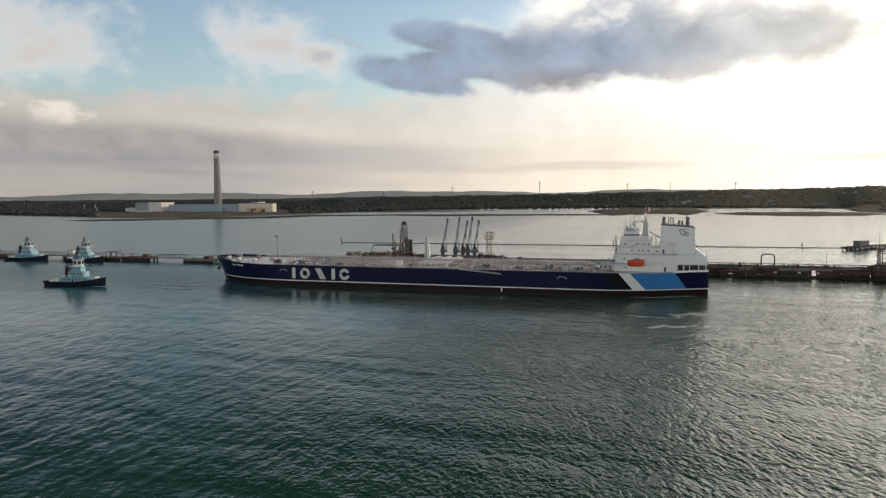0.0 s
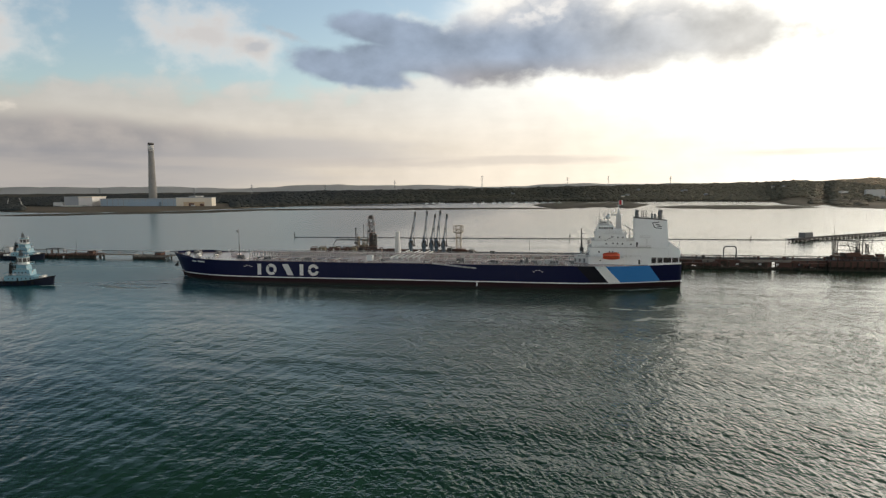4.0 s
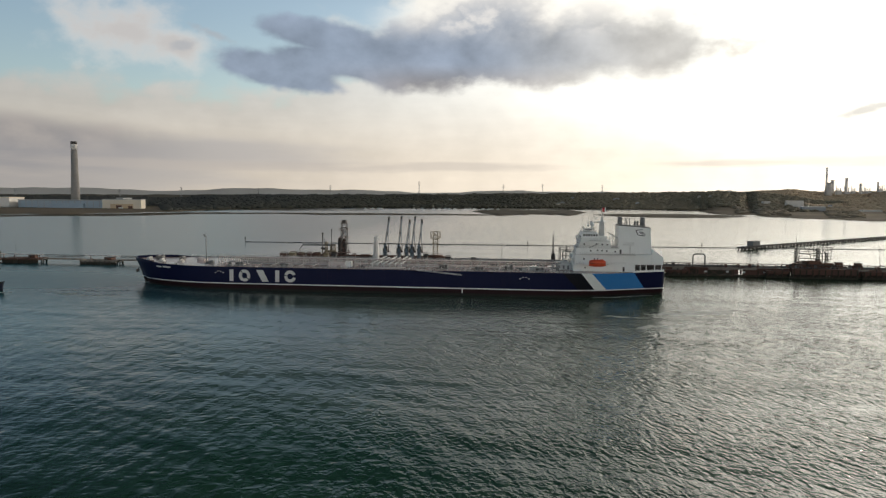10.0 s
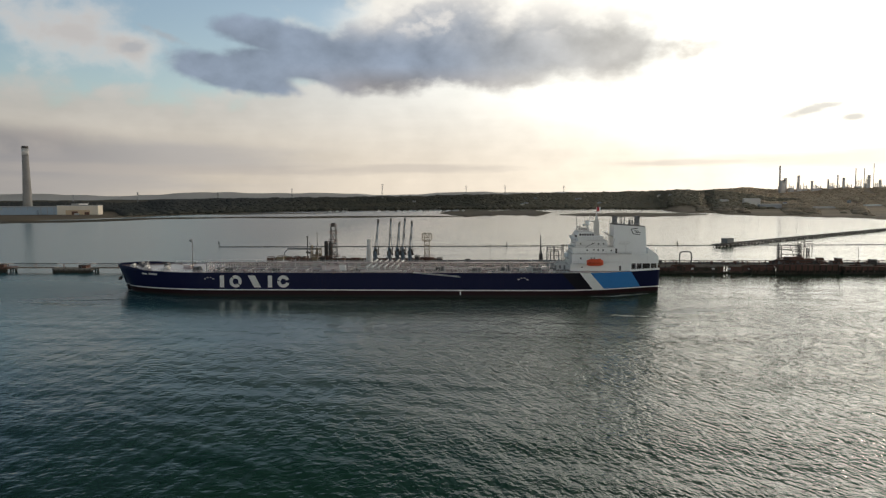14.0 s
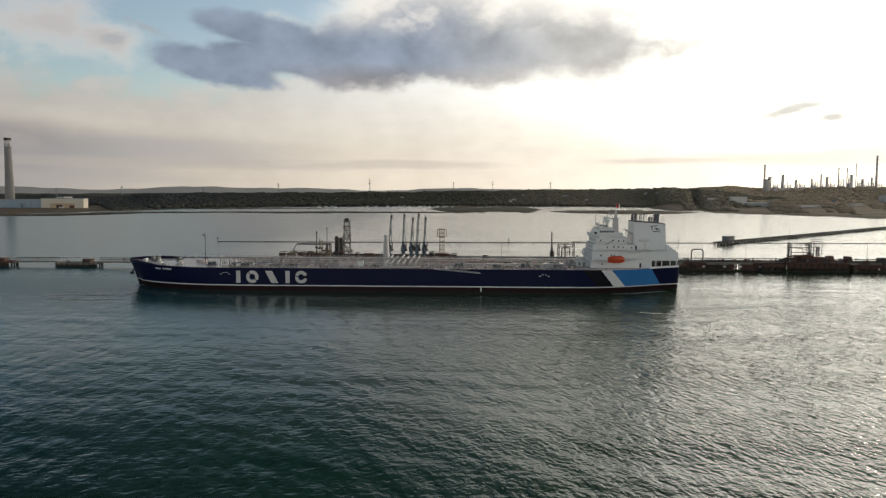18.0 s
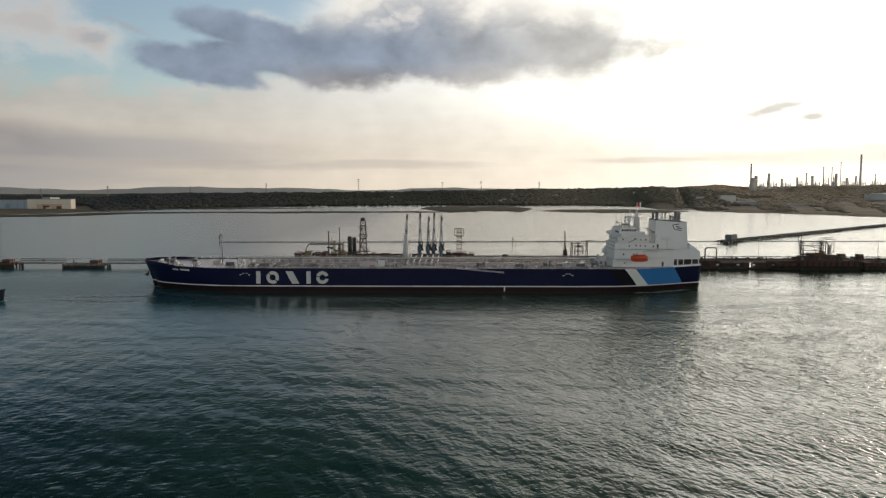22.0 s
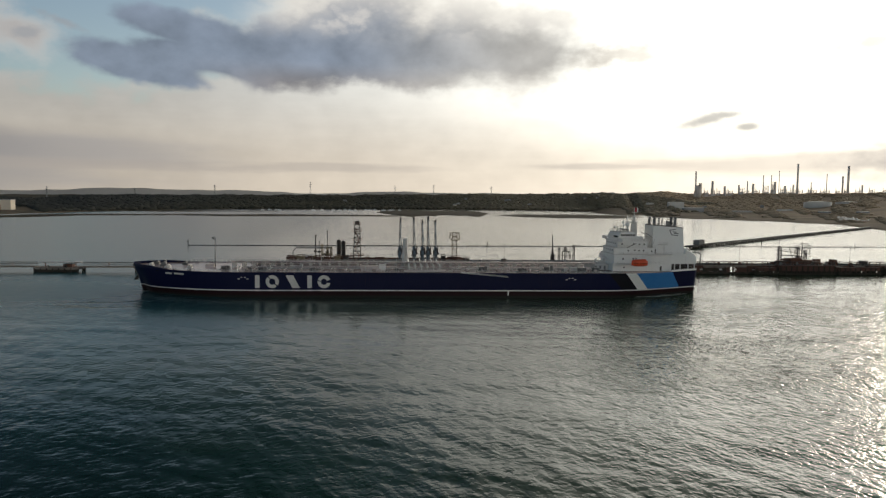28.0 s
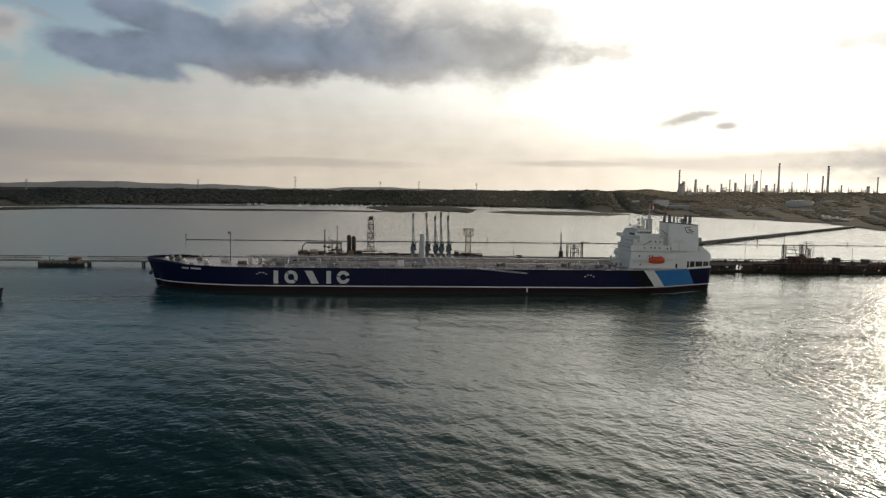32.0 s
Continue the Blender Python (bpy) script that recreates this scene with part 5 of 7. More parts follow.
# ---- the jetty ----
def lattice(bm, x, y, z0, z1, w0, w1, bays, r=0.13):
    """A square lattice tower, w0 wide at its foot and w1 at its head."""
    prev = None
    for i in range(bays + 1):
        k = i / bays
        w, z = (w0 + (w1 - w0) * k) / 2, z0 + (z1 - z0) * k
        ring = [Vector((x + sx * w, y + sy * w, z)) for sx, sy in ((-1, -1), (1, -1), (1, 1), (-1, 1))]
        for j in range(4):
            tube(bm, ring[j], ring[(j + 1) % 4], r * 0.7, None, 5)
            if prev:
                tube(bm, prev[j], ring[j], r, None, 5)
                tube(bm, prev[j] if i % 2 else prev[(j + 1) % 4], ring[(j + 1) % 4] if i % 2 else ring[j], r * 0.6, None, 5)
        prev = ring


pile_mesh = bpy.data.meshes.new("support_leg")
bm = bmesh.new()
tube(bm, (0, 0, -3), (0, 0, 1), 0.45, None, 10)
bm.to_mesh(pile_mesh)
bm.free()
pile_mesh.materials.append(WEED)


def pile(parent, x, y, top):
    ob = new("support_leg", pile_mesh)
    ob.parent, ob.matrix_parent_inverse = parent, parent.matrix_basis.inverted()
    ob.matrix_basis = Matrix.LocRotScale((x, y, top - (top + 3) / 4), None, (1, 1, (top + 3) / 4))


def clutter(t, a, b, y0, z):
    """Valves, risers, small boxes and hose stands along one bay of the working jetty."""
    for _ in range(wall_rng.choice((2, 3, 4))):
        x, y = wall_rng.uniform(a + 0.5, b - 0.5), y0 + wall_rng.uniform(0.6, 3.2)
        h, w = wall_rng.uniform(0.5, 2.3), wall_rng.uniform(0.3, 1.1)
        m = wall_rng.choice((DARKSTEEL, DARKRUST, GREYSTEEL, DARKRUST))
        kind = wall_rng.random()
        if kind < 0.35:
            piece("equipment_box", lambda bm: (box(bm, x - w, x + w, y - 0.5, y + 0.5, z, z + h), box(bm, x - w * 0.5, x + w * 0.7, y - 0.3, y + 0.3, z + h, z + h + 0.35)), m, t)
        elif kind < 0.7:
            piece("valve", lambda bm: (tube(bm, (x, y, z), (x, y, z + h), 0.2, None, 6), tube(bm, (x, y - 0.1, z + h), (x, y + 0.1, z + h), 0.45, None, 10), tube(bm, (x - w, y, z + 0.5), (x + w, y, z + 0.5), 0.26, None, 6)), m, t)
        else:
            piece("pipe_riser", lambda bm: (tube(bm, (x, y, z), (x, y, z + h), 0.18, None, 6), tube(bm, (x, y, z + h), (x + w * 1.6, y, z + h), 0.18, None, 6), tube(bm, (x + w * 1.6, y, z + h), (x + w * 1.6, y, z), 0.18, None, 6)), m, t)


def trestle(x0, x1, y0, y1, z, step, label, pipes, rail=True, cap=0.7, wall=False):
    """A length of jetty: deck on crossheads and piles, with pipelines along it."""
    t = thing("jetty_trestle", (x0 + x1) / 2, (y0 + y1) / 2, 0, label, "jetty", "lengths of the jetty")
    boxed("deck", CONCRETE, t, x0, x1, y0, y1, z - 0.45, z)
    n = max(1, round((x1 - x0) / step))
    for i in range(n + 1):
        x = x0 + (x1 - x0) * i / n
        if i < n:
            boxed("crosshead", CONCRETE, t, x + 0.4, x + 1.6, y0 + 0.1, y1 - 0.1, z - 0.45 - cap, z - 0.45)
            for y in np.linspace(y0 + 0.8, y1 - 0.8, 2 if y1 - y0 < 8 else 3):
                pile(t, x + 1.0, y, z - 0.45 - cap)
    if wall:
        for k in range(n):
            a, b = x0 + (x1 - x0) * k / n, x0 + (x1 - x0) * (k + 1) / n
            low = wall_rng.uniform(0.9, 1.8)
            boxed("waling", DARKRUST if wall_rng.random() < 0.7 else CONCRETE, t, a + 0.06, b - 0.06, y0 - 0.3, y0 - 0.02, z - low, z - wall_rng.uniform(0.05, 0.35))
            bars("brace", DARKRUST, t, [((a, y0 - 0.5, 0.3), (b, y0 - 0.5, z - 1.0)), ((b, y0 - 0.6, 0.3), (a, y0 - 0.6, z - 1.0))][:wall_rng.choice((1, 2))], 0.16, 5)
            clutter(t, a, b, y0, z)
        boxed("fender_wall", WEED, t, x0, x1, y0 + 0.1, y0 + 0.4, -1.5, 1.2)
        for i in range(n * 2):
            x = x0 + (x1 - x0) * (i + 0.5) / (n * 2)
            if wall_rng.random() < 0.93:
                w = (x1 - x0) / n * 0.26
                boxed("fender_panel", WEED if wall_rng.random() < 0.5 else DARKRUST, t, x - w, x + w, y0 + 0.05 + wall_rng.uniform(0, 0.8), y0 + 1.2, 1.2, z - 0.9)
    for y, zz, r in pipes:
        bar("pipeline", DARKSTEEL if r < 0.3 else GREYSTEEL, t, (x0, y, zz), (x1, y, zz), r)
    for i in range(n):
        x = x0 + (x1 - x0) * (i + 0.5) / n
        if pipes:
            top = max(p[1] for p in pipes)
            ys = [p[0] for p in pipes]
            piece("pipe_rack", lambda bm: (box(bm, x - 0.12, x + 0.12, min(ys) - 0.4, min(ys) - 0.15, z, top), box(bm, x - 0.12, x + 0.12, max(ys) + 0.15, max(ys) + 0.4, z, top), box(bm, x - 0.12, x + 0.12, min(ys) - 0.4, max(ys) + 0.4, top - 0.5, top - 0.3)), RUST, t)
    if rail:
        bm = bmesh.new()
        for i in range(n * 3 + 1):
            x = x0 + (x1 - x0) * i / (n * 3)
            tube(bm, (x, y0 + 0.15, z), (x, y0 + 0.15, z + 1.1), 0.05, None, 4)
        for h in (0.55, 1.1):
            tube(bm, (x0, y0 + 0.15, z + h), (x1, y0 + 0.15, z + h), 0.05, None, 4)
        part("handrail", bm, GREYSTEEL, t)
    return t


wall_rng = random.Random(11)


def dolphin(x0, x1, y0, y1, z, material, label):
    """A heavy mooring platform on close-set piles, with a fender face."""
    d = thing("mooring_dolphin", (x0 + x1) / 2, (y0 + y1) / 2, 0, label, "dolphin", "dolphins along the jetty")
    boxed("platform", material, d, x0, x1, y0, y1, z - 1.1, z, 0.08)
    boxed("fender_wall", WEED, d, x0 + 0.1, x1 - 0.1, y0 + 0.55, y0 + 0.9, -1.5, 0.9 if z > 3.4 else z - 1.1)
    if z > 3.4:
        boxed("fender_wall", material, d, x0 + 0.1, x1 - 0.1, y0 + 0.55, y0 + 0.9, min(2.3, z - 1.5), z - 1.1)
    for i in range(max(3, round((x1 - x0) / 3.2))):
        x = x0 + 0.7 + (x1 - x0 - 1.4) * i / (max(3, round((x1 - x0) / 3.2)) - 1)
        boxed("fender", WEED, d, x - 0.3, x + 0.3, y0 - 0.35, y0 - 0.01, -1.0, z - 0.3)
        pile(d, x, y0 + 1.2, z - 1.5)
        pile(d, x, y1 - 1.2, z - 1.5)
    boxed("fender_waling", WEED, d, x0, x1, y0 + 0.02, y0 + 0.5, 0.3, 1.0)
    for x in (x0 + (x1 - x0) * 0.3, x0 + (x1 - x0) * 0.7):
        piece("bollard", lambda bm: turned(bm, x, y0 + 2.0, [(0.5, z), (0.35, z + 0.3), (0.35, z + 0.8), (0.6, z + 1.0), (0.5, z + 1.2)], 10), DARKSTEEL, d)
    return d


def hut(x0, x1, y0, y1, z0, z1, material, label):
    h = thing("jetty_hut", (x0 + x1) / 2, (y0 + y1) / 2, z0, label, "hut", "huts on the jetty")
    boxed("wall", material, h, x0, x1, y0, y1, z0, z1 - 0.2)
    boxed("roof", DARKSTEEL, h, x0 - 0.2, x1 + 0.2, y0 - 0.2, y1 + 0.2, z1 - 0.2, z1)
    boxed("door", DARKSTEEL, h, x0 + 0.5, x0 + 1.4, y0 - 0.05, y0 + 0.05, z0, min(z1 - 0.4, z0 + 2.0))
    return h


def lamp_post(x, y, z0, z1, label="slim jetty lamp post"):
    p = thing("lamp_post", x, y, z0, label, "lamp post", "lamp posts on the jetty")
    bar("pole", DARKSTEEL, p, (x, y, z0), (x, y, z1), 0.13, 0.08, 6)
    boxed("lantern", GREYSTEEL, p, x - 0.5, x + 0.5, y - 0.25, y + 0.25, z1, z1 + 0.25)


# the long trestle past the bow, seen over open water
for x0, x1 in ((-560, -505), (-505, -450), (-450, -412), (-365, -336), (-310.5, -280), (-280, -240), (-240, -190)):
    trestle(x0, x1, 437.2, 442.2, 3.0, 27.0, "narrow concrete jetty trestle with a pipeline", [(441.0, 5.3, 0.22), (440.2, 4.4, 0.18)])
dolphin(-336, -310.5, 434.8, 444.8, 2.6, CONCRETE, "weathered concrete dolphin below the ship's bow")
hut(-320.5, -315.5, 438.0, 442.0, 2.6, 4.6, RUST, "small rust-brown jetty hut")
for x0, x1 in ((-336, -310.5), (-391, -365), (-412, -391)):
    p = thing("jetty_pipe", (x0 + x1) / 2, 441, 5.3, "pale pipeline crossing a dolphin", "pipe", "pipes along the jetty")
    bar("pipe", PALEDECK, p, (x0, 441.0, 5.3), (x1, 441.0, 5.3), 0.24)
    for x in (x0 + 4, x1 - 4):
        boxed("stand", RUST, p, x - 0.2, x + 0.2, 440.8, 441.2, 2.2, 5.1)
dolphin(-391, -365.5, 434.0, 445.0, 3.2, RUST, "rust-brown berthing dolphin near the tugs")
hut(-374.0, -369.5, 437.0, 440.4, 3.2, 5.2, RUST, "small rust-brown hut with a flat roof")
lamp_post(-384.5, 439, 3.2, 11.8)
dolphin(-412, -393.5, 434.0, 445.0, 2.4, RUST, "dark dolphin carrying a steel frame")
frame_th = thing("dolphin_shelter", -403, 440, 2.4, "dark open steel shelter on a dolphin", "shelter")
for x in (-408.5, -403.5, -398.5):
    for y in (437.5, 442.5):
        boxed("post", DARKSTEEL, frame_th, x - 0.2, x + 0.2, y - 0.2, y + 0.2, 2.4, 6.3)
boxed("roof", DARKSTEEL, frame_th, -409.2, -397.8, 437, 443, 6.3, 6.6)
hut(-446.5, -441.0, 437.8, 441.5, 3.0, 7.2, OFFWHITE, "white hut on the jetty between the tugs")
dolphin(-520, -480, 434.0, 446.0, 2.6, RUST, "low brown dolphin behind a moored tug")
dolphin(-448, -420, 434.5, 446.0, 2.4, RUST, "low dark dolphin between moored tugs")

# the loading platform alongside the tanker
plat = thing("loading_platform", -135, 400, 0, "brown steel and concrete loading platform beside the tanker", "platform")
boxed("deck", CONCRETE, plat, -186, -84, 388, 412, 8.4, 9.4)
boxed("kerb", RUST, plat, -186, -84, 387.6, 388, 8.4, 10.4)
for i in range(13):
    for y in (390, 400, 410):
        pile(plat, -184 + i * 8.2, y, 8.4)
for x0, x1, z0, z1, y0, m in ((-184, -179.5, 9.4, 12.6, 391, RUST), (-178.5, -174, 9.4, 13.0, 391, YELLOW), (-173, -169.5, 9.4, 12.4, 391, RUST), (-168.5, -165, 9.4, 12.8, 391, DARKRUST), (-164, -160, 9.4, 12.6, 391, RUST), (-158.5, -155, 9.4, 13.0, 392, YELLOW), (-154, -150.5, 9.4, 12.8, 392, DARKSTEEL), (-137, -131, 9.4, 11.8, 392, DARKRUST), (-142, -139.5, 9.4, 12.4, 393, RUST), (-101, -98, 9.4, 13.2, 394, DARKSTEEL), (-88.5, -85, 9.4, 12.0, 394, DARKSTEEL)):
    piece("equipment_skid", lambda bm: (box(bm, x0, x1, y0, y0 + 4, z0, z0 + 0.4), box(bm, x0 + 0.4, x1 - 0.4, y0 + 0.5, y0 + 3.5, z0 + 0.4, z1 + 0.5), tube(bm, (x0 + 0.2, y0 + 1, z1 + 0.7), (x1 - 0.2, y0 + 1, z1 + 0.7), 0.3, None, 8), tube(bm, (x0 + 0.2, y0 + 3, z1 + 1.4), (x1 - 0.2, y0 + 3, z1 + 1.4), 0.22, None, 8), box(bm, x0 + 0.2, x0 + 0.4, y0 + 2.9, y0 + 3.1, z0 + 0.4, z1 + 1.4), box(bm, x1 - 0.4, x1 - 0.2, y0 + 2.9, y0 + 3.1, z0 + 0.4, z1 + 1.4)), m, plat)
for y, z, r in ((396, 11.2, 0.3), (397, 11.2, 0.3), (398.2, 12.6, 0.22), (406, 11.4, 0.35)):
    bar("pipeline", RUST, plat, (-184, y, z), (-86, y, z), r)
for i in range(17):
    x = -182 + i * 5.8
    boxed("pipe_rack", RUST, plat, x - 0.15, x + 0.15, 395.2, 399.0, 9.4, 12.3)
bars("handrail", YELLOW, plat, [((-186, 388.3, 11.2), (-84, 388.3, 11.2)), ((-186, 388.3, 10.8), (-84, 388.3, 10.8))], 0.05, 4)
for x, z in ((-178, 12.8), (-164, 13.0), (-153.5, 13.4), (-131, 13.0)):
    piece("valve", lambda bm: (turned(bm, x, 394.5, [(0.7, 9.4), (0.7, z - 1.2), (0.4, z - 1.0), (0.4, z - 0.3), (0.8, z - 0.3), (0.8, z)], 10),), YELLOW, plat)


def loading_arm(x, top, lean):
    """A marine loading arm, folded upright over its riser."""
    a = thing("marine_loader", x, 398, 9.4, "blue-grey marine loading arm folded upright on the platform", "loading arm", "row of loading arms")
    y = 398.0
    piece("riser", lambda bm: turned(bm, x, y, [(1.0, 9.4), (1.0, 9.9), (0.6, 10.1), (0.6, 14.2), (1.0, 14.4), (1.0, 18.4), (0.6, 18.9)], 12), BLUEARM, a)
    piece("base_frame", lambda bm: (lattice(bm, x, y, 9.4, 15.4, 2.0, 1.6, 3, 0.12),), BLUEARM, a)
    head = Vector((x + lean, y + 9.5, top - 0.4))
    mid = Vector((x + lean * 0.5, y + 4.9, top * 0.5 + 8.4))
    bar("inboard_arm", BLUEARM, a, (x, y, 17.4), head, 0.22, 0.16, 8)
    bar("outboard_arm", BLUEARM, a, head, (x + 0.9, y + 3.2, 19.6), 0.17, 0.14, 8)
    bar("pantograph_rod", DARKSTEEL, a, (x - 0.7, y + 0.6, 18.0), head + Vector((-0.5, 0, -0.6)), 0.08, None, 5)
    piece("counterweight", lambda bm: (box(bm, x - 1.3, x + 0.7, y - 0.8, y + 2.6, 14.0, 17.0), box(bm, x - 0.9, x + 0.35, y + 0.4, y + 1.2, 17.0, 19.4), box(bm, x + 0.4, x + 1.2, y - 0.8, y + 0.8, 15.2, 18.0)), DARKSTEEL, a)
    piece("sheave", lambda bm: (tube(bm, (x + lean - 0.25, y + 9.5, top - 0.5), (x + lean + 0.25, y + 9.5, top - 0.5), 0.7, None, 14),), DARKSTEEL, a)
    piece("sheave", lambda bm: (tube(bm, (x - 0.2, y - 0.2, 17.6), (x + 0.4, y - 0.2, 17.6), 1.2, None, 14),), DARKSTEEL, a)
    bars("cable", DARKSTEEL, a, [((x - 0.45, y - 0.4, 18.8), (x + lean - 0.3, y + 9.2, top)), ((x - 0.45, y + 0.9, 18.4), (x + lean - 0.3, y + 9.9, top - 0.8))], 0.05, 4)
    piece("arm_head", lambda bm: (box(bm, head.x - 0.55, head.x + 0.55, y + 9.0, y + 10.0, top - 2.6, top - 0.3), tube(bm, (head.x - 0.9, y + 9.5, top + 0.1), (head.x + 0.7, y + 9.5, top + 0.1), 0.14, None, 6), tube(bm, (head.x, y + 9.5, top - 0.4), (head.x, y + 9.5, top + 0.9), 0.1, None, 5)), DARKSTEEL, a)
    piece("swivel", lambda bm: (box(bm, mid.x - 0.45, mid.x + 0.45, mid.y - 0.4, mid.y + 0.4, mid.z - 0.9, mid.z + 0.3), tube(bm, (mid.x - 0.5, mid.y, mid.z - 2.4), (mid.x + 0.6, mid.y, mid.z - 1.4), 0.2, None, 6)), DARKSTEEL, a)
    bars("hose_elbow", DARKSTEEL, a, [((x + 0.9, y + 3.2, 19.6), (x + 1.5, y + 2.6, 18.6)), ((x + 1.5, y + 2.6, 18.6), (x + 1.3, y + 2.2, 15.6))], 0.26, 8)
    piece("coupler", lambda bm: (tube(bm, (x + 1.3, y + 2.2, 15.8), (x + 1.3, y + 2.2, 14.4), 0.5, None, 8), tube(bm, (x + 1.3, y + 2.2, 15.0), (x + 2.0, y + 2.2, 14.9), 0.35, None, 8)), DARKSTEEL, a)
    bars("walkway_rail", GREYSTEEL, a, [((x - 1.6, y - 1.4, 13.4), (x + 1.6, y - 1.4, 13.4)), ((x - 1.6, y - 1.4, 12.6), (x + 1.6, y - 1.4, 12.6)), ((x - 1.6, y - 1.4, 12.0), (x - 1.6, y - 1.4, 13.4)), ((x + 1.6, y - 1.4, 12.0), (x + 1.6, y - 1.4, 13.4))], 0.07, 4)


for x, top, lean in ((-123.2, 34.0, 0.3), (-115.3, 34.6, -0.2), (-110.8, 32.8, 0.2), (-107.7, 35.0, 0.3), (-103.6, 33.0, 0.2)):
    loading_arm(x, top, lean)


def gangway_tower(x, y):
    t = thing("access_tower", x, y, 9.4, "tall dark lattice access tower on the loading platform", "tower")
    piece("lattice", lambda bm: lattice(bm, x, y, 9.4, 31.0, 4.2, 2.6, 9, 0.17), DARKSTEEL, t)
    for z, w in ((14.2, 3.6), (22.6, 2.6), (27.2, 2.5), (31.0, 1.9)):
        boxed("landing", RUST, t, x - w, x + w, y - w * 0.7, y + w * 0.7, z, z + 0.2)
        bars("handrail", RUST, t, [((x - w, y - w * 0.7, z + 1.1), (x + w, y - w * 0.7, z + 1.1)), ((x - w, y - w * 0.7, z), (x - w, y - w * 0.7, z + 1.1)), ((x + w, y - w * 0.7, z), (x + w, y - w * 0.7, z + 1.1)), ((x - w, y + w * 0.7, z + 1.1), (x + w, y + w * 0.7, z + 1.1)), ((x - w, y - w * 0.7, z + 1.1), (x - w, y + w * 0.7, z + 1.1)), ((x + w, y - w * 0.7, z + 1.1), (x + w, y + w * 0.7, z + 1.1))], 0.07, 4)
    boxed("winch_house", DARKSTEEL, t, x - 1.1, x + 1.1, y - 1.1, y + 1.1, 31.2, 32.9)
    bars("stair", RUST, t, [((x - 1.2, y - 1.9, 9.6), (x + 1.2, y - 1.9, 14.2)), ((x + 1.2, y - 1.8, 14.4), (x - 1.2, y - 1.7, 18.4)), ((x - 1.2, y - 1.7, 18.4), (x + 1.1, y - 1.6, 22.6)), ((x + 1.1, y - 1.5, 22.8), (x - 1.0, y - 1.4, 27.2))], 0.2, 4)
    boxed("gangway", RUST, t, x - 13, x - 2, y - 0.8, y + 0.8, 13.6, 14.0)


gangway_tower(-146.2, 394)


def light_tower(x, y):
    t = thing("light_tower", x, y, 9.4, "pale brown lattice light tower with a wide head frame", "tower")
    piece("footing", lambda bm: turned(bm, x, y, [(1.2, 9.4), (1.4, 12.0), (4.2, 13.4), (4.2, 13.7), (1.0, 14.0)], 12), RUST, t)
    piece("lattice", lambda bm: lattice(bm, x, y, 13.8, 27.0, 2.6, 2.6, 6, 0.13), YELLOW, t)
    piece("head_frame", lambda bm: (lattice(bm, x, y, 23.2, 27.1, 5.0, 5.0, 1, 0.12), box(bm, x - 2.5, x + 2.5, y - 2.5, y + 2.5, 23.1, 23.25)), YELLOW, t)
    bars("handrail", RUST, t, [((x - 4.2, y - 1.5, 14.7), (x + 4.2, y - 1.5, 14.7)), ((x - 4.1, y - 1.5, 13.6), (x - 4.1, y - 1.5, 14.7)), ((x + 4.1, y - 1.5, 13.6), (x + 4.1, y - 1.5, 14.7)), ((x, y - 4, 13.6), (x, y - 4, 14.7))], 0.07, 4)


light_tower(-93.6, 393)

# behind the platform: the main jetty with its crane poles, gantry and twin drums
for x0, x1 in ((-190, -140), (-140, -90), (-90, -40), (-40, 24)):
    trestle(x0, x1, 437.2, 451.0, 5.2, 9.0, "broad jetty deck with pipelines behind the tanker", [(440.0, 6.4, 0.3), (441.4, 6.4, 0.3), (443.0, 7.4, 0.35), (446.5, 6.5, 0.4)])
cabins = thing("switch_cabins", -182, 440, 5.2, "row of brown and cream equipment cabins on the jetty", "cabin")
for x0, x1, h, m in ((-189.6, -187.0, 4.4, RUST), (-186.7, -184.0, 4.8, YELLOW), (-183.7, -181.4, 4.2, RUST), (-181.1, -178.6, 4.9, PALEDECK), (-178.3, -176.0, 4.5, RUST), (-175.7, -173.4, 4.7, YELLOW)):
    piece("cabin", lambda bm: (box(bm, x0, x1, 437.6, 439.4, 5.2, 5.2 + h), box(bm, x0 - 0.12, x1 + 0.12, 437.45, 439.5, 5.2 + h, 5.4 + h)), m, cabins)
    boxed("door", DARKSTEEL, cabins, x0 + 0.5, x0 + 1.6, 437.5, 437.62, 6.2, 8.6)
bars("rail", OFFWHITE, cabins, [((-190, 437.5, z), (-173, 437.5, z)) for z in (10.6, 11.1)] + [((-190 + 2.1 * k, 437.5, 9.0), (-190 + 2.1 * k, 437.5, 11.1)) for k in range(9)], 0.07, 4)
drum = thing("surge_drum", -158, 434, 5.2, "dark twin upright surge drums on a steel base", "drum")
boxed("base", CONCRETE, drum, -161.5, -154.5, 432.5, 437.0, -2.0, 5.6)
for x, top in ((-159.3, 20.3), (-156.6, 19.6)):
    piece("vessel", lambda bm: turned(bm, x, 434, [(1.25, 5.6), (1.25, top - 0.8), (0.9, top - 0.2), (0.2, top)], 14), DARKSTEEL, drum)
for z in (9.5, 14.0, 18.2):
    boxed("platform", RUST, drum, -161.0, -155.0, 432.2, 435.8, z, z + 0.15)
gantry = thing("pipe_gantry", -176, 440, 5.2, "ochre and grey pipe gantry on the jetty", "gantry")
bars("beam", GREYSTEEL, gantry, [((-185, 440, 15.2), (-164, 440, 15.2)), ((-185, 440, 14.6), (-164, 440, 14.6)), ((-185, 440, 15.2), (-187.2, 440, 12.6)), ((-187.2, 440, 12.6), (-187.4, 440, 7.0))], 0.3)
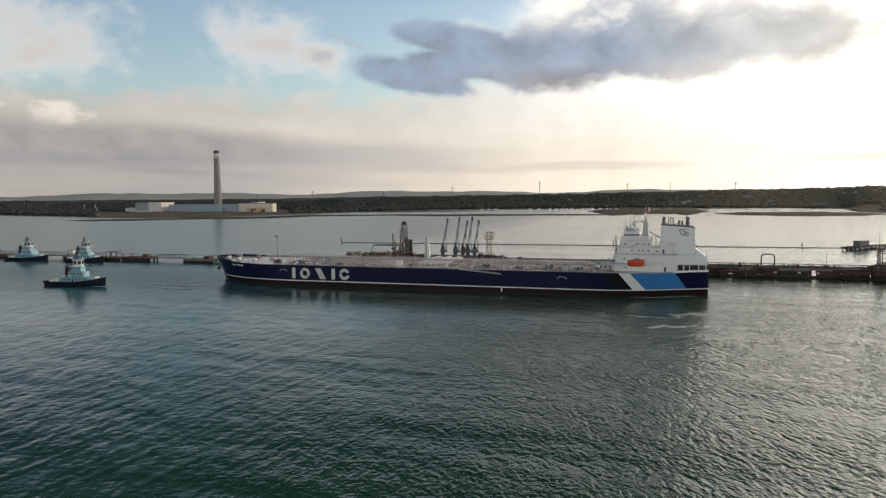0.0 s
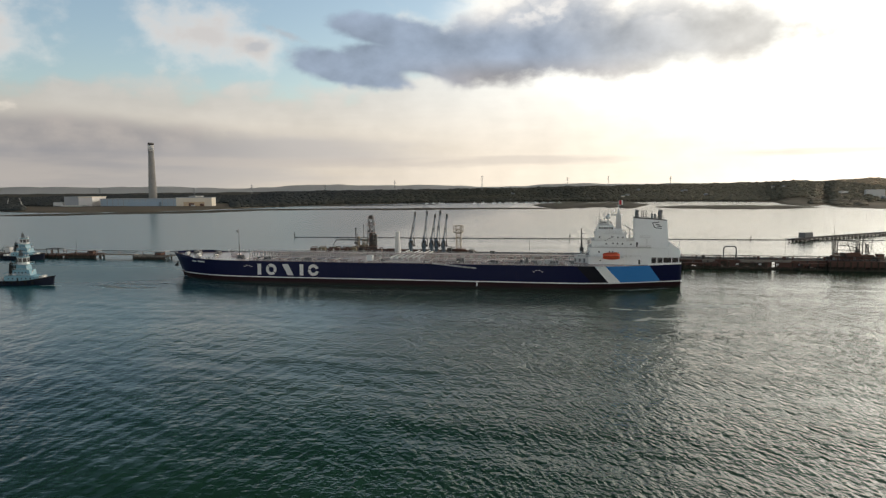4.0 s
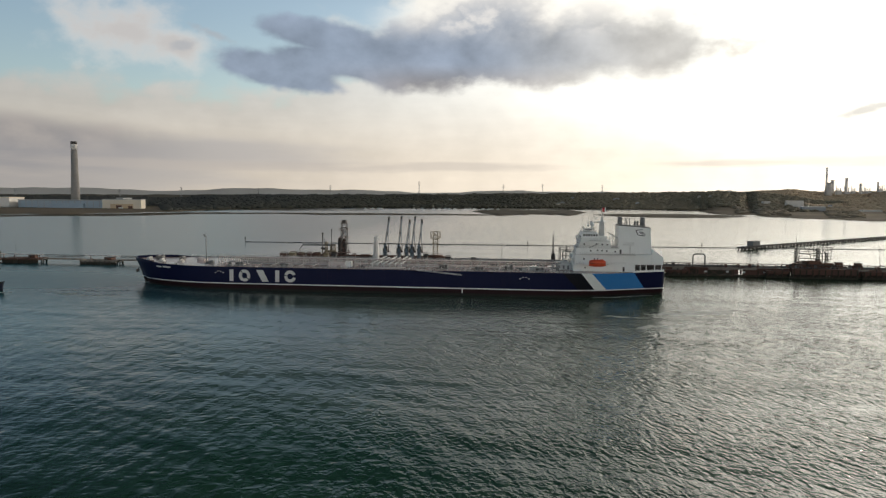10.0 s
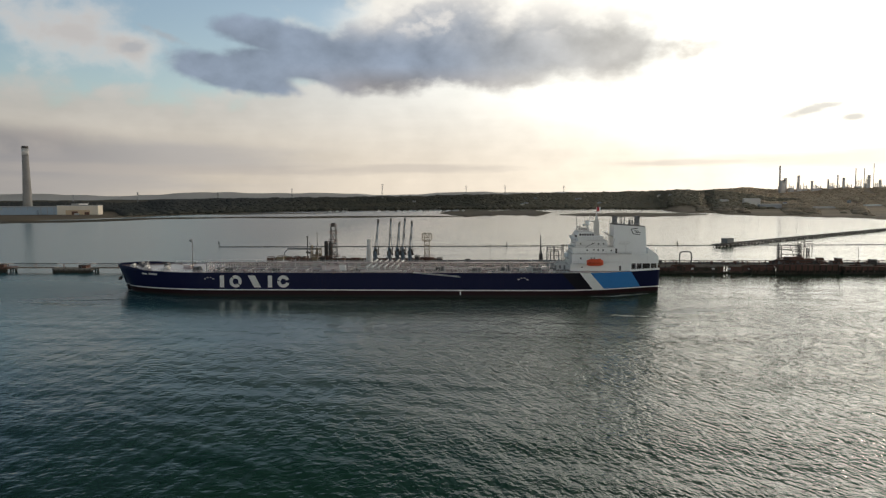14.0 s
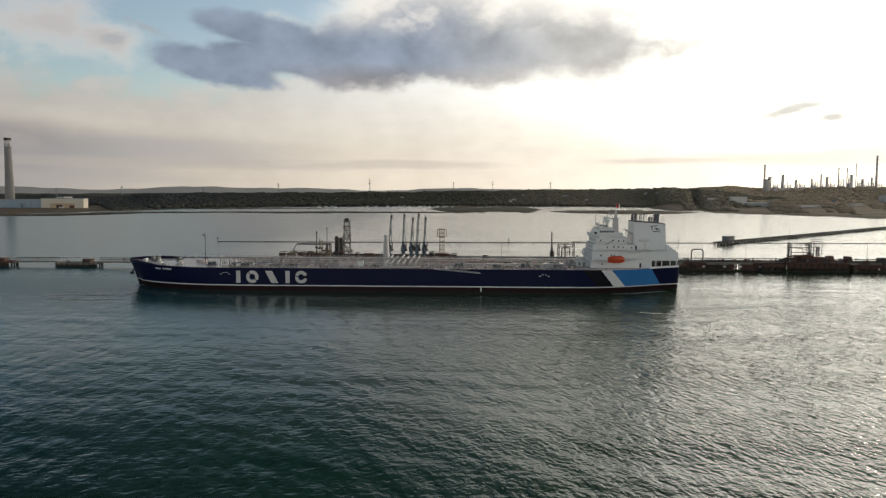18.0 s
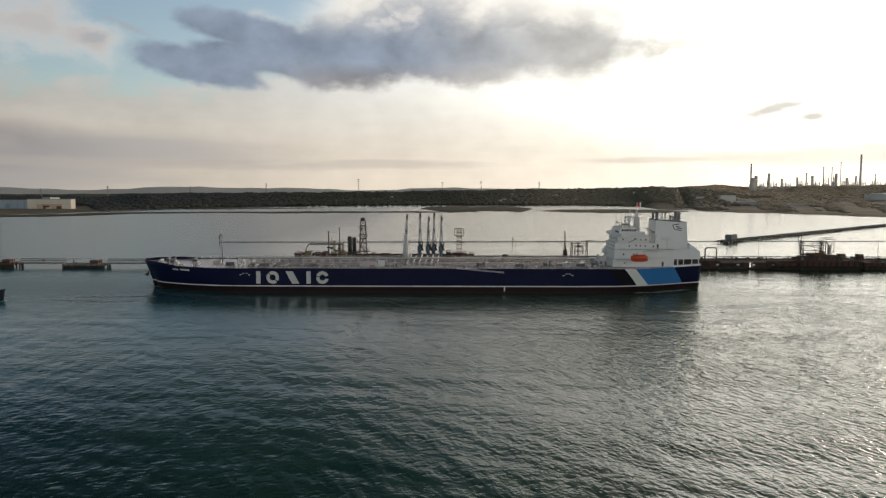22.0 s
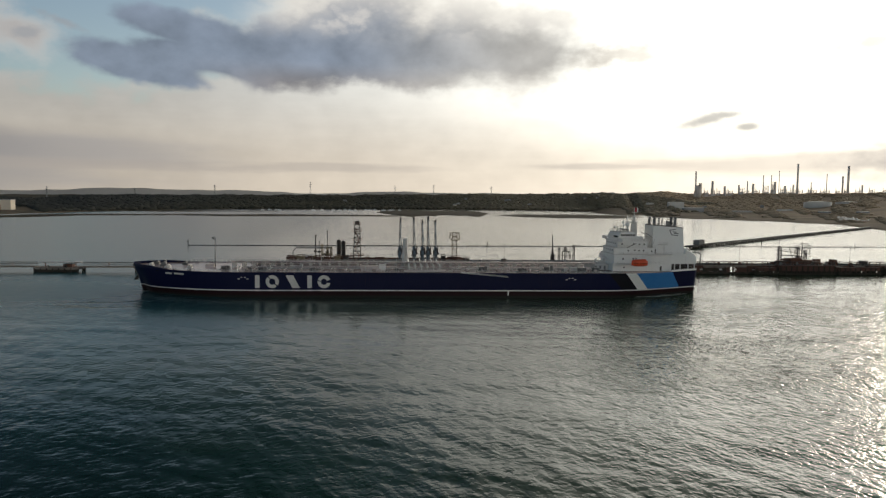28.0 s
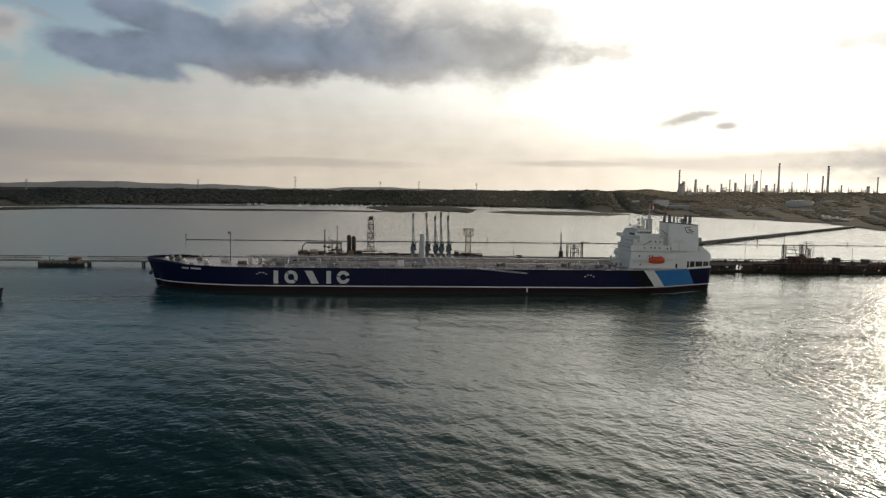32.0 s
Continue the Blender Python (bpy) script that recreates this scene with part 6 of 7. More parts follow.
for x in (-169.8, -166.6, -164.4):
    piece("leg", lambda bm: lattice(bm, x, 440, 5.2, 15.4 + (1.6 if x == -169.8 else 0), 1.2, 1.0, 5, 0.16), YELLOW, gantry)
piece("tank", lambda bm: (tube(bm, (-170.5, 439.4, 7.8), (-163.8, 439.4, 7.8), 1.1, None, 12), tube(bm, (-170.0, 441.4, 10.8), (-164, 441.4, 10.8), 0.6, None, 10)), YELLOW, gantry)
for x, y, top, r in ((-174.6, 447.9, 21.7, 0.42), (-166.8, 441.5, 24.4, 0.26), (-171.8, 443, 18.0, 0.2)):
    p = thing("crane_pole", x, y, 5.2, "slender dark steel crane pole on the jetty", "pole", "poles on the jetty")
    bar("pole", DARKSTEEL, p, (x, y, 5.2), (x, y, top), r, r * 0.8, 8)
    piece("winch", lambda bm: (box(bm, x - 0.9, x + 0.9, y - 0.9, y + 0.9, 5.2, 8.2), tube(bm, (x - 1.0, y - 0.6, 12.2), (x + 1.0, y - 0.6, 12.2), 0.5, None, 8)), DARKSTEEL, p)
    boxed("cap", DARKSTEEL, p, x - r * 1.5, x + r * 1.5, y - r * 1.5, y + r * 1.5, top, top + 0.5)


def pole_crane(x, y):
    c = thing("jetty_crane", x, y, 5.2, "dark jetty crane with an upright jib and open frame", "crane")
    bar("jib", DARKSTEEL, c, (x, y, 5.2), (x - 0.4, y, 22.4), 0.5, 0.32, 8)
    boxed("cab", DARKSTEEL, c, x - 1.3, x + 1.0, y - 1.0, y + 1.0, 6.6, 10.4)
    bars("stay", DARKSTEEL, c, [((x - 1.4, y, 8.0), (x - 0.5, y, 14.0)), ((x + 1.2, y, 7.0), (x - 0.3, y, 15.5))], 0.14, 5)
    boxed("base", CONCRETE, c, x - 2.2, x + 2.2, y - 1.8, y + 1.8, 5.2, 6.6)
    f = thing("pipe_scaffold", x + 9, y, 5.2, "dark open steel pipe scaffold on the jetty", "scaffold")
    for px, top in ((x + 4.0, 14.6), (x + 8.2, 14.8), (x + 13.6, 16.0)):
        piece("post", lambda bm: lattice(bm, px, y, 5.2, top, 1.0, 1.0, 5, 0.13), DARKSTEEL, f)
    bars("beam", DARKSTEEL, f, [((x + 3.4, y, 14.4), (x + 14, y, 14.4)), ((x + 3.4, y, 13.2), (x + 14, y, 13.2)), ((x + 5, y, 9.4), (x + 13, y, 9.4)), ((x + 12.4, y, 16.2), (x + 18.2, y, 16.2)), ((x + 10, y, 12.5), (x + 10, y, 7.0))], 0.2, 6)
    piece("pipe_bend", lambda bm: (tube(bm, (x + 6, y - 1, 6.6), (x + 6, y - 1, 12.4), 0.35, None, 8), tube(bm, (x + 6, y - 1, 12.4), (x + 11, y - 1, 12.4), 0.35, None, 8), tube(bm, (x + 11, y - 1, 12.4), (x + 11, y - 1, 7.6), 0.35, None, 8)), DARKSTEEL, f)


pole_crane(-25.4, 455.0)
for x0, x1 in ((-31, -5),):
    boxed("crane_apron", CONCRETE, bpy.data.objects["jetty_trestle.010"], x0, x1, 451.02, 459, 4.4, 5.2)

# beyond the stern: low dark jetty with pipelines, an expansion loop and brown berthing faces
PIPES = [(438.4, 7.7, 0.2), (440.0, 5.75, 0.25), (444.5, 5.8, 0.3), (447.0, 5.8, 0.3)]
for x0, x1 in ((24, 66), (66, 108), (108, 150), (150, 192), (192, 234), (234, 290), (290, 360)):
    trestle(x0, x1, 438.0, 449.0, 5.4, 7.0, "dark jetty deck carrying pipelines astern of the tanker", PIPES, cap=0.9, wall=True)
loop = thing("expansion_loop", 61, 438.5, 5.4, "grey pipeline expansion loop standing up from the jetty", "pipe loop")


def bend(bm, pts, r, n=10):
    for a, b in zip(pts, pts[1:]):
        tube(bm, a, b, r, None, n)


def rounded(x0, x1, y, z0, z1, r):
    pts = [(x0, y, z0), (x0, y, z1 - r)]
    pts += [(x0 + r - r * math.cos(k * math.pi / 10), y, z1 - r + r * math.sin(k * math.pi / 10)) for k in range(1, 6)]
    pts += [(x1 - r + r * math.sin(k * math.pi / 10), y, z1 - r + r * math.cos(k * math.pi / 10)) for k in range(0, 6)]
    return pts + [(x1, y, z0)]


piece("pipe", lambda bm: bend(bm, rounded(57.0, 64.0, 438.2, 5.6, 13.2, 1.6), 0.42), GREYSTEEL, loop)
for x in (57.0, 64.0):
    bar("flange", DARKSTEEL, loop, (x, 438.2, 5.4), (x, 438.2, 5.9), 0.7, None, 10)
dolphin(34, 54, 434.4, 437.9, 3.6, DARKRUST, "rust-brown berthing dolphin astern of the tanker")
dolphin(98, 112, 434.2, 437.9, 4.2, DARKRUST, "rust-brown berthing face on the jetty")
dolphin(112.5, 149, 432.8, 437.9, 5.7, DARKRUST, "high rust-brown berthing face on the jetty")
dolphin(152, 180, 434.2, 437.9, 4.6, DARKRUST, "long rust-brown berthing face")
dolphin(184, 225, 434.2, 437.9, 4.8, DARKRUST, "long low rust-brown berthing face on the jetty")
hut(139.5, 143.0, 439.6, 443.0, 5.4, 9.4, RUST, "brown steel hut on the jetty")
hut(150.6, 153.4, 438.6, 443.0, 5.4, 9.2, RUST, "dark steel hut on the jetty")
hut(170.5, 174.2, 439.6, 443.0, 5.4, 8.4, DARKSTEEL, "low dark jetty hut")
rig = thing("berth_rig", 127, 445, 5.4, "dark rig of masts and beams over the berth", "rig")
bar("mast", DARKSTEEL, rig, (118.4, 445, 5.4), (118.4, 445, 25.6), 0.3, 0.1, 8)
bar("mast", DARKSTEEL, rig, (133.6, 445, 5.4), (133.6, 445, 19.6), 0.3, 0.2, 8)
bar("mast", DARKSTEEL, rig, (120.2, 445, 5.4), (120.2, 445, 16.6), 0.3, 0.25, 8)
bars("beam", DARKSTEEL, rig, [((118.4, 445, 16.6), (131, 445, 16.2)), ((118.4, 445, 14.4), (131, 445, 12.6)), ((131, 445, 16.2), (131, 445, 8.0)), ((125, 445, 16.4), (128, 445, 9.0)), ((131.2, 444, 18.2), (139.4, 445, 17.6)), ((132.0, 445, 19.0), (138.0, 445, 18.9)), ((133.6, 445, 17), (137.5, 445, 9)), ((117.0, 445, 12.4), (122, 445, 8))], 0.2, 6)
for x0, x1, z0, z1 in ((112.5, 116.0, 5.4, 7.0), (138.8, 142.5, 5.4, 7.6), (143.4, 146.0, 5.4, 6.8), (121.5, 123.4, 8.0, 9.8), (129.4, 130.6, 9.4, 11.2)):
    boxed("equipment_box", RUST if z1 < 8 else DARKSTEEL, rig, x0, x1, 441.2, 444.6, z0, z1)
bars("ladder_frame", DARKSTEEL, rig, [((128.2 + i * 1.5, 443, 9.4), (127.6 + i * 1.7, 443, 17.8 - 1.1 * (i % 3))) for i in range(7)] + [((127.5, 443, z), (138.5, 443, z)) for z in (10.8, 12.6, 14.4, 15.9)], 0.13, 5)
piece("machinery", lambda bm: (box(bm, 116.5, 123, 441, 446, 5.4, 8.0), box(bm, 124, 131.5, 440.5, 446, 5.4, 9.4), box(bm, 131.5, 138.5, 441, 446, 5.4, 8.6), tube(bm, (117, 440.6, 9.0), (131, 440.6, 10.0), 0.4, None, 8)), RUST, rig)
for x0, w, z1 in ((118.4, 1.4, 17.0), (131.0, 1.6, 17.4), (135.8, 1.2, 14.5)):
    piece("lattice", lambda bm: lattice(bm, x0, 445, 7.5, z1, w, w, 6, 0.12), DARKSTEEL, rig)
piece("gallery", lambda bm: (box(bm, 117, 133, 444, 446, 14.0, 14.25), box(bm, 119, 131, 443.5, 444, 11.0, 11.4), tube(bm, (117, 444, 15.2), (133, 444, 15.2), 0.1, None, 5)), DARKSTEEL, rig)
bars("handrail", DARKSTEEL, rig, [((124, 440.5, 10.5), (131.5, 440.5, 10.5)), ((124, 440.5, 9.4), (124, 440.5, 10.5)), ((131.5, 440.5, 9.4), (131.5, 440.5, 10.5)), ((128, 440.5, 9.4), (128, 440.5, 10.5))], 0.08, 4)
for x, y, top in ((166.5, 446, 17.0), (92.0, 444, 17.5), (240, 445, 17), (-58.0, 446, 17.0)):
    lamp_post(x, y, 5.4 if x > 0 else 5.2, top)
# white bundles and lifebelt boxes on the lower walkway
for x in (64.5, 77.0, 86.5, 98.5, 150.0, 160.5, 168.0):
    piece("locker", lambda bm: (box(bm, x - 0.7, x + 0.7, 437.0, 437.9, 2.4, 3.3),), OFFWHITE, bpy.data.objects["jetty_trestle.011"], "pale locker")


# ---- the floating boom and the far jetty ----
boom = thing("floating_boom", 60, 660, 0, "long thin dark floating boom on the water", "boom")
for i in range(18):
    x0, x1 = -312 + i * 42, -312 + (i + 1) * 42 - 0.15
    if 130 < x0 < 150:
        continue
    bar("float", DARKSTEEL, boom, (x0, 655 + 0.04 * (x0 + 312), 0.15), (x1, 655 + 0.04 * (x1 + 312), 0.1), 0.34, None, 8)
for x, h in ((-312, 4.2), (-40, 3.0), (120, 3.0), (232, 4.6), (330, 3.0)):
    y = 655 + 0.04 * (x + 312)
    m = thing("marker_post", x, y, 0, "dark navigation marker post standing in the water", "marker post", "marker posts")
    bar("post", DARKSTEEL, m, (x, y, -3), (x, y, h), 0.3, 0.25, 8)
    piece("topmark", lambda bm: (box(bm, x - 1.0, x + 1.0, y - 0.15, y + 0.15, h - 1.2, h - 0.8), turned(bm, x, y, [(0.7, h), (0.1, h + 1.2)], 8)), DARKSTEEL, m)


def far_pier():
    """The conveyor pier that runs slantwise to the shore."""
    p = thing("conveyor_pier", 152, 655, 0, "long dark conveyor pier running out from the far shore", "pier")
    a, b = Vector((150.0, 652.0, 0)), Vector((655, 1120, 0))
    d = (b - a).normalized()
    s = Vector((-d.y, d.x, 0))
    length = (b - a).length

    def span(name, k0, k1, z0, z1, half, material):
        bm = bmesh.new()
        pts = [a + d * k + s * h for k, h in ((k0, -half), (k1, -half), (k1, half), (k0, half))]
        slab(bm, [(q.x, q.y) for q in pts], z0, z1)
        part(name, bm, material, p)

    n = 26
    for i in range(n):
        k0, k1 = length * i / n, length * (i + 1) / n
        span("deck", k0, k1, 1.9, 2.4, 2.4, DARKSTEEL)
        span("gallery", k0 + 0.2, k1 - 0.2, 2.4, 3.2, 1.6, DARKSTEEL)
        span("lower_chord", k0, k1, 0.55, 1.0, 2.2, DARKSTEEL)
        for k in (k0 + 2, k0 + 8, k0 + 14, k0 + 20):
            q = a + d * k
            for h in (-2.0, 2.0):
                o = new("support_leg", pile_mesh)
                o.parent, o.matrix_parent_inverse = p, p.matrix_basis.inverted()
                w = q + s * h
                o.matrix_basis = Matrix.LocRotScale((w.x, w.y, 1.9 - 4.9 / 4), None, (1.0, 1.0, 4.9 / 4))
        q0, q1 = a + d * k0, a + d * k1
        bars("bracing", DARKSTEEL, p, [((q0.x, q0.y, 1.9), ((q0.x + q1.x) / 2, (q0.y + q1.y) / 2, 0.6)), (((q0.x + q1.x) / 2, (q0.y + q1.y) / 2, 0.6), (q1.x, q1.y, 1.9)), ((q0.x, q0.y, 0.6), (q1.x, q1.y, 0.6))], 0.22, 5)
    span("pierhead", -3, 12, 1.6, 2.8, 3.6, DARKSTEEL)
    q = a + d * 19
    bm = bmesh.new()
    pts = [a + d * k + s * h for k, h in ((12.2, -3), (24, -3), (24, 3), (12.2, 3))]
    slab(bm, [(w.x, w.y) for w in pts], 3.22, 7.4)
    part("transfer_house", bm, GREYSTEEL, p, "grey clad transfer house")
    for k in (-1, 5, 11):
        for h in (-3, 0, 3):
            w = a + d * k + s * h
            o = new("support_leg", pile_mesh)
            o.parent, o.matrix_parent_inverse = p, p.matrix_basis.inverted()
            o.matrix_basis = Matrix.LocRotScale((w.x, w.y, 1.8 - 4.8 / 4), None, (1, 1, 4.8 / 4))


far_pier()


# ---- tugs ----
def tug():
    """A harbour tug, bow towards +x, drawn about its own middle."""
    t = thing("tug", 0, 0, 0, "harbour tug with dark blue hull and pale blue deckhouse", "tug", "tugs by the jetty")
    bm = bmesh.new()
    rows = []
    for i in range(21):
        u = -1 + 2 * i / 20
        x = 19.0 * u
        hb = 5.8 * (1 - max(0.0, u - 0.2) ** 2.2 * 1.5) if u > 0.2 else 5.8 * (1 - max(0.0, -u - 0.75) * 1.4)
        hb = max(0.35, hb)
        top = 2.5 + 2.4 * max(0.0, u - 0.05) ** 1.5 + 0.4 * max(0.0, -u - 0.6)
        rows.append(([bm.verts.new((x - (1.6 * max(0, u - 0.6) * (1 - z / top) if z < top else 0), -hb * f, z)) for f, z in ((0.72, -1.2), (0.84, 0.3), (0.97, top * 0.7), (1.0, top))], [bm.verts.new((x - (1.6 * max(0, u - 0.6) * (1 - z / top) if z < top else 0), hb * f, z)) for f, z in ((0.72, -1.2), (0.84, 0.3), (0.97, top * 0.7), (1.0, top))]))
    for (a, c), (b, d) in zip(rows, rows[1:]):
        for k in range(3):
            bm.faces.new((a[k], b[k], b[k + 1], a[k + 1])).smooth = True
            bm.faces.new((c[k + 1], d[k + 1], d[k], c[k])).smooth = True
    for a, c in (rows[0], rows[-1]):
        for k in range(3):
            bm.faces.new((a[k], c[k], c[k + 1], a[k + 1]))
    part("hull", bm, TUGHULL, t)
    bm = bmesh.new()
    prev = None
    for i in range(21):
        u = -1 + 2 * i / 20
        hb = 5.8 * (1 - max(0.0, u - 0.2) ** 2.2 * 1.5) if u > 0.2 else 5.8 * (1 - max(0.0, -u - 0.75) * 1.4)
        hb = max(0.3, hb) - 0.2
        z = 1.9 + 1.9 * max(0.0, u - 0.05) ** 1.5
        row = [bm.verts.new((19.0 * u * 0.99, -hb, z)), bm.verts.new((19.0 * u * 0.99, hb, z))]
        if prev:
            bm.faces.new((prev[0], row[0], row[1], prev[1]))
        prev = row
    part("deck", bm, DECK, t)
    bm = bmesh.new()
    for side in (-1, 1):
        for i in range(20):
            u0, u1 = -1 + i / 10, -1 + (i + 1) / 10
            def at(u):
                hb = 5.8 * (1 - max(0.0, u - 0.2) ** 2.2 * 1.5) if u > 0.2 else 5.8 * (1 - max(0.0, -u - 0.75) * 1.4)
                return (19.0 * u, side * (max(0.35, hb) + 0.1), 2.2 + 2.4 * max(0.0, u - 0.05) ** 1.5)
            tube(bm, at(u0), at(u1), 0.33, None, 6)
    part("fender", bm, RUBBER, t)
    low = piece("deckhouse", lambda bm: prism(bm, [(-7.6, 1.8), (10.0, 1.8), (9.6, 4.6), (7.6, 5.0), (-6.2, 5.0), (-7.6, 4.4)], -3.9, 3.9), TUGBLUE, t, "pale blue deckhouse", 0.1)
    mid = piece("upper_house", lambda bm: prism(bm, [(-3.4, 5.0), (7.0, 5.0), (6.4, 7.9), (-3.0, 7.9)], -3.1, 3.1), TUGBLUE, t, "", 0.1)
    piece("bridge_base", lambda bm: prism(bm, [(-1.6, 7.9), (4.9, 7.9), (4.3, 10.8), (-1.2, 10.8)], -2.4, 2.4), TUGBLUE, t, "", 0.1)
    eight = [(1.5 + 3.2 * math.cos(radians(22.5 + 45 * k)), 2.9 * math.sin(radians(22.5 + 45 * k))) for k in range(8)]
    wheel = piece("wheelhouse", lambda bm: slab(bm, eight, 10.8, 14.6), WHITE, t, "white wheelhouse with dark windows all round", 0.06)
    boxed("bridge_deck", TUGBLUE, t, -3.2, 5.6, -3.6, 3.6, 10.65, 10.8)
    boxed("boat_deck", TUGBLUE, t, -6.6, 8.2, -4.2, 4.2, 4.95, 5.1)
    piece("roof", lambda bm: slab(bm, [(1.5 + (x - 1.5) * 1.12, y * 1.12) for x, y in eight], 14.6, 14.9), TUGBLUE, t)
    for (xa, ya), (xb, yb) in zip(eight, eight[1:] + eight[:1]):
        bm = bmesh.new()
        ends = [(xa + (xb - xa) * k, ya + (yb - ya) * k) for k in (0.1, 0.9)]
        out = [((x - 1.5) * 1.02 + 1.5, y * 1.02) for x, y in ends]
        slab(bm, [ends[0], out[0], out[1], ends[1]], 12.0, 14.2)
        part("window", bm, GLASS, wheel)
    rail_runs = [(-3.2, 5.6, 3.6, 10.8), (-6.6, 8.2, 4.2, 5.1), (-3.0, 6.6, 3.1, 7.9)]
    for x0, x1, y, z in rail_runs:
        n = round((x1 - x0) / 1.4)
        for s in (-1, 1):
            bars("deck_rail", OFFWHITE, t, [((x0, s * y, z + h), (x1, s * y, z + h)) for h in (0.55, 1.0)] + [((x0 + (x1 - x0) * i / n, s * y, z), (x0 + (x1 - x0) * i / n, s * y, z + 1.0)) for i in range(n + 1)], 0.06, 4)
    for side in (-1, 1):
        for i in range(6):
            boxed("window", GLASS, low, -5.4 + i * 2.5, -4.7 + i * 2.5, side * 3.9 - 0.05, side * 3.9 + 0.05, 3.2, 3.9)
        for i in range(4):
            boxed("window", GLASS, mid, -1.8 + i * 2.0, -1.0 + i * 2.0, side * 3.1 - 0.05, side * 3.1 + 0.05, 6.2, 7.0)
        boxed("door", GLASS, low, -0.3, 0.6, side * 3.9 - 0.06, side * 3.9 + 0.06, 2.0, 3.9)
        piece("funnel", lambda bm: prism(bm, [(-5.4, 5.0), (-3.2, 5.0), (-3.0, 11.6), (-4.6, 11.6)], side * 2.3 - 0.8, side * 2.3 + 0.8), RUBBER, t, "dark exhaust funnel", 0.08)
        piece("exhaust_pipe", lambda bm: (tube(bm, (-3.8, side * 2.3, 11.6), (-4.2, side * 2.3, 13.0), 0.3, None, 8),), DARKSTEEL, t)
        piece("life_raft", lambda bm: (tube(bm, (-2.4, side * 3.6, 5.6), (-0.8, side * 3.6, 5.6), 0.45, None, 10),), WHITE, t)
    piece("mast", lambda bm: (lattice(bm, 0.2, 0, 14.9, 18.4, 1.3, 0.7, 3, 0.11), tube(bm, (0.2, 0, 18.4), (0.2, 0, 20.6), 0.12, 0.07, 6), tube(bm, (0.2, -1.8, 17.4), (0.2, 1.8, 17.4), 0.1, None, 5), box(bm, 0.6, 2.6, -0.2, 0.2, 16.4, 16.7), tube(bm, (1.4, 0, 15.0), (1.4, 0, 16.4), 0.12, None, 5)), DARKSTEEL, t)
    piece("searchlight", lambda bm: (tube(bm, (3.6, -1.2, 14.9), (3.6, -1.2, 15.5), 0.1, None, 6), tube(bm, (3.4, -1.2, 15.7), (4.1, -1.2, 15.7), 0.32, None, 8), tube(bm, (3.6, 1.2, 14.9), (3.6, 1.2, 15.5), 0.1, None, 6), tube(bm, (3.4, 1.2, 15.7), (4.1, 1.2, 15.7), 0.32, None, 8)), OFFWHITE, t)
    piece("tow_winch", lambda bm: (tube(bm, (12.4, -1.8, 4.0), (12.4, 1.8, 4.0), 1.0, None, 12), box(bm, 11.4, 13.4, -2.2, -1.8, 2.6, 4.8), box(bm, 11.4, 13.4, 1.8, 2.2, 2.6, 4.8)), OFFWHITE, t)
    piece("fire_monitor", lambda bm: (tube(bm, (7.4, -1.8, 6.1), (7.4, -1.8, 7.4), 0.2, None, 6), tube(bm, (7.4, -1.8, 7.4), (8.6, -1.8, 7.9), 0.18, None, 6)), OFFWHITE, t)
    piece("aft_winch", lambda bm: (tube(bm, (-11.0, -1.4, 3.1), (-11.0, 1.4, 3.1), 0.9, None, 12), box(bm, -12.0, -10.0, -1.8, 1.8, 1.8, 2.3), box(bm, -16.4, -13.6, -2.2, 2.2, 1.8, 3.4)), OFFWHITE, t)
    piece("crane", lambda bm: (tube(bm, (-8.6, 2.0, 1.8), (-8.6, 2.0, 6.4), 0.25, None, 6), tube(bm, (-8.6, 2.0, 6.3), (-12.4, 2.0, 5.4), 0.16, None, 6)), TUGBLUE, t)
    for i in range(7):
        piece("tyre_fender", lambda bm: tube(bm, (-14 + i * 4.0, -6.25, 1.5), (-14 + i * 4.0, -5.75, 1.5), 0.75, None, 12), RUBBER, t)
    return t


first = tug()
first.matrix_basis = pose(-310.6, 310.0, 0, 0, 0, 10) @ Matrix.Diagonal((0.93, 0.95, 0.98, 1.0))
tagged(first, "pale blue and navy harbour tug under way on the open water")
other = copy_thing(first, pose(-471.5, 424, 0, 0, 0, 0) @ Matrix.Diagonal((1.15, 1.1, 1.0, 1.0)))
tagged(other, "pale blue harbour tug moored against the jetty")
third = copy_thing(first, pose(-416.5, 424.5, 0, 0, 0, -4) @ Matrix.Diagonal((1.05, 1.0, 1.02, 1.0)))
tagged(third, "harbour tug with tall mast moored beside a dark dolphin")


# ---- the far shore ----
def block(name, parent, x0, x1, y0, y1, z0, z1, material, label=""):
    return boxed(name, material, parent, x0, x1, y0, y1, z0, z1, 0.0, label)


def chimney():
    c = thing("power_station_chimney", -1415.5, 2022, 2, "tall tapering concrete power station chimney with pale head", "chimney")
    piece("shaft", lambda bm: turned(bm, -1415.5, 2022, [(13.6, -2), (12.6, 40), (10.4, 110), (9.0, 172)], 28), CHIMNEY, c)
    piece("head_band", lambda bm: turned(bm, -1415.5, 2022, [(9.15, 172), (9.0, 191)], 28), CHIMNEYTOP, c)
    piece("rim", lambda bm: turned(bm, -1415.5, 2022, [(9.2, 191), (9.4, 193), (9.4, 198), (8.0, 198.5)], 28), DARKSTEEL, c)


chimney()
hall = thing("cream_hall", -1092, 1775, 0, "cream-clad industrial hall with a dark opening on the shore", "hall")
block("wall", hall, -1151, -1042, 1743, 1764, -2, 25.4, CLADCREAM)
block("roof", hall, -1152, -1041, 1742, 1765, 25.4, 26.6, CLADGREY)
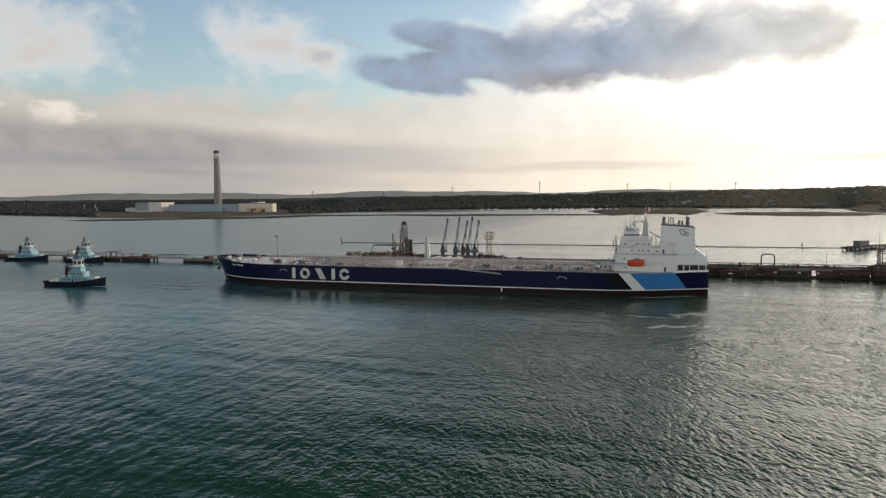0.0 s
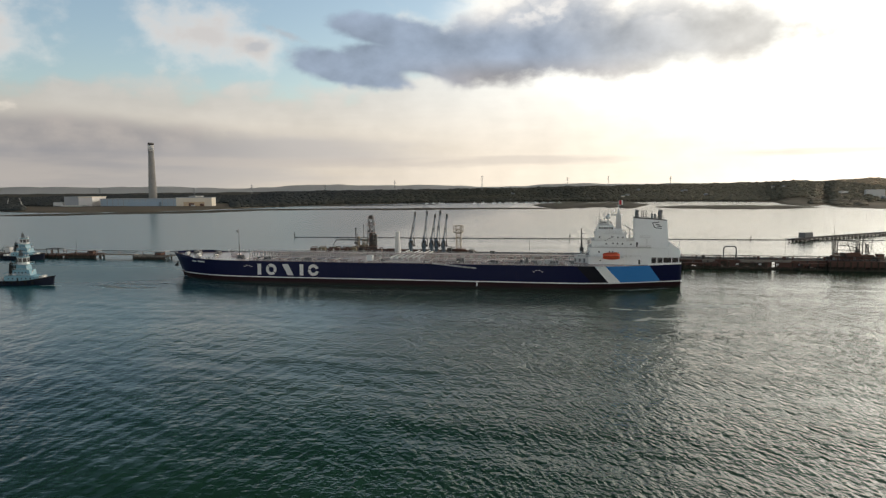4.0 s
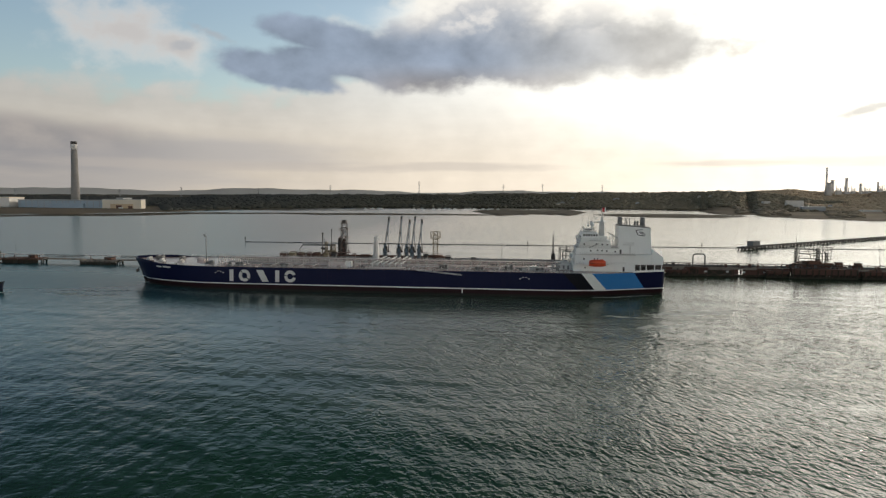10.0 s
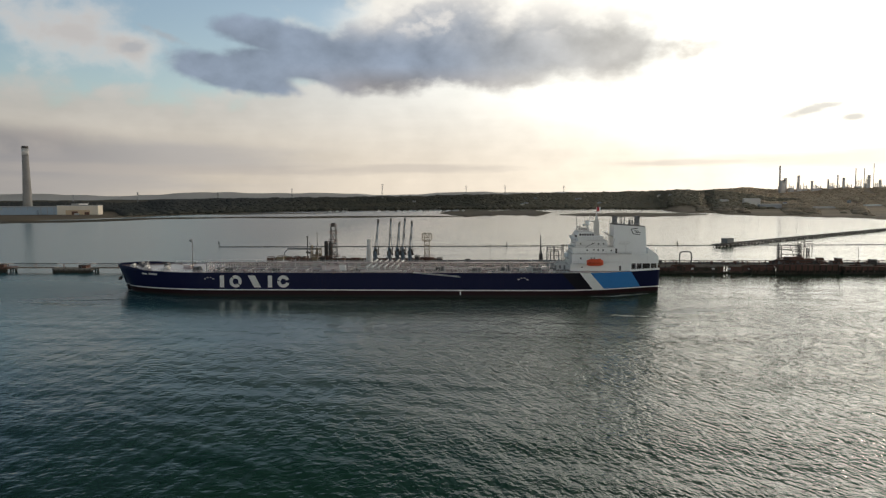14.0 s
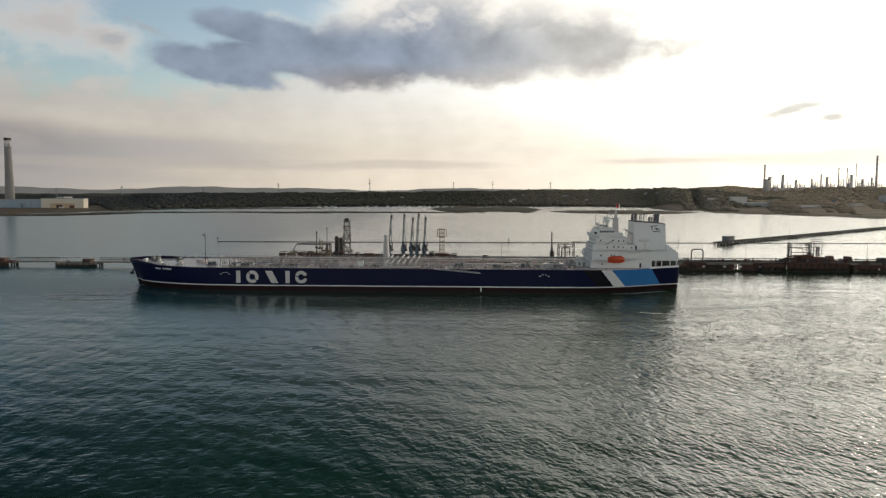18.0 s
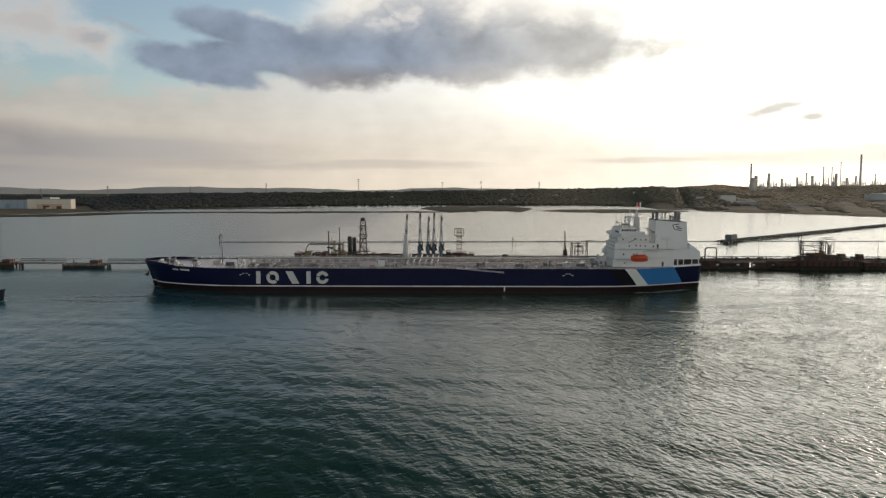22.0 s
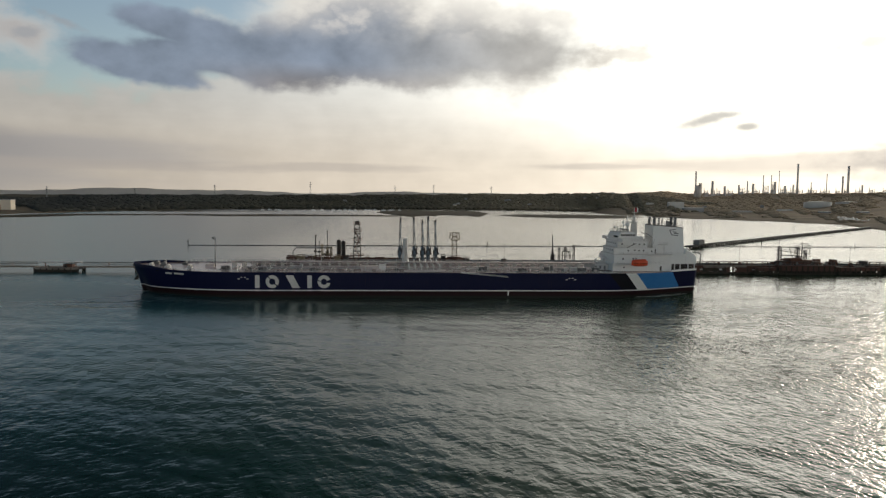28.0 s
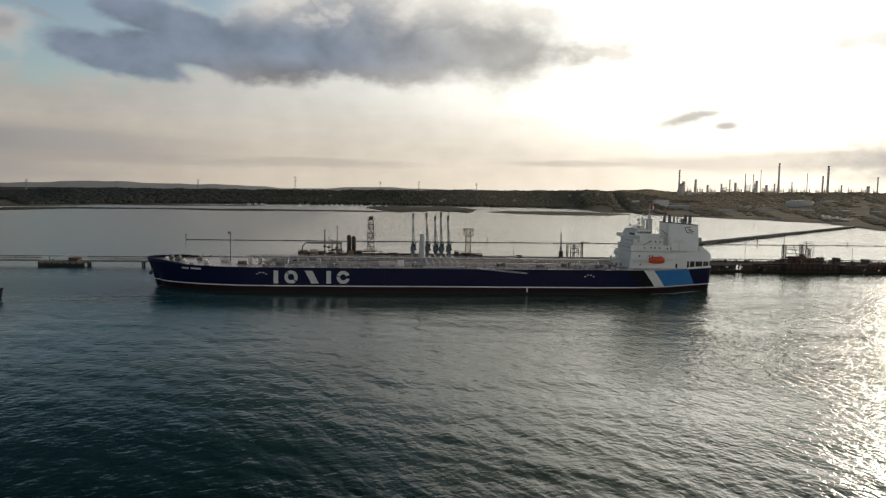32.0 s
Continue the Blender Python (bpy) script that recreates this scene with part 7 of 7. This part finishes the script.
block("loading_front", hall, -1128, -1064, 1742.2, 1743.2, 1, 14.0, CLADOCHRE, "ochre loading front")
block("opening", hall, -1112, -1096, 1741.9, 1742.4, 1, 10.5, RUST)
block("opening", hall, -1078, -1066, 1741.9, 1742.4, 1, 9.0, RUST)
block("van", hall, -1103, -1092, 1738, 1742, 2, 5.5, OFFWHITE)
turbine = thing("turbine_hall", -1275, 1790, 0, "long pale blue power station hall", "hall")
block("wall", turbine, -1398, -1152.5, 1752, 1830, -2, 21.5, CLADBLUE)
block("roof", turbine, -1399, -1152.2, 1750, 1832, 21.5, 23.4, CLADGREY)
block("front_block", turbine, -1300, -1205, 1742, 1752, -2, 14.5, CLADBLUE, "darker blue lower block")
block("front_block", turbine, -1150.5, -1130, 1806, 1850, -2, 30, CLADGREY)
for i in range(14):
    block("pier", turbine, -1394 + i * 17.6, -1392.6 + i * 17.6, 1751.2, 1752, -2, 21.4, CLADGREY)
offices = thing("grey_works", -1462, 1775, 0, "grey works buildings with a dark front beside the power station", "works")
block("wall", offices, -1512, -1462, 1745, 1800, -2, 30, CLADGREY)
block("wall", offices, -1462, -1417, 1742, 1800, -2, 27, STACK)
block("roof", offices, -1463, -1416, 1741, 1801, 27, 29.8, CLADCREAM)
block("shed", offices, -1545, -1512.5, 1740, 1780, -2, 14, TANKWHITE)
block("shed", offices, -1500, -1430, 1718, 1735, -2, 6, TANKWHITE)
for x0, x1, lean in ((-1655, -1652, 6), (-1600, -1598, -12)):
    derrick = thing("derrick", x0, 1690, 0, "slim pale leaning derrick near the water's edge", "derrick", "derricks by the power station")
    bar("boom", TANKWHITE, derrick, (x0, 1690, -2), (x0 + lean, 1690, 26), 1.1, 0.6, 6)
    block("foot", derrick, x0 - 4, x0 + 4, 1686, 1694, -2, 4, STACK)


def pylon(a, d, el):
    """A lattice power line tower on the far ridge."""
    x, y = -d * math.sin(radians(a)), d * math.cos(radians(a))
    z0 = float(ground_height(a, d)) - 1
    z1 = 48 + d * math.tan(radians(el))
    p = thing("pylon", x, y, z0, "grey lattice electricity pylon on the skyline", "pylon", "pylons on the skyline")
    piece("tower", lambda bm: lattice(bm, x, y, z0, z1, 6, 1.0, 8, 0.3), CLADGREY, p)
    for k in (0.72, 0.83, 0.94):
        z = z0 + (z1 - z0) * k
        piece("cross_arm", lambda bm: (tube(bm, (x - 6, y, z), (x + 6, y, z), 0.3, None, 5), tube(bm, (x - 6, y, z), (x, y, z + 2.5), 0.2, None, 5), tube(bm, (x + 6, y, z), (x, y, z + 2.5), 0.2, None, 5)), CLADGREY, p)


for a, d, el in ((32.0, 2900, 0.14), (27.7, 3100, 0.32), (22.0, 3200, 0.3), (16.4, 3200, 0.58), (9.3, 3000, 0.95), (2.4, 3200, 0.74), (-0.8, 3300, 0.82), (-5.5, 3300, 0.75), (38.5, 3200, 0.12)):
    pylon(a, d, el)

# the refinery: stacks, columns and furnaces on the rising ground
STACKS = ((1154, 160, 3.0), (1178, 112, 6.0), (1165, 100, 9.0), (1230, 121, 4.4), (1283, 98, 4.0), (1349, 106, 3.0), (1386, 124, 2.4), (1408, 110, 4.5), (1457, 150, 1.8), (1488, 146, 1.6), (1510, 122, 5.0), (1528, 170, 1.3), (1553, 103, 4.5), (1592, 111, 3.2), (1610, 202, 3.6), (1669, 119, 1.8), (1738, 156, 1.4), (1810, 146, 3.2), (1836, 192, 4.0), (1905, 112, 3.0), (2031, 108, 6.0), (2075, 150, 2.6))
for x, top, r in STACKS:
    y = 2950 + 60 * math.sin(x * 0.7)
    k = y / 2950
    s = thing("refinery_stack", x * k, y, 60, "slender grey refinery stack on the skyline" if r < 3.5 else "stout grey refinery column on the skyline", "stack", "refinery stacks")
    piece("shaft", lambda bm: turned(bm, x * k, y, [(r * 1.35, 50), (r * 1.1, top * 0.75), (r, top - 2)], 12), STACK, s)
    piece("collar", lambda bm: turned(bm, x * k, y, [(r * 1.25, top - 2), (r * 1.25, top)], 12), DARKSTEEL, s)
    if r >= 3:
        for z in (0.82, 0.92):
            piece("gallery", lambda bm: turned(bm, x * k, y, [(r * 1.7, top * z), (r * 1.7, top * z + 1.2)], 12), STACK, s)
unit_rng = random.Random(5)
for i in range(30):
    x = 1165 + i * 31 + unit_rng.uniform(-10, 10)
    h = unit_rng.uniform(78, 90) + (20 if 1455 < x < 1520 else 0)
    w = unit_rng.uniform(6, 12)
    u = thing("process_unit", x, 2960, 60, "grey refinery process unit of frames and vessels", "process unit", "refinery units")
    block("base", u, x - w, x + w, 2950, 2970, 50, 60 + (h - 60) * unit_rng.uniform(0.2, 0.6), STACK)
    piece("frame", lambda bm: (lattice(bm, x - w * 0.3, 2958, 58, h, w * 0.9, w * 0.8, 4, 0.5),), STACK, u)
    piece("vessel", lambda bm: turned(bm, x + w * 0.8, 2956, [(1.9, 50), (1.9, h + 1), (0.8, h + 3)], 10), STACK, u)
    piece("vessel", lambda bm: turned(bm, x - w * 1.1, 2954, [(1.1, 50), (1.1, h + unit_rng.uniform(-6, 12)), (0.4, h + 13)], 10), STACK, u)
    bar("pipe_bridge", STACK, u, (x - w * 1.4, 2955, 66), (x + w * 1.6, 2955, 66), 1.2, None, 6)


def at_bearing(a, d):
    return -d * math.sin(radians(a)), d * math.cos(radians(a))


for x, y, r, h in ((1205, 2150, 40, 16), (1312, 2150, 42, 16), (1423, 2150, 42, 16), (1547, 2150, 42, 16), (1680, 2150, 42, 18)):
    z = 22.0
    tank = thing("storage_tank", x, y, z, "broad pale oil storage tank with a low domed roof", "storage tank", "refinery tanks")
    piece("shell", lambda bm: turned(bm, x, y, [(r, z - 12), (r, z + h)], 36), TANKWHITE, tank)
    piece("roof", lambda bm: turned(bm, x, y, [(r * 1.01, z + h), (r * 0.7, z + h + 2.0), (r * 0.3, z + h + 3.2), (0.5, z + h + 3.6)], 36), TANKWHITE, tank)
for a, d, w, h, m in ((-19.1, 2225, 23, 19, TANKWHITE), (-20.3, 2150, 30, 10, CLADGREY), (-17.2, 2260, 10, 8, TANKWHITE), (-23.9, 2170, 27, 2.6, TANKWHITE), (-27.0, 2285, 21, 2.6, WHITE), (-29.4, 2100, 13, 3, CLADGREY), (-31.6, 1950, 12, 5, CLADGREY), (-33.5, 1900, 12, 4, CLADGREY)):
    x, y = at_bearing(a, d)
    z = float(ground_height(a, d))
    shed = thing("shore_shed", x, y, z, "low pale shed on the far shore", "shed", "sheds on the far shore")
    block("wall", shed, x - w, x + w, y, y + 16, z - 3, z + h, m)
    piece("roof", lambda bm: prism(bm, [(x - w - 0.5, z + h), (x + w + 0.5, z + h), (x + w * 0.9, z + h + 2.2), (x - w * 0.9, z + h + 2.2)], y - 0.5, y + 16.5), TANKWHITE, shed)


def steam(x, y, z, length, rise, size, seed):
    """A drifting plume of steam: hundreds of thin wisps in billows that swell downwind."""
    r = np.random.default_rng(seed)
    bm = bmesh.new()
    for i in range(26):
        k = i / 25
        s = size * (0.4 + 0.6 * math.sin(math.pi * min(1.0, 0.25 + k))) * r.uniform(0.6, 1.1)
        c = Vector((x + length * k, y + r.normal(0, size), z + rise * k ** 0.7 + r.normal(0, size * 0.3)))
        for _ in range(26):
            v = Vector(r.normal(0, 1, 3)).normalized()
            o = c + v * s * r.uniform(0.5, 1.0)
            side = v.cross(Vector(r.normal(0, 1, 3))).normalized()
            up = v.cross(side)
            q = s * r.uniform(0.25, 0.5)
            bm.faces.new([bm.verts.new(o + side * q * math.cos(m * 1.05) + up * q * math.sin(m * 1.05)) for m in range(6)])
    tagged(part("steam_plume", bm, STEAM), "white steam drifting low over the shore", "steam", kind="stuff")


for a, d, up, length, rise, size, seed in ((-29.3, 1590, 8, 62, -7, 4.6, 1),):
    x, y = at_bearing(a, d)
    steam(x, y, float(ground_height(a, d)) + up, length, rise, size, seed)

# scattered houses among the trees of the far shore
house_rng = random.Random(17)
for i in range(15):
    a, d = house_rng.uniform(-16.5, 10.0), house_rng.uniform(2420, 2900)
    if i % 3 == 0:
        a, d = house_rng.uniform(-40.0, -19.0), house_rng.uniform(1950, 2700)
    x, y = at_bearing(a, d)
    z, w = float(ground_height(a, d)) + (2.5 if a > -17 else 1.0), house_rng.uniform(4, 8)
    h = thing("shore_house", x, y, z, "small pale house with a pitched roof among trees", "house", "houses on the far shore")
    block("wall", h, x - w, x + w, y, y + 8, z - 8, z + 4.5, house_rng.choice((TANKWHITE, CLADCREAM, CLADGREY)))
    piece("roof", lambda bm: prism(bm, [(x - w - 0.6, z + 4.5), (x + w + 0.6, z + 4.5), (x + w * 0.55, z + 8.0), (x - w * 0.55, z + 8.0)], y - 0.6, y + 8.6), CLADGREY, h)

# boats lying in the creek behind the mudflats
boat_rng = random.Random(8)
for i in range(22):
    a, d = boat_rng.uniform(3.0, 14.0), boat_rng.uniform(2080, 2170)
    x, y = at_bearing(a, d)
    b = thing("moored_boat", x, y, 0, "small white boat moored in the far creek", "boat", "boats in the creek")
    piece("hull", lambda bm: slab(bm, [(x - 5, y - 1.2), (x + 4, y - 1.6), (x + 6.4, y), (x + 4, y + 1.6), (x - 5, y + 1.2)], -0.3, 1.6), WHITE, b)
    block("cabin", b, x - 2.5, x + 2.0, y - 1.0, y + 1.0, 1.6, 3.0, WHITE)
    bar("mast", OFFWHITE, b, (x + 0.5, y, 1.6), (x + 0.5, y, 12), 0.12, 0.06, 5)
